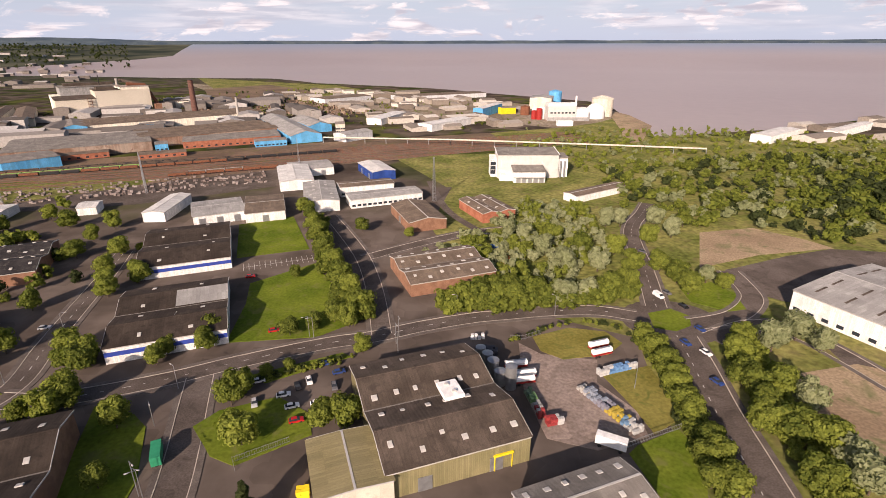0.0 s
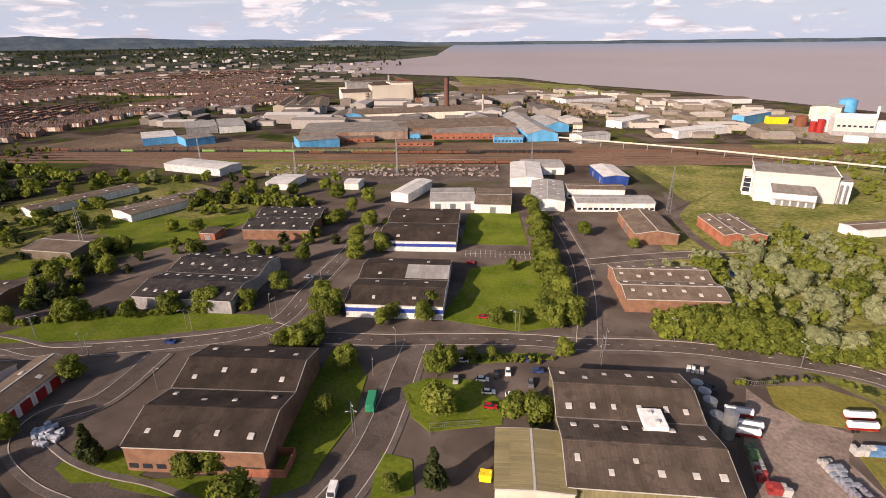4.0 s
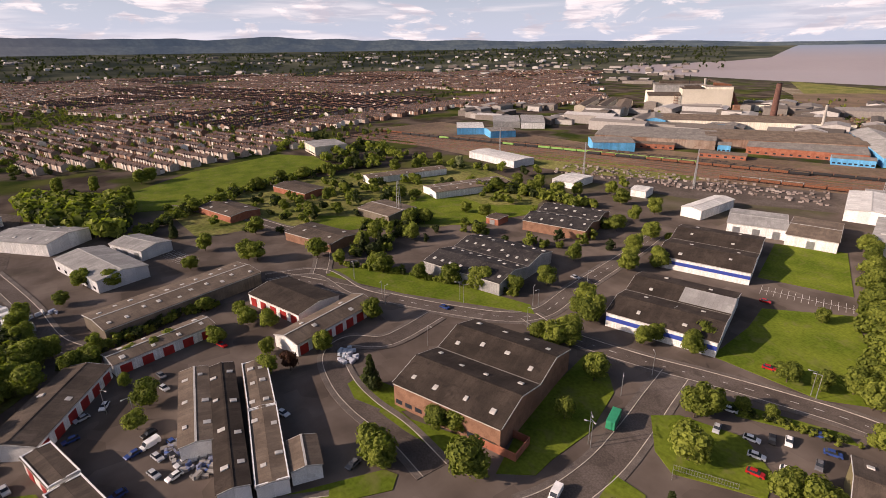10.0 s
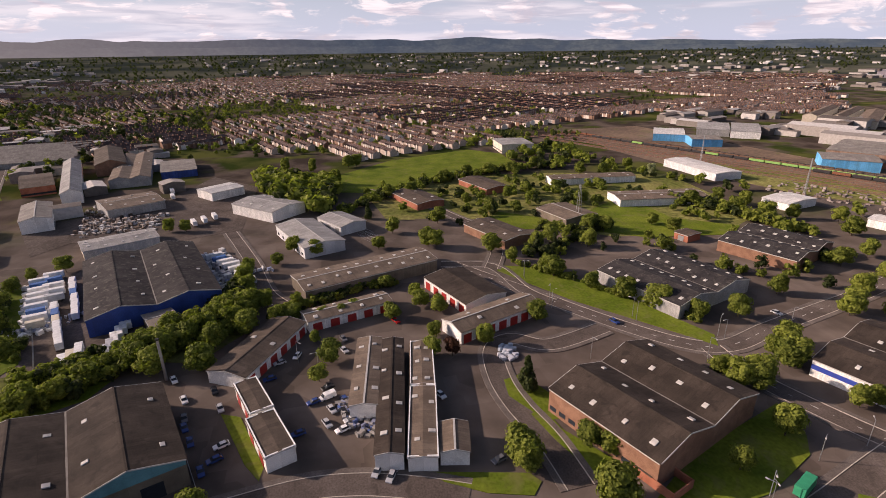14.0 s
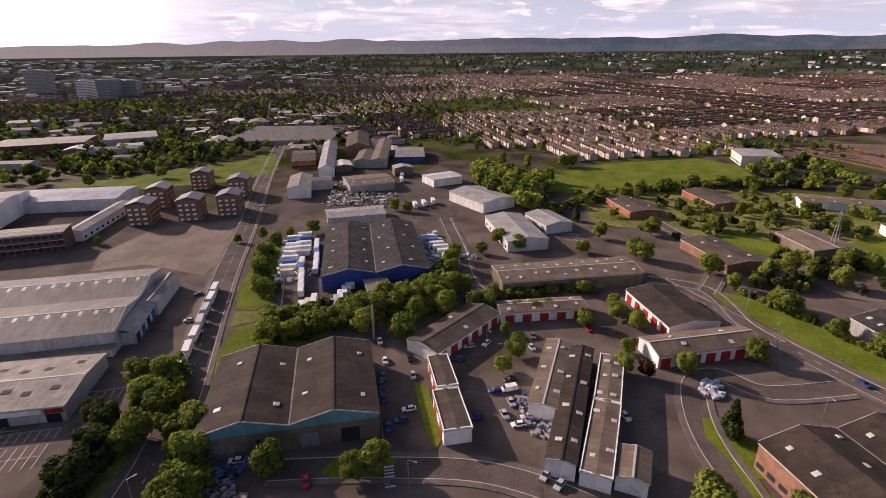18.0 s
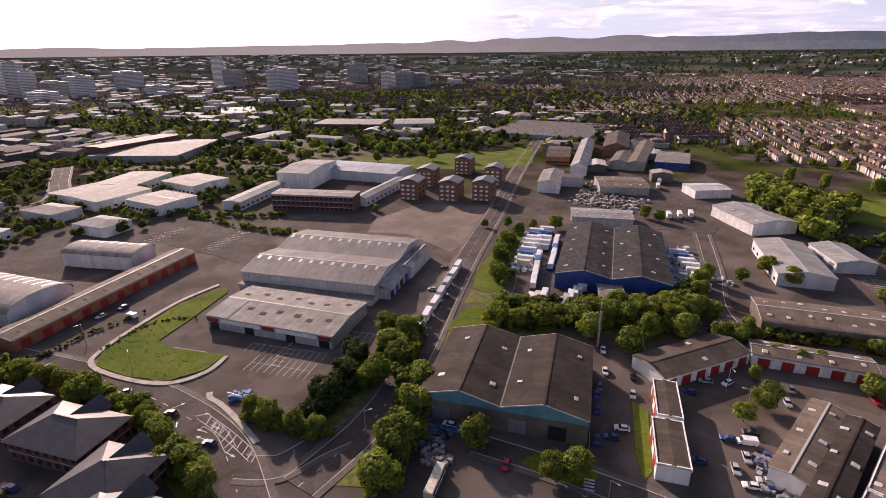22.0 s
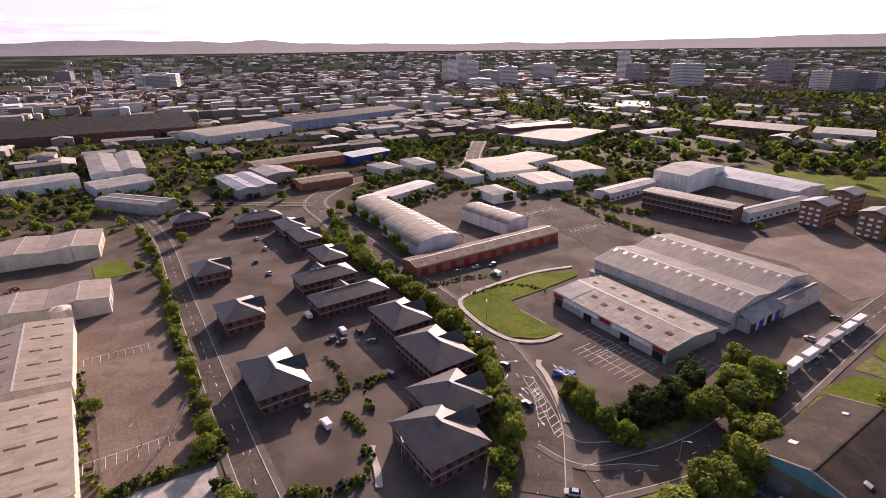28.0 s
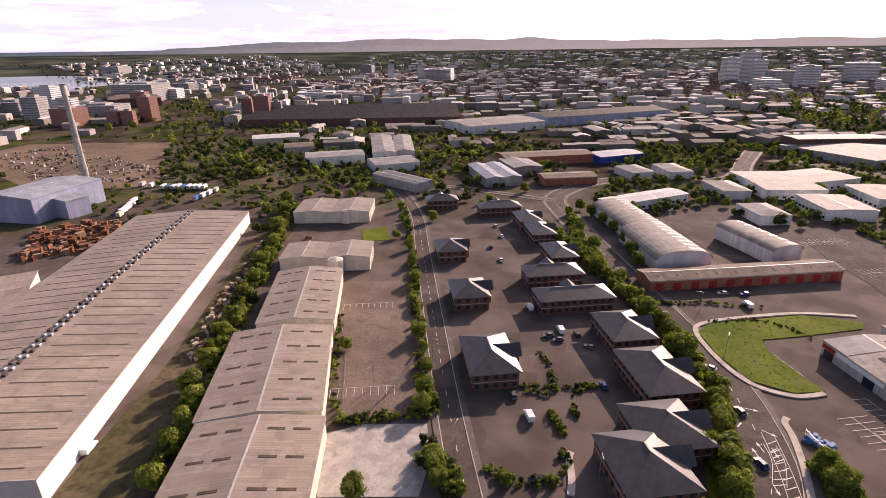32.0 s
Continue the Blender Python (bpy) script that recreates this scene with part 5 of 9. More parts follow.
road([(-55.1, -89.7), (-80.7, -92.0), (-102.7, -98.7), (-127.9, -109.7), (-166.4, -127.9), (-217.5, -150.6), (-286.4, -179.2), (-399, -229), (-578, -303)], 10, 0.122, kerb=True, centre=True)
road([(-50.2, -107.2), (-56.3, -99.5), (-67.1, -97.3), (-74.9, -94.9)], 8, 0.128, kerb=True, centre=False)
road([(-40.4, -89.1), (-42.9, -94.9), (-50.0, -113.3), (-52.0, -129.6), (-50.1, -152.4), (-44.8, -175.5), (-41.4, -184.4), (-27.9, -222.2), (-8.5, -277.7), (11.0, -333.8), (18.1, -359.4), (13.6, -383.8), (-10.6, -421.5), (-65, -455), (-113, -455), (-140, -525), (-163, -588)], 13, 0.134, kerb=True, centre=True)
road([(19.4, -89.8), (30.0, -115.6), (40.1, -141.6), (53.9, -178.2), (77.8, -241.4), (99.9, -300.3), (125.6, -349.5), (144, -371)], 7, 0.140, kerb=True, centre=True)
road([(-234.7, 52.5), (-226.0, 75.9), (-196.4, 81.6), (-182.0, 88.6)], 6, 0.146, kerb=True, centre=False)
road([(-393.8, 30.5), (-347.9, 64.1), (-300.2, 82.8), (-283.6, 95.5), (-246.9, 86.2), (-222.7, 74.8)], 6, 0.152, kerb=True, centre=False)
road([(-315.0, -57.7), (-262.4, -40.5), (-223.0, -30.2), (-204.9, -20.1)], 6, 0.158, kerb=True, centre=False)
road([(-85.6, 362.7), (-56.7, 270.2), (-36.1, 212.4), (-19.6, 168.6)], 6, 0.164, kerb=False, centre=False)
road([(-10.1, 393.3), (2.2, 321.0), (20.9, 278.4)], 5, 0.170, kerb=False, centre=False)
road([(125.6, -349.5), (106.4, -379.2), (79.4, -376.6), (18.1, -359.4)], 5, 0.176, kerb=True, centre=False)
kerb_line([(-107.7, -216.7), (-88.2, -214.3), (-68.9, -206.9), (-51.7, -198.2), (-45.3, -189.6), (-49.2, -171.5), (-56.4, -158.3), (-67.3, -154.6), (-76.7, -158.1)])
kerb_line([(-57.9, -111.2), (-59.9, -123.2), (-60.9, -134.6), (-60.6, -140.0), (-62.0, -142.9)])
kerb_line([(-3.4, -99.0), (-3.4, -104.5), (-2.5, -111.3), (-3.0, -113.6)])
HEADLAND = [(23.8, 4890), (25.0, 3900), (25.9, 3288), (28.8, 3058), (34.8, 2846), (38.2, 2763), (39.1, 2676)]
COAST = [(-40.7, 1000), (-36.6, 870), (-31.9, 758), (-27.1, 691), (-24.1, 661), (-21.8, 640), (-21.3, 730), (-18.5, 840), (-16.7, 990), (-8.9, 1085), (-4.8, 1146), (0.8, 1264), (7.7, 1376), (12.9, 1480), (17.3, 1720), (22.1, 1800), (26.6, 1887), (31.4, 2039), (35.8, 2202), (39.1, 2355)]
# the estuary: from the shore out to the skyline
def between(table, az):
    if az <= table[0][0]:
        return table[0][1]
    for a, b in zip(table, table[1:]):
        if a[0] <= az <= b[0]:
            return a[1] + (b[1] - a[1]) * (az - a[0]) / max(0.01, b[0] - a[0])
    return table[-1][1]


def water_sheet(az0, az1, near, far, n, label, mat=M_WATER):
    bm = bmesh.new()
    rows = []
    for i in range(n + 1):
        az = az0 + (az1 - az0) * i / n
        a, r0, r1 = radians(az), near(az), far(az)
        row = []
        for k in range(15):
            r = r0 + (max(r1, r0 + 5) - r0) * k / 14
            row.append(bm.verts.new((-math.sin(a) * r, math.cos(a) * r, ground_z(r) + 0.15 + (1.2 if r > 2600 else 0))))
        rows.append(row)
    for a, b in zip(rows, rows[1:]):
        for k in range(14):
            bm.faces.new((a[k], a[k + 1], b[k + 1], b[k])).smooth = True
    bmesh.ops.recalc_face_normals(bm, faces=bm.faces)
    for f in bm.faces:
        if f.normal.z < 0:
            f.normal_flip()
    return tagged(link_mesh("water", bm, mat), label, "water", "", "structure")


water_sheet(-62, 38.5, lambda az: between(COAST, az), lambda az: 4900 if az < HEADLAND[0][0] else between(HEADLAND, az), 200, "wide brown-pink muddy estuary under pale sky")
BAY_NEAR = [(219.5, 2420), (224, 2300), (228, 2080), (231.4, 1807), (235.5, 2150), (242, 2300)]
water_sheet(219.5, 242, lambda az: between(BAY_NEAR, az), lambda az: 2460 + 16 * (az - 219.5) + 170 * max(0, math.sin((az - 221) * 0.16)), 40, "pale bay behind the city", M_BAY)
# ---- industrial buildings ----
shed(-108.2, 86.0, 36.0, 46.1, 21.6, 8, 3.2, 2, R_DARK, W_BRICK, "brown brick warehouse with 2 dark felt roof bays", doors=0, lights=14, facade=1)  # big
shed(-3.2, 119.4, 37.4, 45.7, 19.5, 8, 2.9, 2, R_BROWN, W_OLIVE, "olive warehouse with 2 dark brown roof bays", lights=22, doors=2)  # n1
shed(-22.8, 96.7, 19.3, 17.6, -70.9, 7.5, 0.5, 1, R_OLIVE, W_CREAM, "cream industrial shed with a olive green roof", lights=0)  # olive
shed(31.3, 85.8, 28.5, 14.2, 21.1, 7, 1.5, 1, R_GREY, W_GREY, "grey industrial shed with a grey roof", lights=12)  # southshed
shed(-129.4, 246.3, 39.9, 55.5, 21.2, 6, 2.3, 2, R_DARK, W_WHITE, "white warehouse with 2 dark felt roof bays", lights=10, band=M_BLUE)  # bl1
shed(-102.8, 175.7, 38.4, 46.2, 20.3, 6, 2.3, 2, R_DARK, W_WHITE, "white warehouse with 2 dark felt roof bays", lights=10, band=M_BLUE, patch=1)  # bl2
shed(-183.1, 146.1, 42.5, 47.1, 17.8, 6, 2.4, 2, R_BLACK, W_GREY, "grey warehouse with 2 black roof bays", lights=30)  # mid
shed(-207.3, 224.0, 37.5, 42.2, 22.8, 6, 2.3, 2, R_BLACK, W_BRICK, "brown brick warehouse with 2 black roof bays", lights=24)  # mid2
shed(-198.3, 54.5, 32.5, 20.6, 19.8, 5, 1.6, 1, R_DARK, W_WHITE, "white industrial shed with a dark felt roof", lights=0, doors=5, doormat=M_RED)  # rsa
shed(-171.5, 58.8, 39.2, 12.3, -68.9, 5, 1.6, 1, R_TAN, W_WHITE, "white industrial shed with a weathered tan roof", lights=4, doors=7, doormat=M_RED)  # rsb
shed(-226.4, 15.0, 65.0, 20.0, -71.1, 6, 1.2, 1, R_TAN, W_BROWN, "brown industrial shed with a weathered tan roof", lights=20)  # longa
shed(-191.3, 3.9, 34.7, 10.2, -73.2, 4.5, 1, 1, R_TAN, W_WHITE, "white industrial shed with a weathered tan roof", lights=8, doors=5, doormat=M_RED)  # lsb
shed(-168.9, -27.5, 37.1, 14.2, -29.3, 4.5, 1.3, 1, R_BROWN, W_WHITE, "white industrial shed with a dark brown roof", lights=2, doors=6, doormat=M_RED)  # lsc
shed(-143.6, 7.6, 36.9, 8.4, -8.6, 5.5, 0.7, 1, R_TAN, W_WHITE, "white industrial shed with a weathered tan roof", lights=6)  # ssl
shed(-131.8, 13.6, 55.8, 7.3, -8.9, 5.5, 0.7, 1, R_DARK, W_WHITE, "white industrial shed with a dark felt roof", lights=8)  # ssl2
shed(-143.6, 25.3, 25.7, 7.4, -9.7, 4.8, 0.4, 1, R_TAN, W_WHITE, "white industrial shed with a weathered tan roof", lights=6, parapet=1)  # ssr
shed(-116.7, 20.4, 30.0, 7.6, -11.0, 4.8, 0.4, 1, R_TAN, W_WHITE, "white industrial shed with a weathered tan roof", lights=5, parapet=1)  # ssr2
shed(-107.6, 27.1, 11.1, 7.5, -12.6, 4.5, 0.9, 1, R_TAN, W_WHITE, "white industrial shed with a weathered tan roof", lights=0)  # ssr3
shed(-138.7, -26.8, 17.0, 6.6, 21.3, 5, 0.35, 1, R_BROWN, W_WHITE, "white industrial shed with a dark brown roof", lights=0, parapet=1, doors=2, doormat=M_RED)  # sma
shed(-120.4, -20.7, 17.6, 7.8, 21.2, 5, 0.35, 1, R_BROWN, W_WHITE, "white industrial shed with a dark brown roof", lights=0, parapet=1, doors=2, doormat=M_RED)  # smb
shed(-120.7, -68.5, 38.2, 47.5, 21.7, 8, 3.1, 2, R_DARK, W_BROWN, "brown clad warehouse with teal gables and 2 dark roof bays", lights=10, doors=2)  # dark
shed(-239.2, -81.7, 71.1, 48.3, 20.2, 7.5, 2.8, 2, R_BLACK, W_BLUE, "blue warehouse with 2 dark felt roof bays", lights=18)  # blue
shed(-198.8, -66.9, 9.9, 16.1, -62.9, 4.5, 1, 1, R_CREAM, W_BROWN, "brown industrial shed with a cream ribbed roof", lights=0)  # bluefr
shed(-285.1, -11.6, 47.0, 22.5, 20.8, 6, 1.8, 1, R_PALE, W_PALE, "pale grey industrial shed with a pale grey metal roof", lights=0, windows=6)  # greya
shed(-306.9, 7.3, 26.3, 17.4, 29.8, 5.5, 1.5, 1, R_PALE, W_PALE, "pale grey industrial shed with a pale grey metal roof", lights=0, doors=3)  # greyb
shed(-350.9, -38.3, 39.4, 27.1, 44.4, 7, 1.8, 1, R_PALE, W_WHITE, "white industrial shed with a pale grey metal roof", lights=8)  # whitea
shed(-408.1, -76.9, 25.8, 20.8, -51.1, 6, 0.8, 1, R_WHITE, W_WHITE, "white industrial shed with a white roof", lights=0)  # whiteb
shed(-303.3, -113.6, 36.0, 19.8, -64.4, 5, 0.8, 1, R_PALE, W_CREAM, "cream industrial shed with a pale grey metal roof", lights=10)  # yarda
shed(-387.2, -132.5, 34.8, 34.1, -60.2, 6, 1.2, 1, R_TAN, W_GREY, "grey industrial shed with a weathered tan roof", lights=8)  # yardb
shed(-366.1, -180.0, 44.4, 16.4, 21.8, 8, 2, 1, R_GREY, W_WHITE, "white industrial shed with a grey roof", windows=8)  # yardc
shed(-480.6, -203.2, 144.6, 13.2, 20.2, 8, 3, 1, R_PALE, W_WHITE, "white industrial shed with a pale grey metal roof", lights=0)  # yardd
shed(-553.6, -198.3, 93.7, 24.1, 19.0, 10, 4, 1, R_BROWN, W_BRICK, "brown brick industrial shed with a dark brown roof", lights=0)  # yarde
shed(-516.0, -167.1, 122.9, 29.5, 13.4, 7, 2, 2, R_TAN, W_GREY, "grey warehouse with 2 weathered tan roof bays", lights=4)  # yardf
shed(-509.1, -128.4, 28.3, 54.5, -76.4, 6, 1, 1, R_GREY, W_BLUE, "blue industrial shed with a grey roof", lights=0)  # yardg
shed(-471.8, -225.1, 21.8, 56.9, -65.9, 7, 2, 1, R_BROWN, W_REDBRICK, "red brick industrial shed with a dark brown roof", windows=10)  # yardh
shed(-153.6, -187.3, 64.4, 60.1, -67.1, 8, 2.6, 2, R_ALU, W_ALU, "silver clad warehouse with 2 silver grey metal roof bays", lights=0, ridgestrip=1)  # big2
shed(-106.6, -162.4, 54.6, 28.2, -70.0, 5.2, 1.3, 1, R_ASB, W_ALU, "silver clad unit with a stained grey sheet roof", lights=0, facade=1)  # big2f
shed(-178.5, -157.9, 28.4, 5.9, 19.9, 6, 1, 1, R_ALU, W_ALU, "silver clad industrial shed with a silver grey metal roof", lights=0)  # big2c
shed(-217.1, -280.6, 57.4, 14.9, -61.4, 11, 0.3, 1, R_GREY, W_DARKBRICK, "dark brick industrial shed with a grey roof", lights=0, storeys=3)  # office
shed(-263.9, -347.9, 27.1, 53.0, -64.5, 13, 2, 1, R_PALE, W_WHITE, "white industrial shed with a pale grey metal roof", lights=0)  # court
shed(-305.7, -325.1, 72.9, 36.7, -71.7, 8, 1.5, 1, R_BLUEGREY, W_PALE, "pale grey industrial shed with a blue-grey roof", lights=0)  # courtb
shed(-269.0, -269.2, 64.2, 9.3, 16.3, 6, 1.2, 1, R_PALE, W_PALE, "pale grey industrial shed with a pale grey metal roof", lights=0, windows=10)  # courtc
shed(-205.6, -335.5, 57.8, 13.7, 24.3, 6, 1, 1, R_PALE, W_PALE, "pale grey industrial shed with a pale grey metal roof", windows=10)  # courtd
shed(984.2, -975.0, 91.9, 321.8, 47.1, 16, 8, 1, R_TAN, W_DARKBRICK, "dark brick industrial shed with a weathered tan roof", lights=0, hip=1)  # arena
shed(-72.0, -243.9, 90.8, 13.0, 21.2, 5, 1.2, 1, R_TAN, W_REDBRICK, "red brick industrial shed with a weathered tan roof", lights=0, doors=11, doormat=M_RED, skystrip=1)  # redrow
shed(-40.2, -362.6, 62.8, 17.4, 39.3, 6, 0.8, 1, R_WHITE, W_WHITE, "white industrial shed with a white roof", windows=12)  # round
shed(107.1, -170.9, 48.2, 28.1, -68.3, 7, 1.8, 1, R_CREAM, W_CREAM, "cream industrial shed with a cream ribbed roof", lights=0, skystrip=1)  # longm1
shed(89.7, -120.5, 47.5, 33.8, -66.9, 7, 1.8, 1, R_CREAM, W_CREAM, "cream industrial shed with a cream ribbed roof", lights=0, skystrip=1)  # longm2
shed(73.4, -82.7, 30.2, 34.0, -70.3, 7, 1.8, 1, R_CREAM, W_CREAM, "cream industrial shed with a cream ribbed roof", lights=0, skystrip=1)  # longm3
shed(152.3, -292.0, 29.6, 46.7, -74.1, 7, 1.2, 2, R_CREAM, W_CREAM, "cream warehouse with 2 cream ribbed roof bays", doors=2)  # wsh1
shed(120.1, -218.2, 21.1, 43.2, -72.1, 7, 1.2, 2, R_CREAM, W_CREAM, "cream warehouse with 2 cream ribbed roof bays", doors=2)  # wsh2
shed(187.7, -152.7, 215.8, 65.6, -68.0, 8, 2.2, 1, R_CREAM, W_WHITE, "white warehouse with a wide cream ribbed roof", lights=0, seams=1)  # huge
shed(173.1, 178.0, 42.3, 56.8, -63.2, 9, 2, 1, R_PALE, W_WHITE, "white industrial shed with a pale grey metal roof", windows=8, skystrip=1)  # farshed
shed(-174.3, 316.6, 40.7, 13.0, -86.8, 6, 1, 1, R_WHITE, W_WHITE, "white industrial shed with a white roof", lights=0)  # wua
shed(-139.5, 308.8, 29.1, 32.4, 25.4, 6, 1, 1, R_PALE, W_WHITE, "white industrial shed with a pale grey metal roof", doors=3)  # wub
shed(-112.4, 315.4, 22.9, 38.6, 18.4, 6, 1, 1, R_TAN, W_WHITE, "white industrial shed with a weathered tan roof", doors=1)  # wuc
shed(-82.9, 341.0, 51.7, 21.6, -75.1, 7, 1.2, 1, R_PALE, W_WHITE, "white industrial shed with a pale grey metal roof", lights=10)  # wud
shed(-114.4, 394.2, 54.8, 24.1, -71.7, 7, 1.2, 1, R_WHITE, W_WHITE, "white industrial shed with a white roof", doors=2)  # wue
shed(-110.2, 426.3, 34.0, 31.4, 20.9, 6, 1, 1, R_PALE, W_WHITE, "white industrial shed with a pale grey metal roof", doors=2)  # wue2
shed(-54.0, 416.0, 39.6, 18.5, -64.9, 7, 1.2, 1, R_WHITE, W_BLUE, "blue industrial shed with a white roof", doors=2)  # wuf
shed(-39.7, 339.4, 48.7, 17.8, 21.7, 6, 0.6, 1, R_PALE, W_WHITE, "white industrial shed with a pale grey metal roof", windows=14)  # wug
shed(-55.3, 362.7, 38.1, 14.7, 18.8, 7, 0.6, 1, R_TAN, W_WHITE, "white industrial shed with a weathered tan roof", windows=10)  # wuh
shed(-15.3, 298.5, 39.4, 22.3, -69.5, 6, 2, 1, R_TAN, W_BRICK, "brown brick industrial shed with a weathered tan roof", lights=0, doors=1)  # reda
shed(27.2, 312.2, 33.8, 21.8, -66.8, 6, 1.2, 2, R_TAN, W_REDBRICK, "red brick warehouse with 2 weathered tan roof bays", lights=8)  # redb
shed(-0.8, 219.0, 39.4, 33.2, 20.6, 6, 2.0, 2, R_TAN, W_BRICK, "brown brick warehouse with 2 weathered tan roof bays", lights=24)  # n3
shed(106.9, 352.1, 51.7, 11.6, 33.7, 5, 0.8, 1, R_TAN, W_WHITE, "white industrial shed with a weathered tan roof", lights=0)  # lowe
shed(-373.0, 207.5, 69.5, 14.2, 84.3, 5, 1, 1, R_TAN, W_WHITE, "white industrial shed with a weathered tan roof", lights=10)  # fara
shed(-308.5, 224.2, 62.7, 22.2, 82.7, 5, 1, 1, R_TAN, W_WHITE, "white industrial shed with a weathered tan roof", lights=10)  # farb
shed(-288.7, 146.0, 29.1, 24.3, 14.6, 5, 1.2, 1, R_TAN, W_BROWN, "brown industrial shed with a weathered tan roof", lights=0)  # farc
shed(-377.1, 119.0, 38.6, 20.7, 17.8, 4.5, 1.2, 1, R_BROWN, W_REDBRICK, "red brick industrial shed with a dark brown roof", lights=0)  # fard
shed(-351.2, 62.1, 38.3, 20.9, 19.0, 4.5, 1.2, 1, R_BROWN, W_REDBRICK, "red brick industrial shed with a dark brown roof", lights=4)  # fare
shed(-266.5, 92.9, 36.5, 20.2, 21.3, 5, 1.2, 1, R_BROWN, W_BRICK, "brown brick industrial shed with a dark brown roof", lights=4)  # farf
shed(-378.7, 313.6, 62.5, 25.1, 2.9, 6, 1, 1, R_WHITE, W_PALE, "pale grey industrial shed with a white roof", lights=0)  # farg
shed(-276.3, 301.9, 18.6, 28.7, 12.3, 5, 1, 1, R_WHITE, W_WHITE, "white industrial shed with a white roof", lights=0)  # farh
shed(-224.4, 317.2, 10.9, 14.4, 16.9, 5, 1, 1, R_WHITE, W_WHITE, "white industrial shed with a white roof", lights=0)  # fari
shed(-527.4, 198.1, 40.1, 33.9, -3.7, 9, 0.4, 1, R_PALE, W_CREAM, "cream industrial shed with a pale grey metal roof", windows=10)  # pink
shed(-235.7, 193.8, 8.8, 10.5, 16.3, 4, 0.3, 1, R_BROWN, W_REDBRICK, "red brick industrial shed with a dark brown roof", doors=1)  # hut
shed(-361.1, 707.1, 222.7, 70.1, 36.8, 10, 1.5, 3, R_TAN, W_MILL, "cream clad warehouse with 3 weathered tan roof bays", lights=0)  # steel1
shed(-363.7, 526.8, 120.5, 83.0, 30.5, 9, 1.5, 2, R_GREY, W_STEEL, "rusty steel warehouse with 2 grey roof bays", lights=0)  # steel1b
shed(-270.1, 602.6, 140.0, 76.5, 34.4, 9, 1.5, 3, R_TAN, W_STEEL, "rusty steel warehouse with 3 weathered tan roof bays", lights=0)  # steel1c
shed(-229.0, 570.3, 96.1, 51.4, 23.7, 7, 1.2, 1, R_GREY, W_REDBRICK, "red brick industrial shed with a grey roof", lights=0, windows=14)  # steel1d
shed(-336.8, 484.5, 42.0, 15.4, 32.7, 5, 0.8, 1, R_TAN, W_REDBRICK, "red brick industrial shed with a weathered tan roof", windows=6)  # steel1e
shed(-444.0, 635.0, 68.1, 26.3, -54.6, 10, 3, 1, R_GREY, W_SKY, "light blue industrial shed with a grey roof", lights=0)  # steel1f
shed(-355.6, 649.4, 28.0, 18.4, 33.1, 9, 1, 1, R_GREY, W_SKY, "light blue industrial shed with a grey roof", lights=0)  # steel1g
shed(-181.1, 549.2, 31.4, 17.7, 23.1, 6, 1, 1, R_GREY, W_SKY, "light blue industrial shed with a grey roof", windows=8)  # steel1h
shed(-283.4, 525.3, 11.6, 20.0, 28.1, 7, 1, 1, R_GREY, W_SKY, "light blue industrial shed with a grey roof", windows=3)  # steel1i
shed(-265.9, 492.4, 40.6, 17.1, 24.4, 4, 0.8, 1, R_TAN, W_REDBRICK, "red brick industrial shed with a weathered tan roof", windows=6)  # steel1j
shed(-99.5, 584.5, 39.3, 20.4, 50.7, 8, 1.5, 1, R_PALE, W_PALE, "pale grey industrial shed with a pale grey metal roof", lights=0)  # shedr
shed(-118.6, 610.7, 10.5, 21.5, 11.6, 14, 0.3, 1, R_CREAM, W_CREAM, "cream industrial shed with a cream ribbed roof", storeys=3)  # towr
shed(-654.3, 737.4, 159.9, 17.0, -57.5, 9, 3, 1, R_TAN, W_CREAM, "cream industrial shed with a weathered tan roof", lights=0)  # sawa
shed(-625.6, 752.7, 159.2, 16.4, -58.2, 9, 3, 1, R_TAN, W_CREAM, "cream industrial shed with a weathered tan roof", lights=0)  # sawb
shed(-584.4, 745.6, 165.1, 23.6, -54.9, 9, 3, 1, R_TAN, W_CREAM, "cream industrial shed with a weathered tan roof", lights=0)  # sawc
shed(-453.9, 914.4, 35.4, 58.3, 29.8, 10, 0.5, 1, R_BROWN, W_MILL, "cream clad industrial shed with a dark brown roof", lights=0)  # whitebox
shed(-188.0, 638.0, 173.0, 34.0, -61.0, 8, 4.5, 1, R_PALE, W_SKY, "long light blue rolling mill hall with a pale grey roof", lights=0)  # steel2
shed(-167.0, 667.0, 80.0, 28.0, -59.0, 8, 4, 1, R_PALE, W_SKY, "light blue rolling mill hall with a pale grey roof", lights=0)  # steel3
shed(-360.7, 446.9, 41.4, 37.8, 48.8, 9, 1, 1, R_GREY, W_SKY, "light blue industrial shed with a grey roof", lights=0)  # steel4
shed(-546.8, 400.8, 33.3, 51.9, 55.3, 8, 1, 1, R_WHITE, W_SKY, "light blue industrial shed with a white roof", lights=0)  # farw1
shed(-496.4, 408.4, 30.7, 32.6, 66.1, 8, 1, 1, R_GREY, W_SKY, "light blue industrial shed with a grey roof", lights=0)  # farw2
shed(-570.4, 480.3, 35.8, 70.1, 51.1, 8, 1, 1, R_PALE, W_GREY, "grey industrial shed with a pale grey metal roof", lights=0)  # farw3
shed(-546.9, 507.1, 30.8, 82.5, 49.3, 8, 1.5, 1, R_PALE, W_WHITE, "white industrial shed with a pale grey metal roof", lights=0)  # farw4
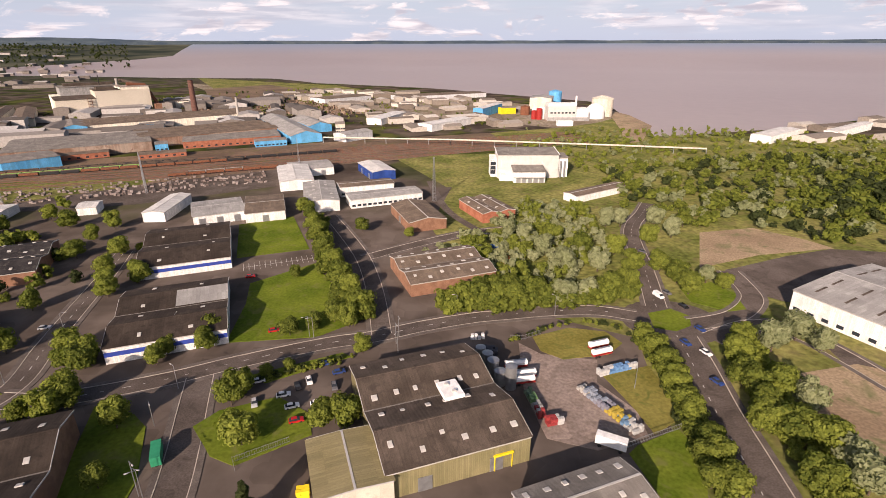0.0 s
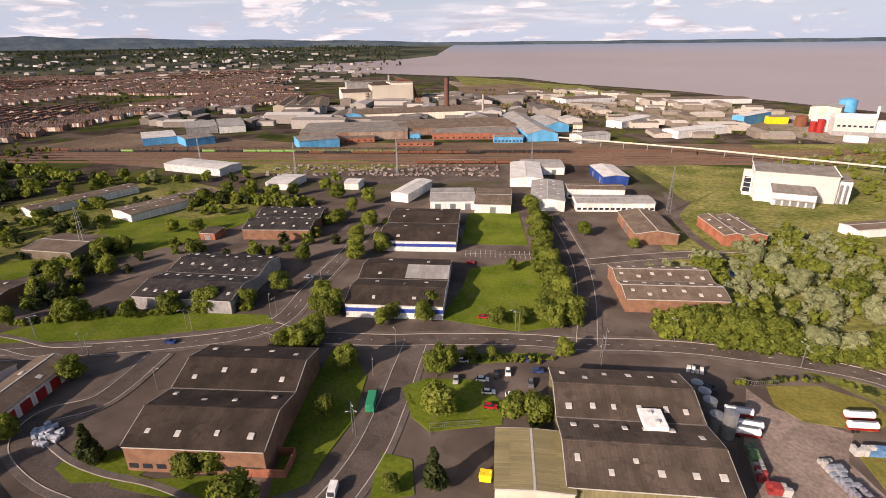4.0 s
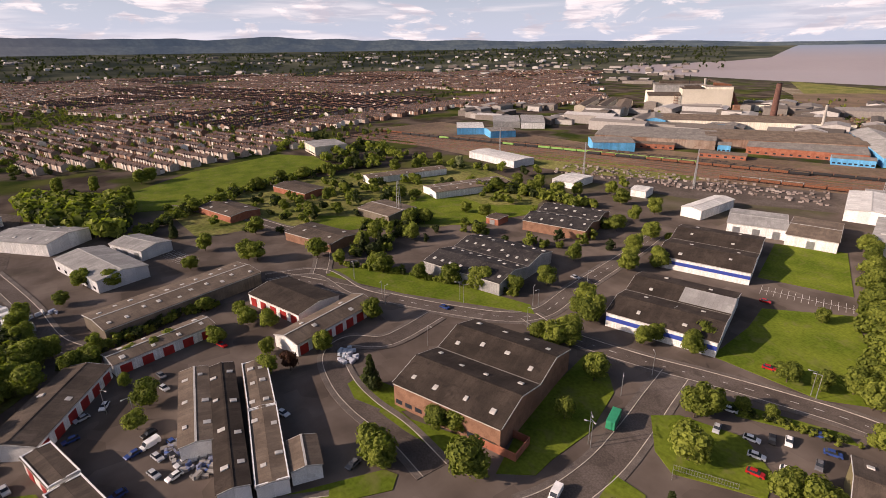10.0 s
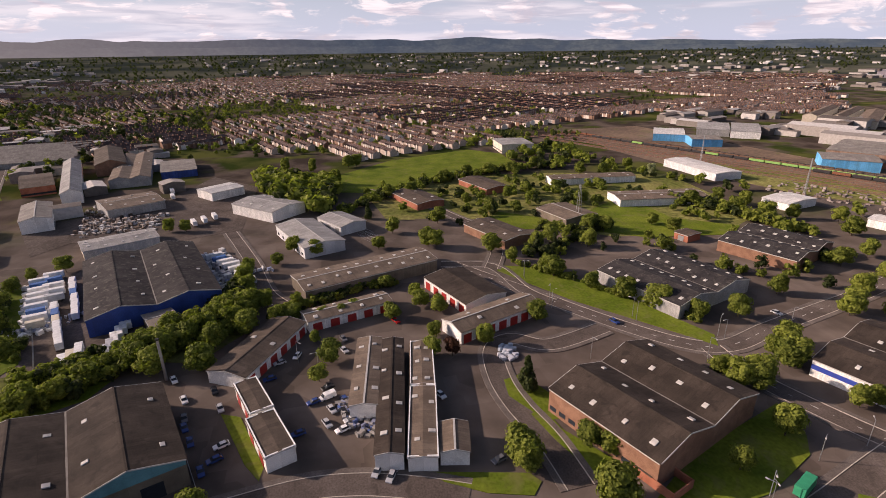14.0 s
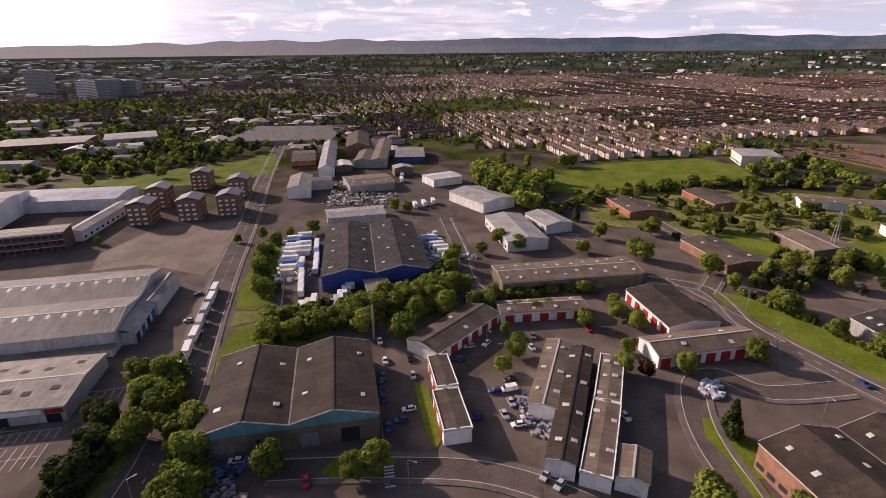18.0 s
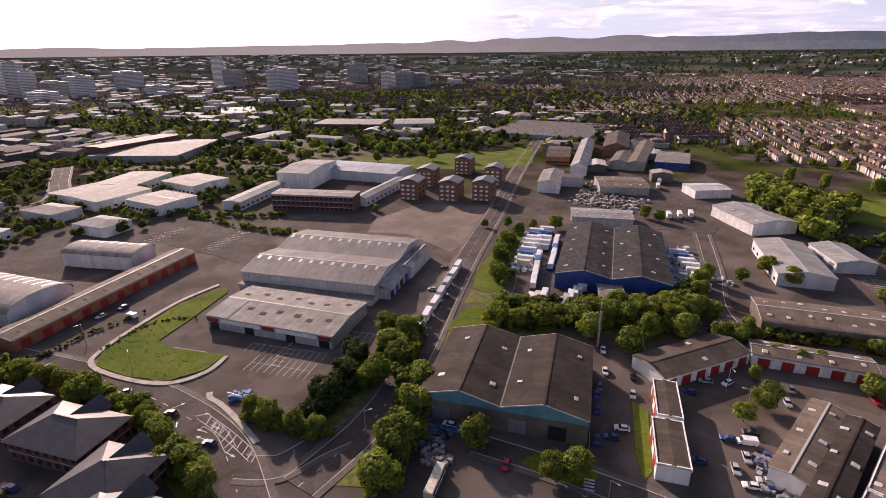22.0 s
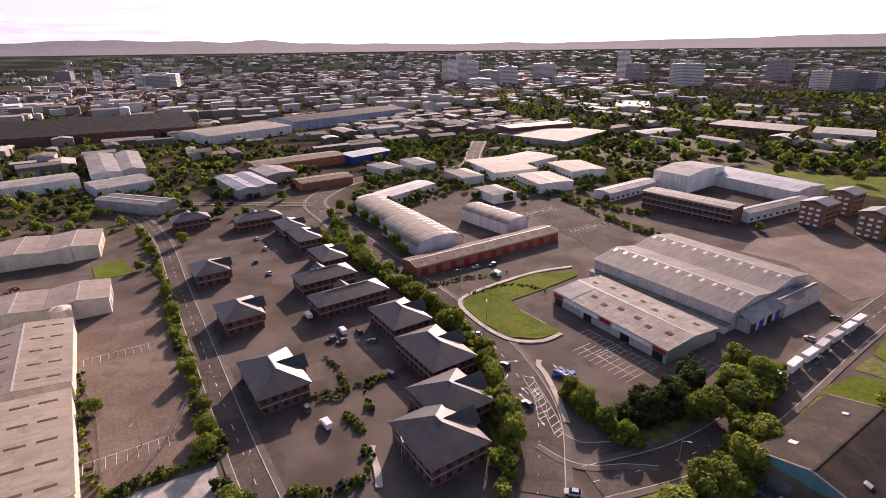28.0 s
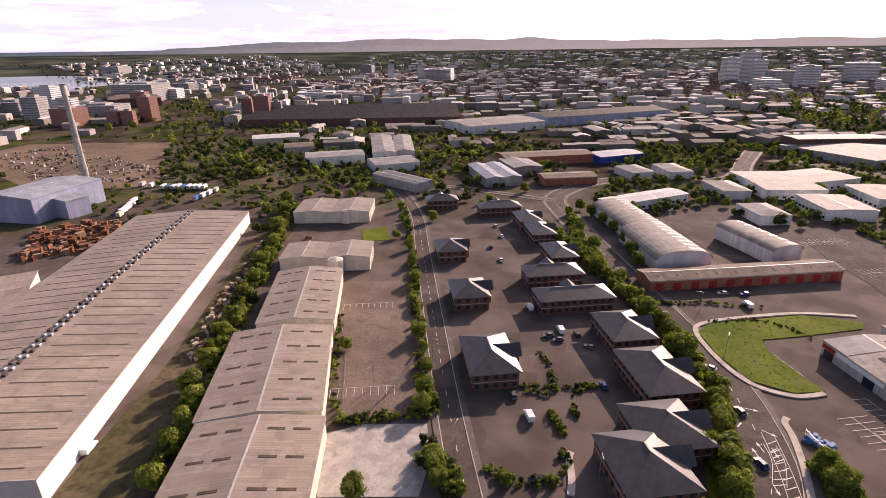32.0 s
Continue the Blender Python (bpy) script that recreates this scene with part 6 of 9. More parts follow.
shed(207.3, -514.7, 105.0, 22.7, -66.4, 8, 2, 1, R_PALE, W_PALE, "pale grey industrial shed with a pale grey metal roof", lights=4)  # ind1
shed(187.5, -523.0, 98.8, 19.5, -69.1, 8, 2, 1, R_PALE, W_PALE, "pale grey industrial shed with a pale grey metal roof", lights=4)  # ind2
shed(231.6, -451.5, 54.2, 29.9, 29.7, 8, 1, 1, R_PALE, W_WHITE, "white industrial shed with a pale grey metal roof", lights=0)  # ind3
shed(167.3, -438.2, 40.1, 33.5, 35.2, 7, 1, 2, R_PALE, W_PALE, "pale grey warehouse with 2 pale grey metal roof bays", lights=0)  # ind4
shed(137.2, -377.7, 52.4, 17.2, -29.5, 7, 1, 2, R_PALE, W_GREY, "grey warehouse with 2 pale grey metal roof bays", lights=0)  # ind5
shed(71.6, -416.4, 55.3, 28.9, -62.3, 7, 1.4, 2, R_BLUEGREY, W_GREY, "grey warehouse with 2 blue-grey roof bays", lights=10)  # ind6
shed(54.7, -451.8, 40.3, 25.4, -61.3, 7, 1.4, 1, R_PALE, W_GREY, "grey industrial shed with a pale grey metal roof", lights=4)  # ind7
shed(37.0, -492.7, 84.5, 27.2, 25.3, 8, 1.4, 1, R_TAN, W_REDBRICK, "red brick industrial shed with a weathered tan roof", lights=0)  # ind8
shed(12.6, -416.4, 42.2, 19.2, 21.9, 6, 1.2, 1, R_TAN, W_REDBRICK, "red brick industrial shed with a weathered tan roof", lights=0)  # ind9
shed(-25.5, -513.2, 47.5, 25.7, 36.0, 7, 1.2, 1, R_BLUEGREY, W_BLUE, "blue industrial shed with a blue-grey roof", lights=0)  # ind10
shed(353.3, -545.0, 52.4, 33.0, 32.6, 7, 1, 1, R_WHITE, W_CREAM, "cream industrial shed with a white roof", lights=0)  # ind11
shed(294.8, -495.0, 29.7, 30.0, 31.8, 7, 1, 1, R_TAN, W_GREY, "grey industrial shed with a weathered tan roof", lights=0)  # ind12
shed(121.6, -703.4, 112.5, 73.6, 39.1, 10, 1.5, 1, R_GREY, W_PALE, "pale grey industrial shed with a grey metal roof", lights=0)  # ind13
shed(350.0, -775.0, 310.0, 170.0, 16.3, 10, 5, 4, R_BLACK, W_DARKBRICK, "long dark railway shed with 4 black roof bays", lights=0)  # ind14
shed(-12.6, -817.1, 210.2, 63.3, 36.7, 12, 3, 1, R_BLACK, W_BLUEGREY, "blue-grey clad hall with a long black roof", lights=0)  # ind15
shed(-252.4, -585.1, 88.8, 99.6, -53.3, 7, 3, 1, R_GREY, W_GREY, "grey industrial shed with a grey metal roof", lights=0, hip=1)  # park1
shed(-136.5, -426.4, 40.8, 58.3, 11.3, 7, 0.8, 1, R_GREY, W_WHITE, "white industrial shed with a grey roof", windows=8)  # park2
shed(-169.5, -449.7, 46.7, 35.9, 31.0, 7, 0.8, 1, R_GREY, W_PALE, "pale grey industrial shed with a grey metal roof", windows=8)  # park3
shed(-197.2, -404.4, 39.1, 32.1, -82.5, 7, 0.8, 1, R_GREY, W_WHITE, "white industrial shed with a grey metal roof", windows=8)  # park4
shed(-154.7, -369.9, 35.2, 29.3, -80.8, 7, 0.5, 1, R_GREY, W_WHITE, "white industrial shed with a grey metal roof", windows=8)  # park5
shed(-108.2, -346.8, 26.4, 18.7, -73.7, 6, 2, 1, R_PALE, W_WHITE, "white industrial shed with a pale grey metal roof", hip=1)  # park6
shed(-99.6, -405.1, 30.7, 19.6, -74.5, 6, 2, 1, R_GREY, W_PALE, "pale grey industrial shed with a grey roof", hip=1)  # park7
shed(-70.2, -461.6, 32.4, 19.6, -70.6, 6, 2, 1, R_PALE, W_PALE, "pale grey industrial shed with a pale grey metal roof", hip=1)  # park8
shed(-39.8, -450.5, 27.8, 20.0, -61.7, 6, 2, 1, R_PALE, W_PALE, "pale grey industrial shed with a pale grey metal roof", hip=1)  # park9
shed(-626.1, -311.7, 125.3, 119.8, -79.6, 5, 2.2, 8, R_GREY, W_GREY, "grey warehouse with 8 grey roof bays", lights=0)  # glasshouse
shed(352.0, -258.9, 56.0, 40.9, -85.0, 16, 2, 1, R_BLUEGREY, W_BLUEGREY, "blue-grey industrial shed with a blue-grey roof", lights=0)  # silohall
shed(331.6, -255.3, 15.4, 28.1, 82.7, 12, 1, 1, R_BLUEGREY, W_BLUEGREY, "blue-grey industrial shed with a blue-grey roof", lights=0)  # silohall2
shed(234.8, -139.6, 25.3, 44.2, 44.9, 6, 1, 1, R_CREAM, W_CREAM, "cream industrial shed with a cream ribbed roof", lights=0)  # whiteend
shed(367.5, 579.8, 79.8, 20.5, 39.1, 8, 1, 1, R_WHITE, W_WHITE, "white industrial shed with a white roof", lights=0)  # farp1
shed(473.8, 614.7, 113.0, 12.6, 36.4, 8, 1, 1, R_WHITE, W_WHITE, "white industrial shed with a white roof", lights=0)  # farp2
shed(-76.0, 727.3, 77.1, 21.6, 69.1, 8, 1, 1, R_WHITE, W_WHITE, "white industrial shed with a white roof", lights=0)  # coast1
shed(3.6, 672.1, 80.5, 22.8, 50.9, 8, 1, 1, R_WHITE, W_WHITE, "white industrial shed with a white roof", lights=0)  # coast2
shed(68.2, 800.9, 77.5, 14.9, 62.9, 12, 1, 1, R_WHITE, W_SKY, "light blue industrial shed with a white roof", lights=0)  # coast3
shed(-6.4, 1041.1, 182.5, 45.3, 25.7, 8, 1, 1, R_TAN, W_PALE, "pale grey industrial shed with a weathered tan roof", lights=0)  # coast6
shed(-186.9, 992.4, 100.6, 48.7, 44.2, 8, 1, 1, R_TAN, W_PALE, "pale grey industrial shed with a weathered tan roof", lights=0)  # coast7
shed(-241.7, -613.6, 92.5, 27.5, 14.8, 13, 0.4, 1, R_GREY, W_DARKBRICK, "dark brick industrial shed with a grey roof", lights=0)  # dkA
shed(-554.9, -484.8, 54.9, 56.7, -49.8, 10, 1, 1, R_PALE, W_GREY, "grey industrial shed with a pale grey metal roof", lights=0)  # dkB
shed(-514.0, -855.4, 55.1, 104.4, -30.9, 8, 1, 1, R_WHITE, W_PALE, "pale grey industrial shed with a white roof", lights=0)  # dkC
shed(-368.9, -557.2, 58.6, 25.5, 15.4, 8, 1, 1, R_PALE, W_GREY, "grey industrial shed with a pale grey metal roof", lights=0)  # dkD
shed(-503.2, -553.7, 92.3, 59.2, -59.6, 10, 0.5, 1, R_GREY, W_DARKBRICK, "dark brick industrial shed with a grey roof", lights=0)  # dkE
# ---- the steel mill, the white plant by the shore, the tall white hall ----
def cuboid(name, e, mat, x0, y0, z0, x1, y1, z1, label="", r=0.0):
    bm = bevelled_box(x0, y0, z0, x1, y1, z1, r) if r else one_box(x0, y0, z0, x1, y1, z1)
    return part(name, bm, mat, e, label)


def lean_roof(name, e, mat, x0, y0, z0, x1, y1, z1, t=0.4, label=""):
    """A sheet that rises from its front edge at y0 to its back edge at y1."""
    bm = bmesh.new()
    slab(bm, (x0, y0, z0), (x1, y0, z0), (x1, y1, z1), (x0, y1, z1), t)
    return part(name, bm, mat, e, label)


def wedge(name, e, mat, x0, y0, x1, y1, zf, zb, label=""):
    """A block whose top slopes from zf at its front to zb at its back."""
    bm = bmesh.new()
    prism(bm, [(y0, -0.3), (y1, -0.3), (y1, zb), (y0, zf)], x0, x1)
    return part(name, bm, mat, e, label)


def leaning_tube(name, e, mat, a, b, r, n=10, label=""):
    a, b = Vector(a), Vector(b)
    d = (b - a).normalized()
    s = d.cross(Vector((0, 0, 1))).normalized() if abs(d.z) < 0.99 else Vector((1, 0, 0))
    t = d.cross(s)
    bm = bmesh.new()
    rings = [[bm.verts.new(c + (s * math.cos(q * 2 * math.pi / n) + t * math.sin(q * 2 * math.pi / n)) * r) for q in range(n)] for c in (a, b)]
    for q in range(n):
        bm.faces.new((rings[0][q], rings[0][(q + 1) % n], rings[1][(q + 1) % n], rings[1][q]))
    bm.faces.new(rings[0][::-1])
    bm.faces.new(rings[1])
    bmesh.ops.recalc_face_normals(bm, faces=bm.faces)
    return part(name, bm, mat, e, label)


def steel_mill(x, y, ang):
    e = tagged(empty("steel_mill", x, y, ang), "tall cream clad melting shop with brown roofs and ducts", "steel mill", "works")
    FOOTPRINTS.append((x + 35, y + 70, 95, 70, radians(ang)))
    wedge("wing_wall", e, W_MILL, 0, 0, 51.8, 34, 22, 25)
    lean_roof("wing_roof", e, R_BROWN, -0.8, -0.8, 22.1, 51.8, 34, 25.2, 0.6)
    cuboid("hall_wall", e, W_MILL, 52, 0, -0.3, 127, 44, 33)
    cuboid("hall_crown", e, W_MILL, 86, 0.4, 33, 126.6, 43.6, 36.5)
    cuboid("roof", e, R_BROWN, 51.4, -0.5, 33, 86, 44.4, 34)
    cuboid("roof", e, R_CREAM, 85.6, -0.2, 36.5, 127.3, 44.2, 37.2)
    cuboid("roof_house", e, R_BROWN, 56, 10, 34, 80, 26, 37.5)
    cuboid("plinth", e, W_STEEL, -0.3, -0.3, 0, 127.3, -0.02, 4.5)
    for k in range(5):
        cuboid("stair_frame", e, M_RUST, 40, -3, 2 + k * 4.2, 46, -0.2, 2.5 + k * 4.2)
    for px in (40.2, 45.6):
        cuboid("stair_post", e, M_RUST, px, -3, 0, px + 0.5, -2.5, 24)
    cuboid("rear_wall", e, W_GREY, 14, 60, -0.3, 96, 104, 36)
    cuboid("rear_roof", e, R_GREY, 13, 59, 36, 97, 105, 37)
    cuboid("rear_lantern", e, R_BROWN, 22, 74, 37, 90, 90, 41)
    cuboid("rear_annex", e, W_MILL, 2, 52, -0.3, 14, 100, 24)
    leaning_tube("fume_duct", e, M_RUST, (126, 24, 37), (140, 4, 0.5), 2.6)
    leaning_tube("fume_duct", e, M_RUST, (100, 22, 40), (127, 24, 37), 2.6)
    leaning_tube("fume_duct", e, R_BROWN, (98, 60, 44), (126, 24, 37), 2.2)
    leaning_tube("steam_stack", e, M_CONC, (92, 52, 30), (92, 52, 47), 2.0)
    leaning_tube("flue", e, M_DARK, (70, 70, 36), (70, 70, 52), 0.7)
    cuboid("switch_house", e, W_BRICK, 130, -8, -0.2, 152, 6, 9)
    return e


steel_mill(-565, 783, 40.2)


def shore_plant(x, y):
    e = tagged(empty("chemical_plant", x, y), "white process hall with coloured silos by the shore", "chemical plant", "works")
    FOOTPRINTS.append((x + 30, y + 20, 60, 50, 0.0))
    cuboid("hall", e, W_WHITE, 0, 0, -0.3, 38, 26, 20, r=0.4)
    cuboid("hall", e, W_WHITE, 38, 4, -0.3, 56, 24, 16, r=0.4)
    bm = bmesh.new()
    prism(bm, [(14 + 14 * math.cos(math.pi * k / 10), 18.8 + 4.5 * math.sin(math.pi * k / 10)) for k in range(11)], -0.3, 30)
    part("curved_roof", bm, W_WHITE, e)
    cuboid("roof_house", e, M_WHITE, 32, 8, 19.9, 40, 20, 23, r=0.2)
    cuboid("plinth", e, W_GREY, -0.3, -0.3, 0, 56.3, -0.02, 5)
    for k in range(7):
        cuboid("window", e, M_GLASS, 3 + k * 5, -0.1, 10, 6 + k * 5, 0.1, 12)
    cuboid("gatehouse", e, M_WHITE, 4, -45, -0.2, 24, -35, 6, r=0.2)
    leaning_tube("stack", e, M_WHITE, (42, 22, 10), (42, 22, 31), 1.3)
    for k, (px, py, r, h, mt) in enumerate(((-9, 18, 4, 15, M_RED), (-4, 26, 4, 16, M_WHITE), (2, 34, 4, 15, SILO_GREEN), (-12, 34, 4.5, 13, M_WHITE), (-16, 20, 3.5, 12, M_RED))):
        bm = bmesh.new()
        cylinder(bm, px, py, -0.2, h, r, r, 14)
        part("silo", bm, mt, e)
    bm = bmesh.new()
    prof = [(12.5, 0.0), (12.5, 10.0), (11.4, 14.0), (9.0, 17.2), (5.5, 19.4), (0.3, 20.4)]
    for (r0, z0), (r1, z1) in zip(prof, prof[1:]):
        cylinder(bm, 72, 30, z0, z1, r0, r1, 20)
    part("dome_tank", bm, M_WHITE, e)
    return e


SILO_GREEN = plain("silo_green", (0.05, 0.30, 0.12), 0.5)
shore_plant(143, 722)
tank(231, 776, 15, 25, W_CREAM, "large cream storage tank by the shore")
tank(193, 925, 11, 22, W_SKY, "light blue storage tank by the shore")
tank(122, 790, 7, 12, M_RUST, "rust red storage tank by the shore")
shed(160, 868, 46, 34, 75, 18, 2, 1, R_PALE, W_CREAM, "tall cream store hall with a pale roof by the shore", lights=0)
shed(97, 805, 24, 12, 20, 9, 1, 1, R_GREY, M_YELLOW, "small yellow clad works unit by the shore", lights=0)


def tall_white_hall(x, y):
    e = tagged(empty("tall_white_hall", x, y), "tall white hall with a grey roof and low front wing", "hall", "industrial buildings")
    FOOTPRINTS.append((x + 26, y + 12, 36, 26, 0.0))
    wedge("main_wall", e, W_WHITE, 0, 0, 48, 24, 18, 19.6)
    lean_roof("main_roof", e, R_GREY, -0.4, -0.4, 18.0, 48.4, 24.4, 19.7, 0.35)
    for px in (-0.5, 48.1):
        lean_roof("verge", e, M_WHITE, px, -0.5, 18.05, px + 0.4, 24.5, 19.75, 0.75)
    wedge("side_bay", e, W_WHITE, 48.02, 3, 56, 22, 14.5, 15.5)
    cuboid("side_roof", e, R_GREY, 48.1, 2.8, 15.3, 56.2, 22.2, 15.8)
    wedge("stair_bay", e, W_WHITE, -5, 4, -0.02, 20, 14, 15)
    cuboid("stair_glazing", e, M_GLASS, -5.1, 3.9, 2, -1, 4.1, 13)
    for k in range(4):
        cuboid("glazing_bar", e, M_WHITE, -5.1, 3.8, 2 + k * 3.4, -1, 3.95, 2.3 + k * 3.4)
    wedge("front_wing", e, W_WHITE, 11, -16, 35, -0.02, 8.4, 10.2)
    lean_roof("front_roof", e, R_GREY, 10.4, -16.6, 8.3, 35.6, 0, 10.3, 0.3)
    for k in range(5):
        cuboid("loading_door", e, M_METAL, 13 + k * 4.4, -16.12, 0, 16.4 + k * 4.4, -16.0, 3.6)
    cuboid("canopy", e, M_TRIM, 11, -18, 4.2, 35, -16.02, 4.5)
    wedge("low_wing", e, W_WHITE, 1, -10, 10.98, -0.02, 5, 6)
    for px in (50, 53):
        leaning_tube("duct", e, M_METAL, (px, 1, 0), (px, 1, 13), 0.7)
    for k in range(6):
        cuboid("seam", e, W_PALE, 3 + k * 8, -0.08, 9, 3.3 + k * 8, -0.01, 18)
    return e


tall_white_hall(43, 404)


def pipe_bridge(pts, z):
    e = tagged(empty("pipe_bridge", *pts[0]), "long cream pipeline on steel posts across the rail land", "pipeline", "works")
    x0, y0 = pts[0]
    for (ax, ay), (bx, by) in zip(pts, pts[1:]):
        leaning_tube("pipe", e, W_CREAM, (ax - x0, ay - y0, z), (bx - x0, by - y0, z), 0.8, 8)
        n = int(math.hypot(bx - ax, by - ay) / 22)
        for k in range(n + 1):
            q = k / max(1, n)
            cuboid("post", e, M_METAL, ax + (bx - ax) * q - x0 - 0.3, ay + (by - ay) * q - y0 - 0.3, 0, ax + (bx - ax) * q - x0 + 0.3, ay + (by - ay) * q - y0 + 0.3, z - 0.6)


pipe_bridge([(-128, 560), (8, 545), (165, 512), (250, 492)], 6)


def teal_gable(x, y, L, W, ang, eave, rise):
    """Teal cladding over the two gables at one end, dark openings below."""
    e = tagged(empty("gable_cladding", x, y, ang), "teal sheet cladding on the gables of a warehouse", "cladding")
    bm = bmesh.new()
    prism(bm, [(-W / 2, 6.5), (W / 2, 6.5), (W / 2, eave), (W / 4, eave + rise), (0, eave), (-W / 4, eave + rise), (-W / 2, eave)], L / 2 + 0.02, L / 2 + 0.14)
    part("fascia", bm, W_TEAL, e)
    for k in range(4):
        cuboid("roller_door", e, M_GLASS if k % 2 else M_METAL, L / 2 + 0.02, -W / 2 + 4 + k * 11, 0, L / 2 + 0.16, -W / 2 + 9 + k * 11, 4.4)


teal_gable(-120.7, -68.5, 38.2, 47.5, 21.7, 8, 3.1)


def silver_halls_detail():
    """Lean-to, canopy, old panels and signs round the silver halls."""
    e = tagged(empty("loading_lean_to", -153.6, -187.3, -67.1), "low white lean-to with a loading canopy beside a silver hall", "lean-to")
    cuboid("wall", e, W_ALU, -37.5, -12, -0.2, -32.4, 26, 5)
    bm = bmesh.new()
    slab(bm, (-38.5, -13, 4.8), (-38.5, 27, 4.8), (-32.5, 27, 7.0), (-32.5, -13, 7.0), 0.2)
    part("roof", bm, R_PALE, e)
    cuboid("strip_wall", e, W_ALU, -32, 30.2, -0.2, 32, 33.6, 3.2)
    cuboid("strip_roof", e, R_GREY, -32.4, 30.15, 3.2, 32.4, 34, 3.5)
    for k in range(6):
        cuboid("dock_door", e, M_DARK if k % 2 else M_BLUE, -37.62, -9 + k * 6.2, 0, -37.45, -5.4 + k * 6.2, 4)
    f = tagged(empty("shop_front", -106.6, -162.4, -70), "white shop front with red fascia boards and grey doors", "shop front")
    for a, b, mt in ((-27, -22, M_RED), (-21, -4, M_WHITE), (-3, 2, M_RED), (3, 21, M_WHITE), (22, 27, M_RED)):
        cuboid("fascia_board", f, mt, a, 14.18, 3.2, b, 14.42, 4.9)
    for a in (-24, -10, 8, 24):
        cuboid("entrance", f, M_GLASS, a - 2, 14.18, 0, a + 2, 14.32, 2.9)
    rng = random.Random(77)
    g = tagged(empty("roof_patches", -106.6, -162.4, -70, 0), "dark rusted translucent sheets let into a stained roof", "roof panels")
    for sy in (-1, 1):
        for k in range(7):
            yy = sy * rng.uniform(4.5, 10)
            zz = 5.2 + 1.3 * (1 - abs(yy) / 14.1) + 0.24
            bm = bevelled_box(-1.2, -1.0, 0, 1.2, 1.0, 0.06, 0.02)
            part("panel", bm, R_BROWN, g).matrix_basis = pose(-22 + k * 7.2 + rng.uniform(-1, 1), yy, zz, -sy * 5.3, 0, 0)
    bm = bmesh.new()
    slab(bm, (17.5, 0.4, 6.70), (27.6, 0.4, 6.70), (27.6, 14.3, 5.42), (17.5, 14.3, 5.42), 0.08)
    part("new_sheet", bm, R_PALE, g)


silver_halls_detail()
# ---- barrel-roofed halls ----
barrel_hall(-27.4, -313.7, 50.3, 23.0, 112.0, 6)
barrel_hall(-41.8, -269.6, 43.6, 26.9, 109.9, 6)
barrel_hall(-89.6, -287.7, 39.9, 16.6, 117.1, 7)
# ---- business park offices ----
office(63.0, -241.1, 14, 17, -68)
office(42.8, -193.8, 14, 18, -68)
office(25.4, -146.2, 15, 23, -68)
office(-26.4, -123.6, 17, 18, -68)
office(-20.1, -108.4, 17, 20, -68)
office(-26.8, -149.9, 16, 24, -68)
office(-18.2, -176.4, 15, 20, -68)
office(0.2, -199.3, 12, 30, 22)
office(10.3, -221.3, 12, 25, 22)
office(9.0, -247.6, 12, 20, -68)
office(21.3, -278.5, 12, 20, -68)
office(30.8, -299.6, 12, 20, -68)
office(50.9, -319.4, 12, 26, 22)
office(90.9, -326.6, 12, 20, 22)
# ---- towers and tall flats ----
tower(-366, -1675, 69, 39)
tower(-417, -1700, 84, 44)
tower(-412, -1573, 66, 31)
tower(-452, -1541, 41, 50)
tower(-485, -1459, 54, 45)
tower(-691, -1707, 54, 65)
tower(-895, -1569, 91, 28)
tower(-897, -1495, 54, 44)
tower(-899, -1256, 60, 68)
tower(-1243, -1328, 64, 49)
tower(-1148, -1099, 44, 37)
tower(-1166, -1049, 46, 49)
tower(-1220, -1031, 40, 43)
tower(-198, -1901, 29, 60)
tower(476, -1701, 43, 85)
tower(-382, -1382, 28, 45)
tower(-635, -1409, 27, 48)
tower(664, -685, 37, 22)
tower(662, -643, 20, 17)
tower(685, -641, 19, 20)
tower(501, -746, 35, 24)
tower(535, -757, 30, 19)
tower(490, -769, 24, 15)
tower(1044, -833, 40, 36)
tower(857, -657, 37, 29)
tower(747, -620, 25, 41)
tower(695, -1841, 50, 25)
tower(471, -1629, 42, 74)
tower(562, -1775, 51, 27)
tower(-1174, -4653, 62, 130)
tower(865, -878, 28, 28)
tower(962, -987, 37, 101)
tower(1006, -695, 22, 51)
tower(985, -724, 23, 64)
tower(905, -747, 25, 37)
tower(801, -727, 19, 68)
tower(954, -1050, 22, 59)
tower(1113, -1296, 19, 54)
tower(2986, -2733, 69, 42)
tower(2468, -2550, 47, 37)
tower(2060, -1988, 45, 120)
tower(931, -2185, 41, 50)
tower(570, -1054, 18, 75)
brick_flats(-278.1, -246.3)
brick_flats(-314.9, -262.1)
brick_flats(-291.9, -221.4)
brick_flats(-366.9, -263.6)
brick_flats(-306.0, -202.2)
brick_flats(-350.1, -221.3)
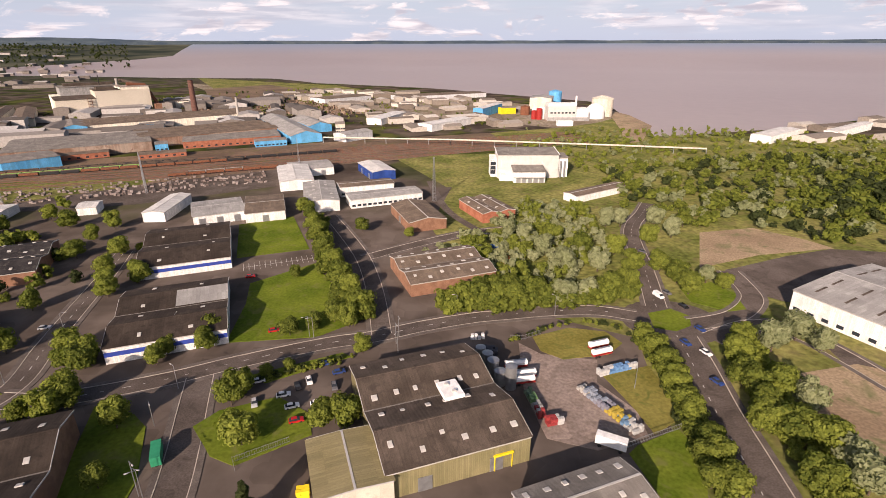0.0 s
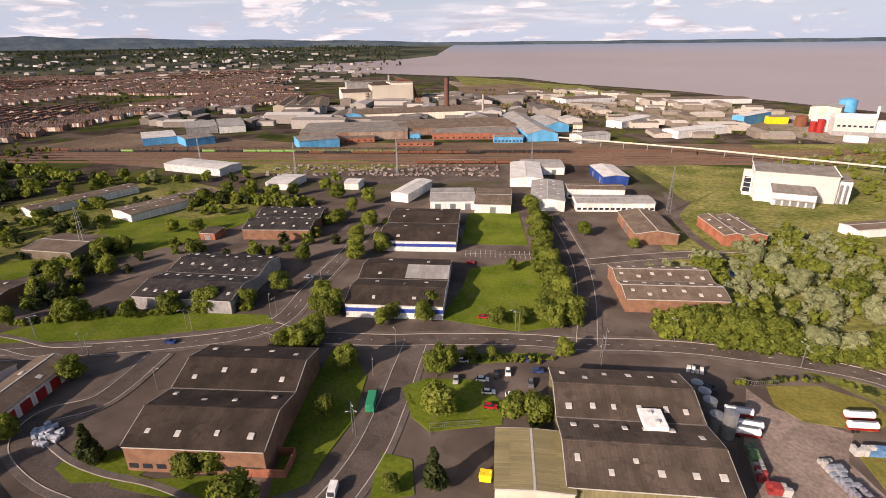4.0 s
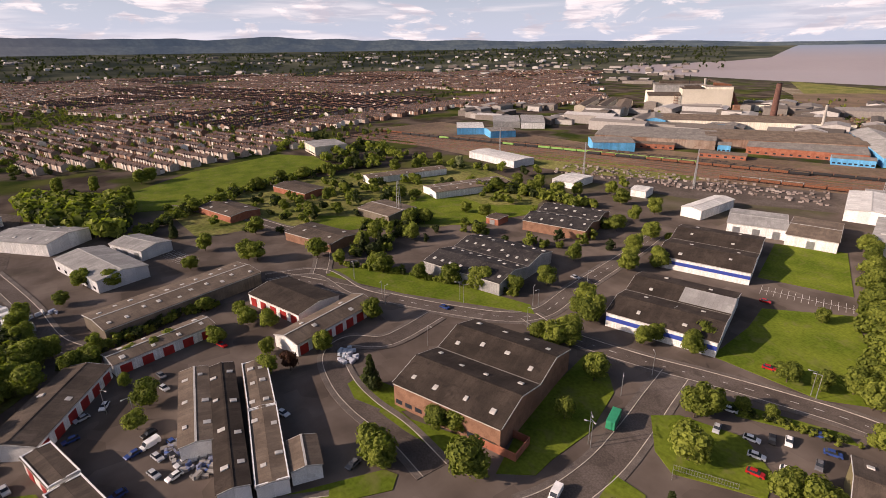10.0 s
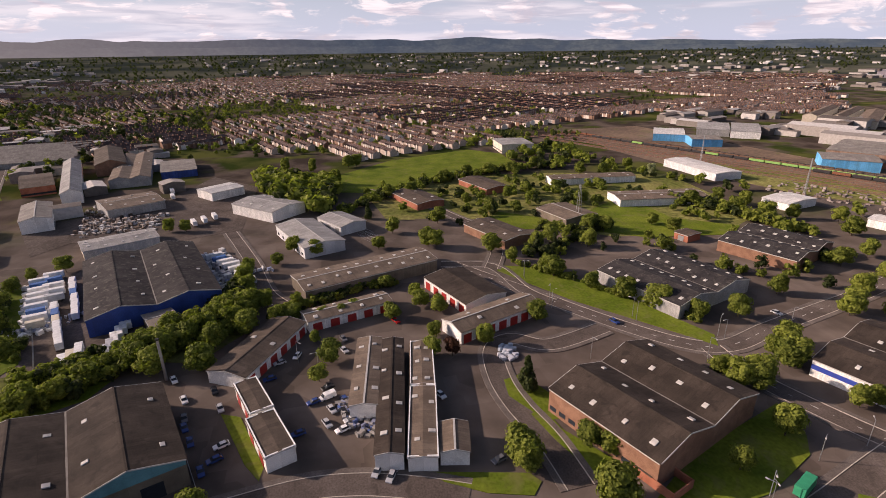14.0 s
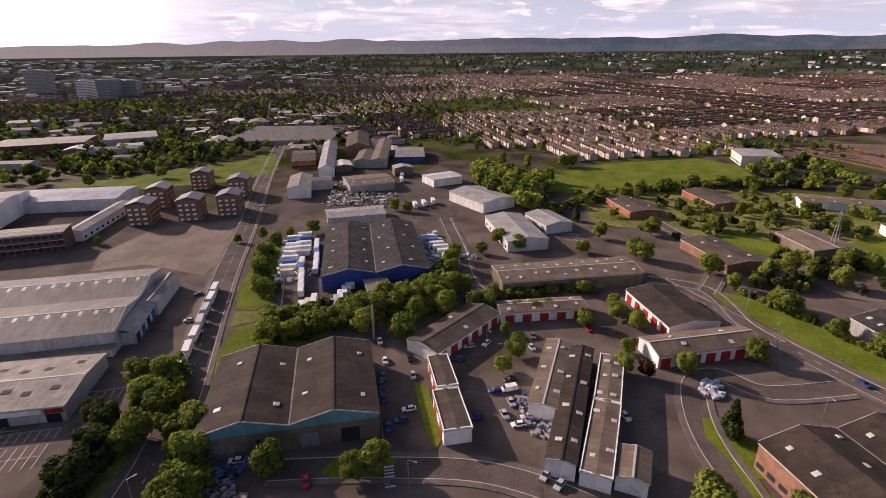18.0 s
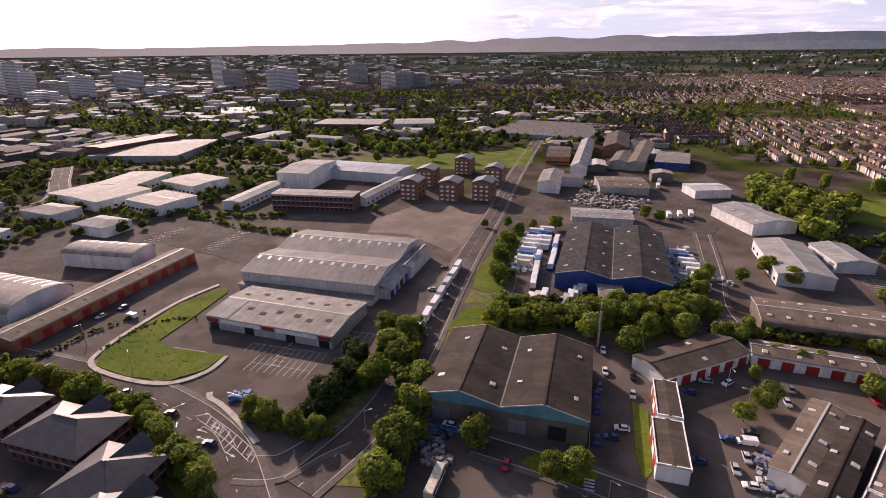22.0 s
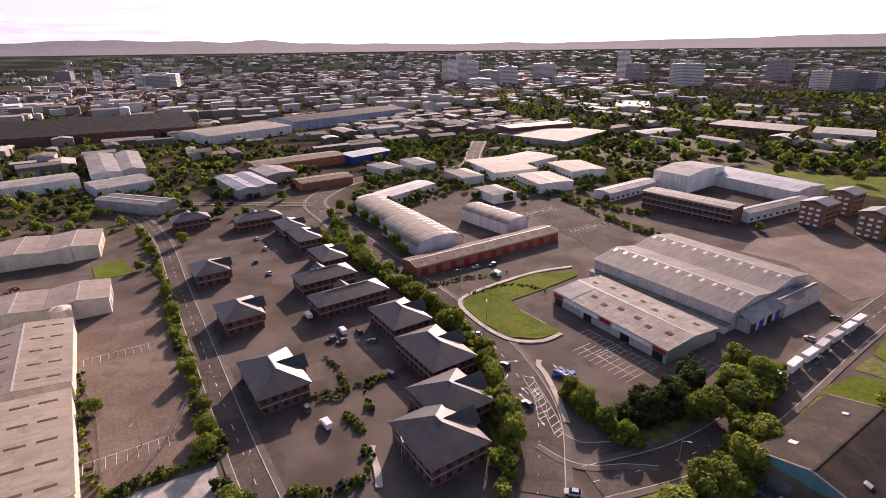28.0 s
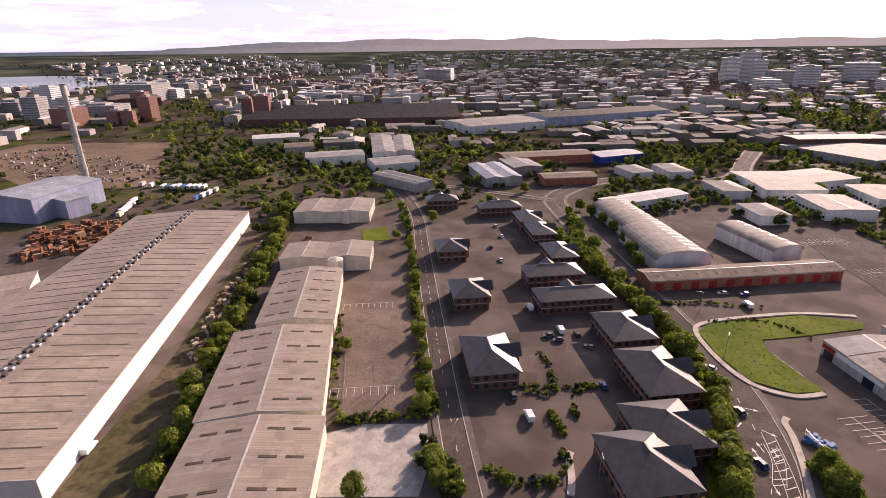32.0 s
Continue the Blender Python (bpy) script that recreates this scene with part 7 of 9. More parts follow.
# ---- single trees: place, height ----
plant("b", [(-74.2, 280.5, 9), (-80.7, 299.3, 8), (-67.8, 264.3, 9), (-59.8, 242.7, 9), (-52.0, 224.8, 9), (-45.1, 209.3, 10), (-39.1, 195.6, 10), (-31.8, 180.0, 11), (-41.8, 175.7, 7), (-47.9, 169.1, 6), (-56.2, 165.7, 6), (-35.6, 171.9, 8), (-87.9, 313.6, 8), (-28.0, 154.0, 6), (-62.8, 126.3, 8), (-53.9, 109.7, 9), (-27.4, 117.7, 8), (-33.8, 116.8, 7), (-52.2, 79.9, 4), (-91.0, 116.4, 8), (-83.3, 95.3, 6), (-113.0, 120.2, 8), (-109.3, 125.2, 8), (-120.7, 119.6, 6), (-118.5, 145.0, 8), (-123.8, 144.3, 7), (-130.0, 155.6, 7), (-95.8, 147.3, 6), (-82.7, 156.4, 7), (-135.8, 210.6, 6)])
plant("b", [(-142.0, 197.1, 8), (-157.2, 221.0, 8), (-165.2, 185.5, 8), (-161.4, 241.1, 10), (-182.5, 239.2, 8), (-151.6, 154.2, 8), (-154.7, 138.2, 7), (-167.6, 129.0, 8), (-177.3, 120.1, 8), (-190.4, 110.8, 7), (-207.2, 100.8, 8), (-214.0, 99.4, 7), (-229.9, 88.0, 6), (-243.7, 81.6, 10), (-241.7, 106.1, 9), (-249.6, 117.7, 9), (-238.4, 134.8, 9), (-315.9, 169.8, 8), (-168.7, 76.1, 7), (-156.0, 50.6, 7), (-185.3, 40.4, 6), (-196.2, 34.4, 4), (-100.4, 62.2, 6), (-96.2, 66.6, 6), (-81.7, 59.9, 9), (-100.1, 43.8, 8), (-166.7, 34.5, 5), (-261.3, 51.4, 9), (-299.3, 65.3, 9), (-335.0, 93.6, 7)])
plant("b", [(-314.1, 104.6, 8), (-312.1, 120.6, 6), (-45.5, 277.8, 7), (-18.8, 269.2, 5), (-67.2, 216.5, 5), (8.3, 188.4, 9), (15.0, 191.6, 10), (21.6, 193.1, 10), (28.1, 193.4, 10), (34.2, 193.4, 10), (0.2, 183.1, 5), (-64.0, 134.2, 4), (-56.8, 140.4, 4), (-50.3, 143.7, 4), (14.7, 186.7, 10), (21.5, 186.7, 10), (28.4, 188.0, 11), (37.9, 190.3, 10), (68.9, 193.9, 12), (77.7, 198.9, 12), (58.2, 258.8, 10), (69.2, 243.0, 11), (86.3, 242.8, 12), (87.9, 222.1, 10), (139.1, 285.2, 11), (109.2, 258.3, 10), (101.2, 221.9, 9), (104.1, 209.6, 9), (104.3, 198.5, 9), (121.7, 203.6, 6)])
plant("b", [(97.8, 147.6, 8), (93.2, 135.1, 8), (93.8, 129.3, 9), (91.5, 118.9, 9), (100.9, 129.0, 10), (94.0, 111.6, 9), (99.2, 106.9, 10), (89.0, 93.5, 9), (87.3, 114.3, 8), (105.3, 158.1, 7), (71.4, 160.9, 6), (72.2, 151.8, 7), (72.2, 141.9, 7), (71.4, 132.9, 7), (70.6, 124.8, 6), (71.0, 119.7, 6), (69.9, 108.3, 6), (65.6, 102.2, 6), (69.3, 102.1, 7), (68.4, 92.8, 7), (64.4, 94.8, 6), (-74.9, 289.3, 7), (-83.3, 310.7, 7), (-481.6, 22.0, 12), (-485.9, 29.7, 12), (-287.9, 35.7, 8), (-263.7, 24.6, 6), (-256.8, 54.9, 9), (-271.5, -19.5, 7), (-263.3, -8.3, 7)])
plant("b", [(-343.9, 126.7, 7), (-353.5, 145.9, 7), (-369.9, 60.3, 9), (-368.3, 43.8, 8), (-402.5, 93.4, 9), (-414.6, 115.5, 10), (-417.6, 136.2, 9), (-420.7, 157.7, 9), (-435.0, 184.7, 9), (-438.8, 208.9, 9), (-399.6, 211.7, 9), (-392.7, 229.7, 9), (-405.8, 260.1, 9), (-353.6, 168.9, 7), (-350.7, 201.0, 7), (-293.1, 240.2, 9), (-293.7, 260.2, 10), (-272.2, 256.4, 10), (-281.5, 272.0, 9), (-255.2, 264.6, 10), (-216.6, 285.1, 10), (-236.3, 298.3, 9), (-250.1, 278.7, 8), (-190.1, 284.6, 10), (-188.6, 262.6, 8), (-249.9, 194.6, 7), (-263.5, 190.0, 6), (-144.3, 201.4, 9), (-136.5, 214.1, 8), (-261.7, 147.8, 9)])
plant("b", [(-258.8, 155.6, 8), (-204.1, -35.5, 9), (-232.9, -40.4, 8), (-192.0, -40.4, 8), (-206.9, -29.2, 7), (-202.3, -16.0, 6), (-191.1, -18.0, 7), (-254.8, -27.1, 5), (-190.6, -23.1, 7), (-185.6, -33.8, 8), (-177.2, -44.3, 9), (-180.4, -54.0, 9), (-178.9, -61.0, 9), (-177.5, -67.8, 9), (-190.6, -61.6, 8), (-192.3, -54.2, 8), (-163.8, -45.9, 8), (-165.5, -61.5, 8), (-172.5, -73.5, 6), (-170.0, -76.2, 6), (-175.9, -84.8, 5), (-279.1, -73.4, 5), (-273.4, -78.9, 6), (-148.1, -7.9, 5), (-158.3, -3.9, 7), (-213.8, 21.9, 5), (-184.4, 21.1, 6), (-192.5, 33.9, 6), (-153.6, 30.7, 6), (-173.1, -9.0, 4)])
plant("b", [(-96.6, 43.3, 6), (-112.6, 127.5, 9), (-61.3, 129.2, 9), (-119.9, 148.6, 8), (-95.3, 153.8, 6), (-83.7, 166.1, 7), (-202.0, 33.5, 5), (-203.7, 45.0, 4), (-190.3, -6.5, 5), (-190.1, 1.0, 5), (-192.9, 6.7, 5), (-95.7, -41.6, 6), (-98.6, -36.6, 7), (-93.8, -63.2, 7), (-67.0, -73.4, 9), (-77.1, -78.6, 9), (-81.8, -78.8, 8), (-94.3, -85.0, 8), (-103.6, -90.4, 8), (-109.4, -104.4, 8), (-112.5, -112.2, 8), (-98.5, -104.4, 8), (-94.5, -105.4, 7), (-124.1, -114.5, 8), (-122.9, -124.3, 7), (-64.8, -123.1, 5), (-65.2, -115.9, 6), (-67.2, -106.4, 6), (-70.5, -101.1, 5), (-34.5, -169.1, 7)])
plant("b", [(-42.9, -143.7, 6), (-42.2, -133.0, 6), (-41.4, -121.7, 6), (-36.1, -121.3, 6), (-40.2, -156.3, 5), (-232.5, -138.5, 7), (-251.9, -142.4, 6), (-210.0, -128.4, 7), (-191.4, -118.7, 7), (-250.9, -165.1, 4), (-257.6, -153.3, 6), (-153.2, -94.0, 8), (-157.6, -86.5, 6), (-164.0, -80.0, 7), (-170.6, -68.6, 9), (-178.2, -64.7, 9), (-182.7, -56.9, 9), (-187.1, -49.2, 9), (-194.1, -46.7, 8), (-201.4, -44.0, 8), (-199.8, -36.7, 7), (-224.0, -37.6, 7), (-244.7, -39.6, 7), (-187.0, -40.1, 6), (-265.1, -140.2, 5), (-271.7, -128.5, 7), (-324.9, -93.7, 7), (-323.4, -84.1, 6), (-495.5, -370.6, 8), (-356.4, -360.4, 8)])
plant("b", [(-391.9, -320.9, 8), (-407.1, -292.0, 9), (-323.6, -425.2, 9), (-294.0, -428.2, 8), (-318.4, -499.0, 7), (-177.7, -348.4, 4), (-179.9, -318.8, 4), (-236.0, -242.9, 4), (-40.3, -107.1, 7), (-41.1, -114.8, 7), (-41.1, -129.9, 6), (-43.3, -137.8, 6), (-44.5, -149.0, 6), (-37.8, -166.7, 8), (-35.9, -181.5, 6), (-32.7, -189.3, 6), (-29.3, -197.7, 6), (-23.7, -211.6, 5), (-19.8, -228.2, 5), (-9.9, -238.9, 8), (-8.5, -269.0, 6), (-0.7, -294.8, 5), (7.1, -326.0, 5), (-28.6, -250.4, 6), (-26.8, -265.2, 6), (-24.8, -281.7, 6), (-19.5, -299.3, 6), (-13.4, -313.7, 6), (-6.7, -329.4, 6), (0.5, -340.2, 6)])
plant("b", [(102.6, -95.2, 6), (99.3, -86.6, 6), (95.0, -75.4, 6), (106.3, -104.7, 6), (113.8, -111.4, 6), (116.9, -123.8, 6), (125.0, -140.8, 6), (128.9, -153.1, 6), (136.6, -171.6, 6), (142.0, -188.1, 6), (151.0, -206.4, 7), (158.5, -228.4, 7), (170.7, -253.7, 8), (185.3, -284.1, 8), (197.5, -307.9, 8), (196.2, -281.6, 7), (30.4, -99.5, 5), (28.1, -94.3, 4), (40.5, -120.0, 5), (42.1, -127.9, 5), (44.8, -139.7, 4), (54.0, -159.5, 5), (70.3, -206.1, 5), (77.7, -224.5, 5), (86.4, -245.9, 5), (100.0, -280.9, 5), (114.9, -313.0, 5), (76.8, -145.6, 4), (99.7, -260.8, 4), (46.7, -85.7, 5)])
plant("b", [(88.3, -294.8, 6), (12.1, -98.4, 3), (630.4, -575.7, 12), (616.3, -602.2, 12), (375.2, -502.7, 8), (-97.0, -489.6, 6), (-27.2, -410.9, 6), (41.6, -377.1, 6), (159.0, -350.2, 6), (180.2, -337.3, 6)])
plant("c", [(-43.2, 84.5, 12), (-127.5, 55.5, 11), (-320.0, 24.7, 9), (-308.5, 104.0, 8), (-238.1, 105.1, 8), (-235.0, 113.4, 9)])
plant("p", [(49.1, 189.2, 10), (58.9, 191.5, 11), (72.1, 222.3, 13), (56.3, 222.5, 12), (49.5, 243.2, 11), (43.3, 258.9, 11), (35.4, 267.5, 10), (102.6, 285.4, 11), (94.4, 285.5, 12), (122.4, 285.3, 12), (124.8, 266.7, 12), (116.9, 209.4, 7), (106.4, 123.3, 10), (101.3, 100.4, 10), (100.5, 92.7, 10), (113.5, 154.1, 12), (126.3, 161.2, 11), (129.9, 153.5, 9), (-379.1, 265.8, 9)])
plant("t", [(-437.5, -40.0, 16), (-422.6, -26.8, 17), (-408.4, -14.2, 17), (-394.9, -2.2, 16), (-462.0, -50.3, 14), (-417.2, 9.0, 14), (-476.5, -33.1, 15), (-466.5, -9.7, 15)])
plant("d", [(-83.1, -108.1, 8), (-90.8, -111.4, 8), (-79.6, -109.0, 8), (-101.5, -117.3, 7), (-103.0, -121.4, 7)])
plant("r", [(-152.0, 37.7, 6)])
# ---- vehicles ----
park_cars([(-150.3, -40.2, "r"), (-140.7, -37.0, "r"), (-123.7, -34.1, "c"), (-115.0, -37.8, "r"), (-147.6, -48.5, "r"), (-138.3, -46.5, "r"), (-133.9, -45.6, "r"), (-127.2, -42.7, "r"), (-118.5, -35.0, "c"), (-104.3, 6.0, "k"), (-101.8, 9.3, "k"), (-100.8, 37.3, "c"), (-152.7, -23.6, "c"), (-164.7, -15.2, "k"), (-164.6, 1.0, "r"), (-136.9, -9.7, "c"), (-138.4, -5.4, "V"), (-132.1, -4.4, "r"), (-129.9, -0.9, "r"), (-126.0, -5.9, "r"), (-122.3, -1.7, "c"), (-181.4, 22.0, "R"), (-159.8, 104.8, "r"), (-161.7, -21.0, "c"), (-123.5, -13.9, "c"), (-131.0, 28.7, "r"), (-159.7, -54.1, "r"), (-172.6, 1.2, "r"), (-92.1, -52.6, "R"), (-91.2, -72.6, "c")])
park_cars([(-95.6, -73.5, "c"), (-60.0, -235.6, "r"), (-67.5, -236.6, "r"), (-69.2, -216.2, "V"), (-70.7, -227.2, "r"), (-61.9, -226.1, "r"), (-155.2, -125.5, "c"), (-162.6, -134.3, "c"), (-185.3, -145.2, "c"), (-322.2, -189.3, "c"), (-292.1, -182.7, "c"), (-48.6, -87.2, "k"), (15.2, -133.4, "c"), (9.4, -124.9, "V"), (-11.6, -145.3, "c"), (16.8, -192.8, "V"), (7.7, -172.1, "r"), (-2.6, -175.5, "c"), (-7.0, -167.6, "k"), (48.6, -294.2, "c"), (36.6, -241.2, "c"), (4.0, -169.9, "r"), (3.5, -177.1, "V"), (-45.5, -164.0, "k"), (-49.6, -142.3, "c"), (-49.7, -121.1, "c"), (4.9, -101.5, "r"), (42.0, -276.6, "c"), (44.9, -257.7, "c"), (122.6, -82.3, "V")])
park_cars([(-45.4, 134.7, "c"), (-42.5, 137.6, "c"), (-44.6, 125.2, "r"), (-34.0, 134.8, "c"), (-33.9, 142.2, "r"), (90.7, 196.1, "V"), (95.5, 199.2, "c"), (95.8, 169.0, "c"), (90.5, 153.0, "c"), (86.2, 136.5, "c"), (101.9, 246.4, "c"), (97.4, 186.9, "c"), (113.1, 277.7, "c"), (-150.0, 170.8, "r"), (-88.3, 216.8, "R"), (-48.6, 130.5, "r"), (-58.6, 137.5, "r"), (-39.1, 147.0, "r"), (86.3, 159.4, "c"), (-37.4, 126.6, "r"), (-143.4, -5.3, "c"), (-135.7, -0.3, "r"), (-126.1, 0.8, "c"), (-73.6, 104.5, "T"), (-64.8, 73.4, "V"), (-62.9, 168.6, "R"), (-41.7, 119.0, "R"), (-56.2, 126.7, "c")])
# lorry trailers in rows
trailer_row((-210.8, -115.3), (-257.1, -133.4), 9, "c")
trailer_row((-192.8, -100.1), (-224.4, -114.2), 6, "r")
trailer_row((-235.8, -118.8), (-263.6, -130.1), 5, "c")
trailer_row((-217.4, -103.8), (-251.7, -117.8), 6, "r")
trailer_row((-181.3, -80.9), (-207.7, -80.5), 7, "r")
trailer_row((-177.2, -93.2), (-185.0, -90.5), 3, "r")
trailer_row((-406.4, -110.3), (-458.6, -123.0), 4, "r")
trailer_row((-334.7, -81.8), (-345.0, -71.5), 3, "r")
trailer_row((-131.6, -115.3), (-188.7, -139.3), 7, -157.2)
trailer_row((44.2, 108.5), (44.2, 108.5), 1, "k")
trailer_row((-269.9, -59.5), (-244.8, -42.2), 6, "c")
trailer_row((289.8, -257.0), (307.4, -287.1), 5, "c")
trailer_row((316.8, -325.6), (284.5, -332.1), 9, "c")
trailer_row((340.7, -330.0), (330.5, -328.3), 2, "c")
trailer_row((268.5, -302.8), (269.7, -326.5), 4, "c")
# street lamps
street_lamps([(-124.1, 148.3), (-97.6, 166.8), (-47.1, 164.0), (-16.2, 165.0), (-129.0, 122.2), (-141.1, 136.2), (-162.2, 114.1), (-182.8, 87.8), (-210.0, 86.9), (5.5, 181.4), (-15.7, 154.4), (-72.4, 93.1), (-159.1, 113.9), (-207.8, 86.3), (-138.4, 136.7), (-139.1, 83.7), (-177.2, 86.4), (-71.1, 92.5), (-81.2, 117.4), (-161.0, -14.8), (-82.4, 134.2), (-43.6, -124.1), (-40.7, -168.1), (58.6, -127.2), (45.1, -147.2), (27.1, -107.1), (-34.5, -186.2), (-9.9, -106.1), (-48.8, 164.7), (-16.8, 160.1), (-140.2, 167.6), (44.0, 180.8), (59.3, 133.8), (-74.2, 95.4), (-102.7, -93.0), (-78.2, -89.6), (-52.0, -173.6), (-49.7, -207.1), (-95.2, -27.1), (-224.3, -138.8), (-152.3, -7.9)])
# ---- terraced houses ----
TOWN_EDGE = [(41, 986), (49, 937), (58, 881), (62, 847), (68, 729), (69, 734), (73, 604), (75, 570), (77, 545), (85, 522), (93, 530), (96, 560), (100, 590), (107, 590), (114, 600), (120, 690), (127, 820), (133, 975), (149, 1354), (161, 968), (178, 1491), (188, 1080), (206, 1333), (222, 2561)]


def town_edge(az):
    if az < TOWN_EDGE[0][0] or az > TOWN_EDGE[-1][0]:
        return None
    for (a, r), (b, s) in zip(TOWN_EDGE, TOWN_EDGE[1:]):
        if a <= az <= b:
            return r + (s - r) * (az - a) / max(0.01, b - a)


def azimuth(x, y):
    return math.degrees(math.atan2(-x, y)) % 360


def island_colour(name, c0, c1, c2, rough=0.85, mid=0.5):
    m = bpy.data.materials.new(name)
    m.use_nodes = True
    n, l = m.node_tree.nodes, m.node_tree.links
    bs = n["Principled BSDF"]
    bs.inputs["Roughness"].default_value = rough
    bs.inputs["Specular IOR Level"].default_value = 0.08
    geo = n.new("ShaderNodeNewGeometry")
    r = n.new("ShaderNodeValToRGB")
    r.color_ramp.elements[0].color, r.color_ramp.elements[1].color = (*c0, 1), (*c2, 1)
    el = r.color_ramp.elements.new(mid)
    el.color = (*c1, 1)
    l.new(geo.outputs["Random Per Island"], r.inputs[0])
    no = n.new("ShaderNodeTexNoise")
    no.inputs["Scale"].default_value, no.inputs["Detail"].default_value = 0.5, 5
    l.new(geo.outputs["Position"], no.inputs["Vector"])
    mr = n.new("ShaderNodeMapRange")
    mr.inputs["To Min"].default_value, mr.inputs["To Max"].default_value = 0.6, 1.4
    l.new(no.outputs["Fac"], mr.inputs["Value"])
    sc = n.new("ShaderNodeVectorMath"); sc.operation = "SCALE"
    l.new(r.outputs["Color"], sc.inputs[0]); l.new(mr.outputs["Result"], sc.inputs["Scale"])
    l.new(sc.outputs[0], bs.inputs["Base Color"])
    return m


M_HROOF = island_colour("terrace_roof", (0.050, 0.040, 0.039), (0.088, 0.060, 0.053), (0.118, 0.098, 0.094))
M_HWALL = island_colour("terrace_wall", (0.15, 0.080, 0.055), (0.26, 0.165, 0.120), (0.78, 0.74, 0.68), mid=0.40)
M_SHEDS = island_colour("far_sheds", (0.09, 0.078, 0.070), (0.20, 0.178, 0.160), (0.50, 0.48, 0.46))
M_SHORE = island_colour("shore_sheds", (0.16, 0.130, 0.105), (0.34, 0.30, 0.255), (0.66, 0.62, 0.56))
# city tones lifted to stand in for haze over the far blocks
M_CITY = island_colour("city_sheds_hazed", (0.15, 0.132, 0.122), (0.30, 0.275, 0.26), (0.60, 0.58, 0.56))


class Bag:
    """Collects faces for one mesh."""
    def __init__(self):
        self.v, self.f = [], []

    def add(self, pts, faces):
        k = len(self.v)
        self.v += pts
        self.f += [tuple(i + k for i in fc) for fc in faces]

    def link(self, name, mat):
        me = bpy.data.meshes.new(name)
        me.from_pydata(self.v, [], self.f)
        me.materials.append(mat)
        return new(name, me)


BOX_F = [(3, 2, 1, 0), (4, 5, 6, 7), (0, 1, 5, 4), (1, 2, 6, 5), (2, 3, 7, 6), (3, 0, 4, 7)]


def put_row(walls, roofs, stacks, x, y, ang, n, rng, z0=0.0, unit=5.2, depth=8.2):
    """A terrace of n houses along its street, each a front, its own roof stretch and a chimney."""
    ca, sa = math.cos(ang), math.sin(ang)

    def at(u, v, z):
        return (x + u * ca - v * sa, y + u * sa + v * ca, z0 + z)
    h = rng.uniform(5.0, 5.8)
    for i in range(n):
        a, b = i * unit - n * unit / 2, (i + 1) * unit - n * unit / 2
        d, t = depth / 2, h + rng.uniform(2.1, 2.5)
        walls.add([at(a, -d, -1), at(b, -d, -1), at(b, d, -1), at(a, d, -1), at(a, -d, h), at(b, -d, h), at(b, d, h), at(a, d, h), at(a, 0, t - 0.1), at(b, 0, t - 0.1)],
                  [(0, 1, 5, 4), (2, 3, 7, 6), (1, 2, 6, 9, 5), (3, 0, 4, 8, 7)])
        roofs.add([at(a, -d - 0.4, h - 0.2), at(b, -d - 0.4, h - 0.2), at(b, 0, t), at(a, 0, t), at(b, d + 0.4, h - 0.2), at(a, d + 0.4, h - 0.2)], [(0, 1, 2, 3), (3, 2, 4, 5)])
        if rng.random() < 0.6:
            # front bay under its own small gable
            f, m = -d - 0.9, a + 1.5
            walls.add([at(a + 0.4, f, -1), at(a + 2.6, f, -1), at(a + 2.6, -d, -1), at(a + 0.4, -d, -1), at(a + 0.4, f, h - 0.4), at(a + 2.6, f, h - 0.4), at(a + 2.6, -d, h - 0.4), at(a + 0.4, -d, h - 0.4), at(m, f, h + 0.8)],
                      [(0, 1, 5, 8, 4), (1, 2, 6, 5), (3, 0, 4, 7)])
            roofs.add([at(a + 0.2, f - 0.2, h - 0.45), at(m, f - 0.2, h + 0.9), at(m, -d + 1.6, h + 0.9), at(a + 0.2, -d + 0.4, h - 0.45), at(a + 2.8, f - 0.2, h - 0.45), at(a + 2.8, -d + 0.4, h - 0.45)], [(0, 1, 2, 3), (1, 4, 5, 2)])
        if rng.random() < 0.8:
            c = b - 0.5
            stacks.add([at(c + p, q, r) for r in (t - 0.9, t + 1.1) for p, q in ((-0.35, -0.7), (0.35, -0.7), (0.35, 0.7), (-0.35, 0.7))], BOX_F)
        if rng.random() < 0.55:
            # rear wing
            e = d + rng.uniform(3, 5.0)
            walls.add([at(a, d - 0.1, -1), at(a + 2.6, d - 0.1, -1), at(a + 2.6, e, -1), at(a, e, -1), at(a, d - 0.1, 4.2), at(a + 2.6, d - 0.1, 3.4), at(a + 2.6, e, 3.4), at(a, e, 4.2)], BOX_F[2:])
            roofs.add([at(a - 0.1, d, 4.25), at(a + 2.8, d, 3.45), at(a + 2.8, e + 0.2, 3.45), at(a - 0.1, e + 0.2, 4.25)], [(0, 1, 2, 3)])


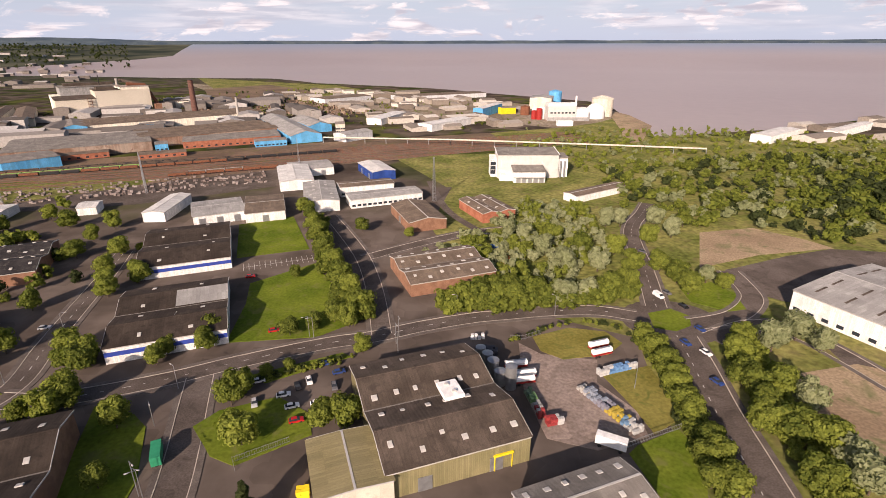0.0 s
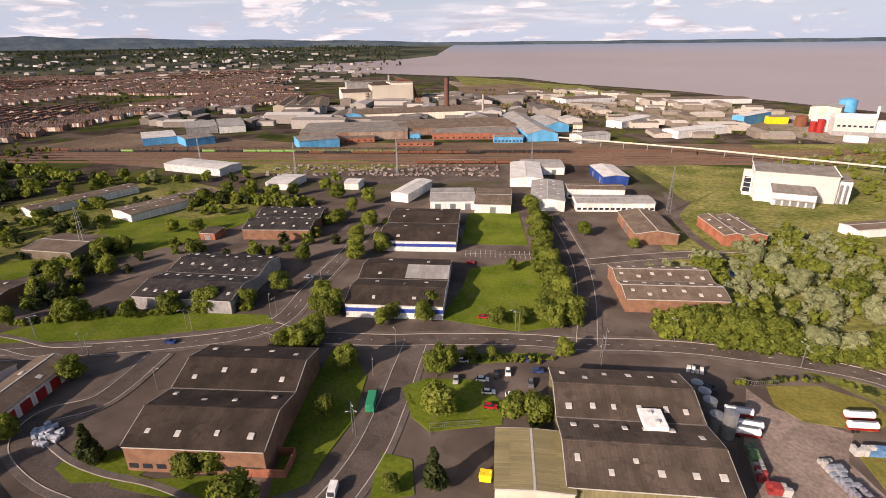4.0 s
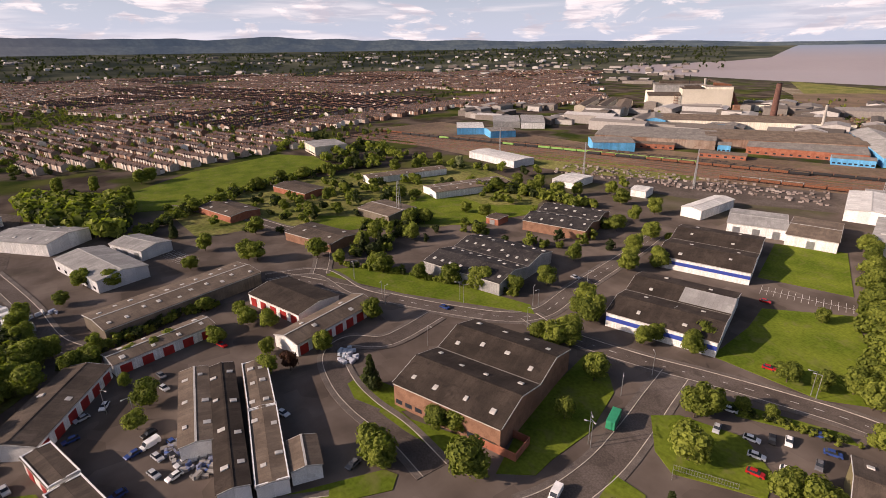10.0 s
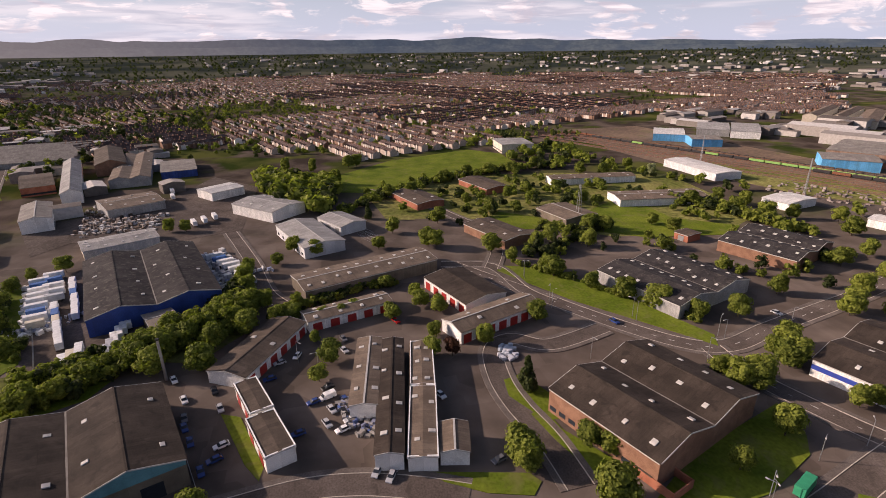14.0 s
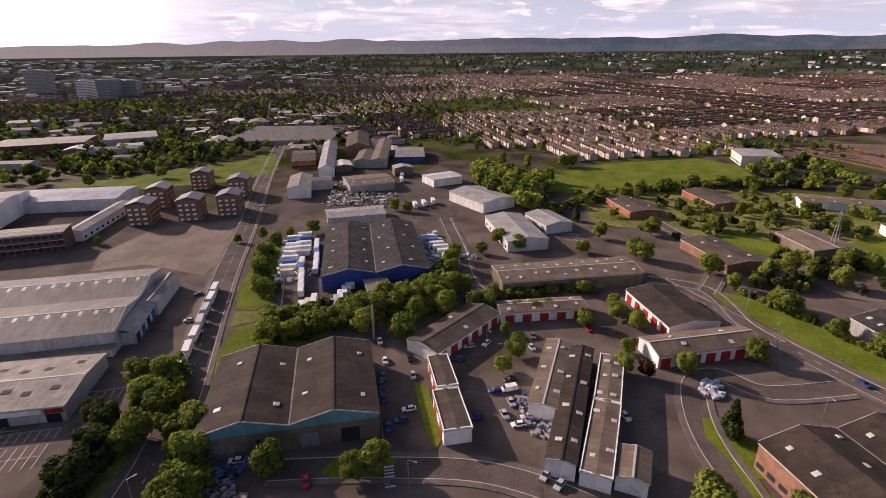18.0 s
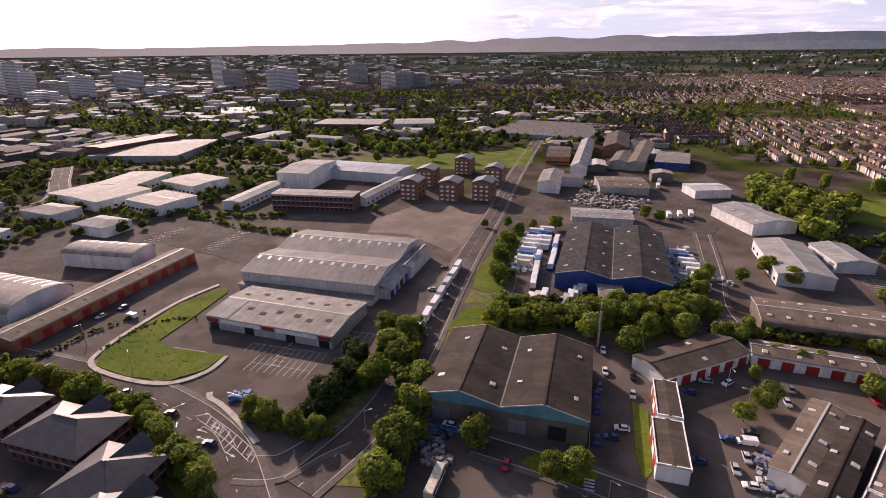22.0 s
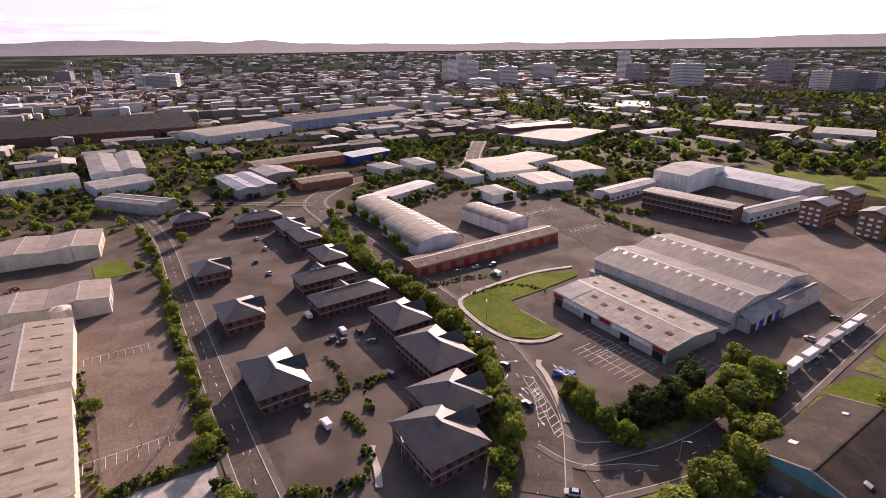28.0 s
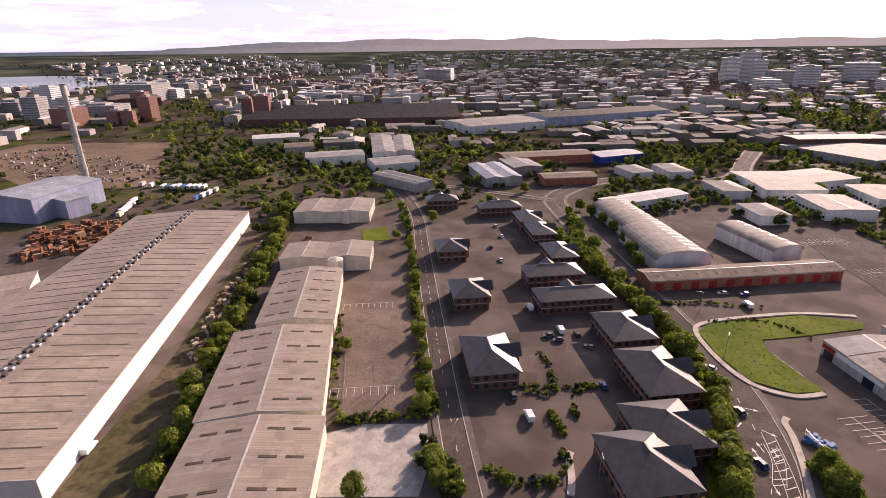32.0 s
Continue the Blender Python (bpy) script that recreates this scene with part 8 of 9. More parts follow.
def build_town():
    rng = random.Random(21)
    far = (Bag(), Bag(), Bag())
    near = 0
    spots = []
    # districts of terraces, each with its own run of the streets
    for gx in range(-10, 12):
        for gy in range(-10, 11):
            turn = 0 if rng.random() < 0.6 else 1
            skew = rng.choice((0, 0, 6, -8, 12))
            full = rng.random() < 0.9
            for i in range(3):
                for j in range(13):
                    p, q = (i - 1) * 80.0, (j - 6) * 18.6
                    if turn:
                        p, q = -q, p
                    ca, sa = math.cos(radians(20.5 + skew)), math.sin(radians(20.5 + skew))
                    x = gx * 250 * 0.937 - gy * 250 * 0.35 + p * ca - q * sa
                    y = gx * 250 * 0.35 + gy * 250 * 0.937 + p * sa + q * ca
                    r, az = math.hypot(x, y), azimuth(x, y)
                    e = town_edge(az)
                    if not full or e is None or r < e + 15 or r > 2450 or rng.random() < 0.05 + 0.12 * (r > 1500):
                        continue
                    if (az > 128 and rng.random() < 0.2) or not clear_spot(x, y):
                        continue
                    spots.append((r, x + rng.uniform(-2, 2), y + rng.uniform(-2, 2), radians(20.5 + skew + 90 * turn), rng.randint(10, 14)))
    spots.sort()
    count = 0
    for r, x, y, a, n in spots:
        if count >= 130:
            put_row(*far, x, y, a, n, rng)
            continue
        for i in range(n):
            bags = (Bag(), Bag(), Bag())
            put_row(*bags, 0, 0, 0.0, 1, rng)
            u = (i + 0.5 - n / 2) * 5.2
            e = tagged(empty("terraced_house", x + u * math.cos(a), y + u * math.sin(a), math.degrees(a)), "narrow two-storey terraced house in a brown-roofed row", "house", "terraced streets")
            for b, nm, mt in zip(bags, ("wall", "roof", "chimney"), (M_HWALL, M_HROOF, W_BRICK)):
                if b.v:
                    b.link(nm, mt).parent = e
            count += 1
    for b, nm, mt in zip(far, ("far_house_walls", "far_house_roofs", "far_house_chimneys"), (M_HWALL, M_HROOF, W_BRICK)):
        tagged(b.link(nm, mt), "streets of brown terraced houses reaching to the hills", "houses", "", "stuff")


build_town()

# far works and depots: low sheds of many sizes
def far_sheds(name, pts, count, seed, s0, s1, h0, h1, label, mat=M_SHEDS):
    rng = random.Random(seed)
    xs, ys = [p[0] for p in pts], [p[1] for p in pts]
    walls, roofs = Bag(), Bag()
    for _ in range(count):
        x, y = rng.uniform(min(xs), max(xs)), rng.uniform(min(ys), max(ys))
        c = False
        for (x0, y0), (x1, y1) in zip(pts, pts[1:] + pts[:1]):
            if (y0 > y) != (y1 > y) and x < (x1 - x0) * (y - y0) / (y1 - y0) + x0:
                c = not c
        if not c or not clear_spot(x, y):
            continue
        L, W, h = rng.uniform(s0, s1), rng.uniform(s0, s1) * 0.5, rng.uniform(h0, h1)
        a = radians(rng.choice((20.5, -69.5)) + rng.uniform(-6, 6))
        ca, sa = math.cos(a), math.sin(a)

        def at(u, v, z):
            return (x + u * ca - v * sa, y + u * sa + v * ca, z + ground_z(math.hypot(x, y)))
        l, w, t = L / 2, W / 2, h + W * 0.10
        walls.add([at(-l, -w, -1), at(l, -w, -1), at(l, w, -1), at(-l, w, -1), at(-l, -w, h), at(l, -w, h), at(l, w, h), at(-l, w, h), at(-l, 0, t - 0.05), at(l, 0, t - 0.05)],
                  [(0, 1, 5, 4), (2, 3, 7, 6), (1, 2, 6, 9, 5), (3, 0, 4, 8, 7)])
        roofs.add([at(-l - .3, -w - .3, h), at(l + .3, -w - .3, h), at(l + .3, 0, t), at(-l - .3, 0, t), at(l + .3, w + .3, h), at(-l - .3, w + .3, h)], [(0, 1, 2, 3), (3, 2, 4, 5)])
    tagged(walls.link(name + "_walls", mat), label, "buildings", "", "stuff")
    tagged(roofs.link(name + "_roofs", mat), label, "buildings", "", "stuff")


far_sheds("shore_depots", [(-60, 640), (110, 680), (180, 720), (60, 1050), (-250, 1250), (-330, 1100), (-150, 850)], 170, 3, 18, 50, 4, 8, "pale low depots along the shore", M_SHORE)
far_sheds("works", [(-330, 620), (-120, 720), (-300, 1050), (-620, 900), (-560, 640), (-480, 520)], 120, 5, 20, 70, 5, 13, "brown and grey works buildings of a steel plant")
far_sheds("town_works", [(-560, 420), (-700, 480), (-800, 640), (-640, 700), (-520, 560)], 40, 6, 20, 45, 6, 9, "pale trade sheds beyond the railway")
far_sheds("city_depots", [(330, -480), (380, -640), (150, -900), (-250, -900), (-330, -660), (-40, -560), (120, -560)], 230, 7, 14, 44, 4, 8, "grey and white sheds in front of the city")
far_sheds("city_blocks", [(700, -900), (-700, -900), (-900, -1900), (-200, -2500), (900, -2300)], 1000, 8, 14, 40, 6, 16, "dense far city blocks", M_CITY)
far_sheds("bay_blocks", [(420, -520), (700, -760), (1300, -1500), (800, -1900), (450, -900)], 200, 12, 16, 40, 8, 16, "far blocks near the bay", M_CITY)
far_sheds("town_edges", [(-1500, 900), (-900, 1300), (-1500, 2500), (-2500, 1600)], 260, 9, 20, 60, 5, 9, "far pale sheds and estates on the plain")
far_sheds("bay_side_blocks", [(600, -330), (1500, -700), (2000, -1150), (1500, -1350), (640, -600)], 260, 14, 14, 40, 6, 15, "blocks and sheds between the works and the bay", M_CITY)
far_sheds("town_factories", [(-300, -500), (-520, -330), (-900, -300), (-900, -700), (-400, -900)], 90, 15, 16, 50, 5, 9, "dark factories and yards among trees", M_CITY)
far_sheds("side_depots", [(-330, -120), (-560, -90), (-700, -260), (-560, -330), (-400, -240)], 45, 10, 12, 34, 4, 8, "mixed small yards and sheds")
far_sheds("east_depots", [(330, 560), (650, 560), (760, 700), (520, 720)], 30, 13, 20, 60, 5, 8, "pale sheds by the water", M_SHORE)

far_sheds("plain_towns", [(-2300, -300), (-2300, 1500), (-1500, 2600), (-2600, 3200), (-4000, 1500), (-4000, -800)], 380, 31, 14, 50, 5, 9, "far towns on the plain", M_CITY)
far_sheds("west_city", [(-700, -1300), (-2300, -600), (-3600, -1500), (-2400, -3600), (300, -4200), (1500, -3600), (1000, -2300), (-300, -2500)], 1500, 32, 18, 55, 6, 14, "far city districts reaching to the hills", M_CITY)

far_sheds("harbour_town", [(1400, -1350), (2700, -2200), (2200, -3400), (1000, -2400)], 700, 16, 14, 46, 6, 14, "far streets of pale blocks beyond the bay", M_CITY)

# woods and hedges
wood("harbour_trees", [(1300, -1250), (2800, -2100), (2200, -3500), (900, -2400)], 900, 6, 12, "dd", 48, "far dark trees beyond the bay")
wood("works_trees", [(-330, 620), (-120, 720), (-60, 900), (-300, 1250), (-620, 1000), (-560, 640)], 500, 3, 6, "bbd", 41, "scrub among the works")
wood("bay_side_trees", [(480, -300), (1500, -650), (2000, -1150), (1500, -1350), (500, -600)], 1100, 4, 8, "ddb", 43, "trees between the works and the bay")
wood("unit_belts", [(-420, 20), (-430, 160), (-330, 240), (-210, 260), (-150, 210), (-240, 130), (-330, 40)], 420, 4, 8, "bbd", 44, "dense trees and hedges between low units")
wood("shore_green", [(110, 420), (60, 520), (150, 640), (330, 640), (560, 560), (480, 480), (260, 460)], 900, 2.5, 6, "bbbp", 45, "light green scrub towards the shore")
wood("tall_grove", [(-437, -53), (-422, 7), (-336, 5), (-341, -17), (-394, -43)], 170, 10, 14, "bbd", 46, "dense grove of tall green trees beside a playing field")
grass_rng = random.Random(51)
tri = [(-46.9, -189.1), (-51.6, -195.5), (-87.3, -211.1), (-106.4, -210.6), (-80.9, -195.6), (-67.7, -189.7), (-67.4, -179.7), (-74.4, -164.8), (-76.2, -160.1), (-68.2, -157.8), (-57.4, -161.7), (-50.2, -173.9)]
strew("tall_grass", [("b", x, y, grass_rng.uniform(0.35, 0.8)) for x, y in ((grass_rng.uniform(min(p[0] for p in tri), max(p[0] for p in tri)), grass_rng.uniform(min(p[1] for p in tri), max(p[1] for p in tri))) for _ in range(900)) if in_poly(tri, x, y)], "long lush grass and weeds on a verge", grass_rng)
wood("waste_bushes", [(190, -230), (330, -260), (420, -420), (300, -560), (120, -470), (100, -360)], 700, 2.5, 6, "ddb", 42, "dense bushes on waste land")
wood("inner_town_trees", [(-400, -330), (-560, -200), (-900, -150), (-1300, -600), (-700, -1300), (-250, -1200), (-280, -480)], 3600, 7, 12, "dddb", 34, "dense dark trees among the town streets")
wood("street_trees", [(-540, 40), (-560, 300), (-1300, 500), (-1400, -300), (-600, -150)], 2600, 4, 8, "bbd", 35, "garden trees among terraces")
wood("office_trees", [(0, -330), (-60, -600), (-330, -640), (-330, -420), (-150, -330)], 900, 4, 8, "ddb", 36, "trees among offices and car parks")
wood("depot_trees", [(60, -330), (330, -420), (420, -640), (60, -640), (0, -480)], 600, 4, 8, "ddb", 37, "trees among depots")
wood("shore_scrub", [(-420, 900), (-100, 620), (120, 640), (160, 760), (40, 1060), (-300, 1250)], 420, 2, 5, "bbp", 38, "scrub among shore depots")
wood("west_trees", [(-700, -1300), (-2300, -600), (-3600, -1500), (-2400, -3600), (300, -4200), (1500, -3600), (1000, -2300), (-300, -2500)], 2600, 7, 13, "dd", 33, "far dark trees among the city districts")
wood("young_wood", [(-10, 235), (20, 275), (55, 330), (90, 320), (84, 240), (55, 208), (22, 205)], 420, 4, 8, "bbpp", 1, "dense young wood of green and silvery trees")
wood("scrub_wood", [(110, 330), (130, 420), (260, 470), (480, 500), (560, 420), (420, 300), (260, 250), (150, 260)], 1500, 3.5, 9, "bbbpd", 2, "green thickets and rough woodland")
wood("dark_wood", [(230, 300), (260, 360), (400, 420), (460, 380), (330, 280)], 330, 8, 12, "ddb", 14, "dark stand of dense trees")
wood("verge_wood", [(150, 130), (200, 170), (215, 130), (190, 70), (140, 40), (120, 80)], 130, 4, 9, "bpb", 3, "bushes and trees on the road verge")
wood("field_belt", [(-420, -10), (-560, 130), (-640, 210), (-480, 260), (-420, 230), (-420, 140), (-380, 40)], 420, 6, 11, "bbd", 4, "belt of trees round a playing field",
     keep=lambda x, y: not (-560 < x < -395 and 20 < y < 175))
wood("rail_trees", [(-560, 250), (-420, 260), (-250, 330), (-160, 350), (-170, 330), (-300, 290), (-420, 235)], 240, 5, 10, "bbd", 5, "line of trees beside the railway")
wood("estate_bushes", [(-330, 0), (-330, 230), (-150, 290), (-60, 300), (-30, 220), (-140, 130), (-240, 100)], 90, 2, 5, "bbd", 6, "low bushes and hedges among the units",
     keep=lambda x, y: math.sin(x * 0.21) * math.sin(y * 0.17) > 0.45)
wood("town_trees", [(-2500, -2000), (-2500, 2600), (-300, 1800), (-300, 560), (-540, 300), (-540, 0), (-560, -330), (-330, -480), (-330, -2400)], 8000, 4, 9, "ddb", 7, "garden and street trees among the houses",
     keep=lambda x, y: (town_edge(azimuth(x, y)) or 9999) - 40 < math.hypot(x, y) < 2600)
wood("city_trees", [(-330, -480), (-330, -2400), (900, -2400), (700, -700), (330, -400), (100, -420)], 2600, 4, 8, "ddb", 8, "street trees among the sheds and the city")
wood("far_woods", [(-4300, 200), (-3300, 3600), (-1300, 4200), (-1300, 2300), (-2400, 1800), (-2400, -1800), (-4000, -1500)], 4000, 9, 18, "dd", 9, "far dark woods on the plain", keep=lambda x, y: 29.5 < azimuth(x, y) < 300)
wood("sidings_trees", [(240, -380), (330, -350), (470, -470), (560, -450), (540, -520), (400, -540), (290, -440)], 260, 4, 9, "ddb", 47, "dense dark trees beside old sidings")
wood("bay_trees", [(250, -330), (430, -420), (900, -1000), (500, -1000), (250, -560)], 700, 4, 10, "ddb", 10, "trees and scrub towards the bay")
wood("park_trees", [(-330, -330), (-420, -460), (-640, -420), (-700, -330), (-560, -330)], 300, 5, 10, "bbd", 11, "trees of a park behind the flats")

# ---- railway ----
def sidings():
    c, s = math.cos(radians(22)), math.sin(radians(22))
    for off in (-33, -28, -17, -12, -4, 6, 12, 18, 23, 29, 35):
        a = (-620 - s * off, 282 + c * off)
        b = (160 - s * off, 597 + c * off)
        line = [Vector((*a, 0)), Vector((*b, 0))]
        ob = tagged(link_mesh("railway_track", strip(line, -0.9, -0.7, 0.40, 0.3), M_RUST), "rusty rails of a siding on brown ballast", "railway track", "sidings", "structure")
        part("rail", strip(line, 0.7, 0.9, 0.40, 0.3), M_RUST, ob)
        part("sleeper_bed", strip(line, -1.4, 1.4, 0.26, 0.2), M_PAVE, ob)
    rng = random.Random(17)
    green, black, rust, grey = plain("wagon_green", (0.20, 0.38, 0.10), 0.7), plain("wagon_black", (0.025, 0.024, 0.026), 0.7), M_RUST, plain("wagon_grey", (0.30, 0.29, 0.28), 0.7)
    protos = []
    for mt, nm in ((green, "faded green"), (black, "black"), (rust, "rusty red"), (grey, "grey")):
        e = tagged(empty("railway_wagon", 0, 0), nm + " bogie wagon standing on a siding", "wagon", "railway wagons")
        part("body", bevelled_box(-6.6, -1.3, 1.2, 6.6, 1.3, 3.1, 0.08), mt, e)
        part("load", one_box(-6.2, -1.05, 3.1, 6.2, 1.05, 3.3), M_BALLAST, e)
        bm = one_box(-6.8, -1.0, 0.8, 6.8, 1.0, 1.2)
        for px in (-4.6, 4.6):
            box(bm, px - 1.2, -0.95, 0.40, px + 1.2, 0.95, 0.8)
        part("underframe", bm, M_DARK, e)
        protos.append(e)
    for off, u0, u1, mix_ in ((18, 60, 560, (0, 1, 1, 1)), (23, 20, 470, (2, 1, 2)), (29, 140, 420, (1, 1, 2)), (-33, 425, 510, (2,)), (-28, 440, 500, (2, 3)), (12, 300, 480, (2, 1))):
        u = u0
        kind = 0
        while u < u1:
            if u == u0 or rng.random() < 0.35:
                kind = rng.choice(mix_)
            place(protos[kind], -620 - s * off + c * u, 282 + c * off + s * u, 22, 0.0)
            u += 14.2


sidings()


def pallet_yard():
    rng = random.Random(30)
    b = Bag()
    for i in range(620):
        u, v = rng.uniform(0, 195), rng.uniform(0, 40)
        if int(v / 6) % 3 == 2 or rng.random() < 0.15:
            continue
        c, s = math.cos(radians(22)), math.sin(radians(22))
        x, y = -316 + u * c - v * s, 318 + u * s + v * c
        w, d, h = rng.uniform(1.0, 2.4), rng.uniform(1.0, 2.0), rng.uniform(0.6, 1.8)
        b.add([(x + p * w * c / 2 - q * d * s / 2, y + p * w * s / 2 + q * d * c / 2, z) for z in (0, h) for p, q in ((-1, -1), (1, -1), (1, 1), (-1, 1))], BOX_F)
    tagged(b.link("stacked_goods", island_colour("stacked_blocks", (0.15, 0.115, 0.10), (0.24, 0.195, 0.175), (0.36, 0.31, 0.285))), "stacks of grey and pink blocks in a storage yard", "stacks", "", "stuff")


pallet_yard()


def scrap(name, pts, n, seed, label, c0, c1, c2, big=2.5):
    rng = random.Random(seed)
    b = Bag()
    (x0, y0), (x1, y1), w = pts
    for _ in range(n):
        t, o = rng.random(), rng.uniform(-w, w)
        dx, dy = x1 - x0, y1 - y0
        L = math.hypot(dx, dy)
        x, y = x0 + dx * t - dy / L * o, y0 + dy * t + dx / L * o
        p, q, h, a = rng.uniform(0.5, big), rng.uniform(0.4, big * 0.7), rng.uniform(0.3, big * 0.7), rng.uniform(0, 3)
        c, s = math.cos(a), math.sin(a)
        b.add([(x + i * p * c / 2 - j * q * s / 2, y + i * p * s / 2 + j * q * c / 2, z) for z in (0, h) for i, j in ((-1, -1), (1, -1), (1, 1), (-1, 1))], BOX_F)
    tagged(b.link(name, island_colour(name + "_colours", c0, c1, c2)), label, "stored goods", "", "stuff")


scrap("scrap_piles", ((-330, -130), (-400, -150), 14), 260, 1, "scrap and timber heaped in a yard", (0.10, 0.07, 0.05), (0.22, 0.19, 0.17), (0.5, 0.5, 0.5))
scrap("steel_stock", ((150, -250), (60, -50), 3), 160, 2, "rusty steel stock along a shed wall", (0.16, 0.06, 0.03), (0.25, 0.11, 0.06), (0.30, 0.26, 0.22))
scrap("steel_racks", ((262, -190), (300, -240), 22), 220, 3, "rusty steel bars on racks", (0.12, 0.05, 0.03), (0.20, 0.09, 0.05), (0.30, 0.2, 0.14), 5)
scrap("frame_stock", ((-277, -64), (-228, -41), 8), 130, 9, "white steel frames and beams stored in a yard", (0.5, 0.5, 0.5), (0.3, 0.3, 0.31), (0.6, 0.6, 0.6), 4)
scrap("pallet_stock", ((-350, -150), (-349, -104), 18), 260, 10, "goods and scrap in an open yard", (0.10, 0.07, 0.055), (0.25, 0.21, 0.18), (0.55, 0.55, 0.55), 3)
scrap("shed_side_stock", ((167, -237), (127, -125), 4), 120, 11, "rusty pipes and machine parts beside a long shed", (0.18, 0.08, 0.04), (0.25, 0.20, 0.16), (0.45, 0.40, 0.34), 3)
scrap("yard_goods", ((-205, -130), (-250, -30), 3), 150, 4, "mixed goods and cages beside a warehouse", (0.35, 0.35, 0.36), (0.6, 0.6, 0.6), (0.2, 0.25, 0.4))
scrap("unit_yard_clutter", ((-136, 0), (-118, 6), 3.5), 90, 21, "vehicle parts and crates heaped outside a small workshop", (0.10, 0.09, 0.085), (0.30, 0.29, 0.28), (0.05, 0.10, 0.28), 2.2)
scrap("hire_yard_stock", ((-92, -82), (-82, -66), 3), 80, 22, "dark drums and grey pallets along a fence", (0.06, 0.07, 0.09), (0.24, 0.22, 0.20), (0.05, 0.13, 0.28), 1.8)
scrap("window_frames", ((-205, -113), (-258, -135), 5), 260, 23, "white bundles stacked in rows in a lorry yard", (0.45, 0.45, 0.45), (0.62, 0.62, 0.61), (0.72, 0.72, 0.70), 2.6)
scrap("siding_goods", ((350, -335), (600, -430), 42), 320, 24, "sleepers, cars and rusty stock on old sidings", (0.07, 0.055, 0.045), (0.16, 0.12, 0.10), (0.42, 0.40, 0.38), 4)
scrap("works_rubble", ((-330, 780), (-180, 900), 110), 900, 8, "rubble and scrap heaped behind the works", (0.14, 0.09, 0.06), (0.28, 0.21, 0.16), (0.10, 0.07, 0.05), 6)

# ---- chimneys, masts, tanks ----
stack(-381, 822, 48, 4.5, 3.6, W_DARKBRICK, "dark brick works chimney")
stack(-272, 708, 34, 1.8, 1.3, M_CONC, "slim pale works chimney")
stack(386.6, -321.3, 78, 2.4, 1.9, M_CONC, "tall pale chimney with steel struts", "tall_chimney")
lattice_mast(384, -318, 40, 9, "steel lattice frame bracing a chimney")
stack(-161.3, -56.8, 15, 0.5, 0.42, M_METAL, "steel boiler flue beside a warehouse")
lattice_mast(-280.8, 150.3, 24, 2.6, "steel lattice radio mast beside a unit")
lattice_mast(-5.9, 340.1, 30, 2.0, "tall steel floodlight mast")
for mx, my in ((-220.7, 375.1), (-212.3, 361.5), (-293, 332.4), (-120, 430), (-400, 330)):
    lattice_mast(mx, my, 27, 1.2, "slim railway floodlight mast")
for tx, ty, tr, th in ((12.5, 148.5, 1.7, 6), (14.5, 145, 1.8, 6), (16, 141, 1.9, 6), (17.8, 136.5, 1.9, 5), (20.9, 134.6, 1.8, 8)):
    tank(tx, ty, tr, th, M_METAL, "steel process silo beside a factory", "silo")
for tx, ty in ((112.6, -205), (142, -280)):
    tank(tx - 2, ty - 2, 3.6, 7.5, W_CREAM, "round cream stair tower of a shed", "stair_tower")

# ---- hedges and rows of trees ----
hedge([(16.7, -138.0), (10.0, -140.5), (3.0, -141.3)], 1.5, 40, 0.8, 1.6, "bd", 60, "clipped hedge in a car park")
hedge([(10.3, -161.4), (5.8, -153.5)], 1.2, 24, 0.8, 1.5, "bd", 61, "clipped hedge in a car park")
hedge([(3.7, -128.5), (-0.0, -120.7)], 1.4, 30, 0.8, 1.8, "bd", 62, "clipped hedge in a car park")
hedge([(-1.5, -138.0), (-7.2, -143.8), (-12.9, -145.8)], 1.5, 36, 0.8, 1.6, "bd", 63, "clipped hedge in a car park")
hedge([(17.8, -102.2), (13.5, -102.3), (11.0, -100.0)], 2, 36, 0.8, 1.8, "bd", 64, "clipped hedge in a car park")
hedge([(-2.5, -134.1), (-4.3, -127.9)], 1.6, 26, 1, 2, "bd", 65, "clipped hedge in a car park")
hedge([(90.5, -74.2), (107.5, -104.9), (123.5, -142.0), (142.7, -189.2), (166.4, -246.7), (196, -308)], 8, 260, 3, 7, "bbbd", 66, "overgrown hedge between the long sheds")
hedge([(37.6, -118.7), (48.8, -146.2), (63.7, -185.9), (86.4, -247.7), (115.9, -318.1)], 4, 150, 2, 4.5, "bbd", 67, "clipped hedge along a street")
hedge([(62.4, -109.0), (49.9, -114.4), (36.9, -119.4)], 3, 70, 1.5, 3, "bbd", 68, "hedge across an empty lot")
hedge([(35.8, -104.8), (29.5, -99.2), (23.9, -91.8)], 5, 60, 2.5, 5, "bbd", 69, "bushes at a yard gate")
hedge([(64.0, -110.4), (77.4, -138.8), (90.2, -169.0)], 2, 50, 1, 2.5, "bd", 70, "weeds along a shed wall")
hedge([(-31.8, -88.1), (-37.9, -106.4), (-42.2, -132.2), (-40.5, -160.5), (-29.8, -197.5), (-13.3, -231.1), (2.1, -264.0), (18.1, -297.7)], 5, 220, 4, 7.5, "bbb", 71, "row of young green trees along the curved road")
hedge([(-30.1, -199.0), (-19.1, -218.7), (-7.7, -251.6), (0.9, -289.5), (5.7, -322.8)], 4, 110, 4, 7, "bbb", 72, "row of trees beside barrel-roofed halls")
hedge([(-66.0, -72.4), (-81.4, -80.3), (-99.2, -88.0), (-111.4, -108.7), (-128.9, -115.8)], 9, 120, 5, 9, "bbd", 73, "dense roadside trees")
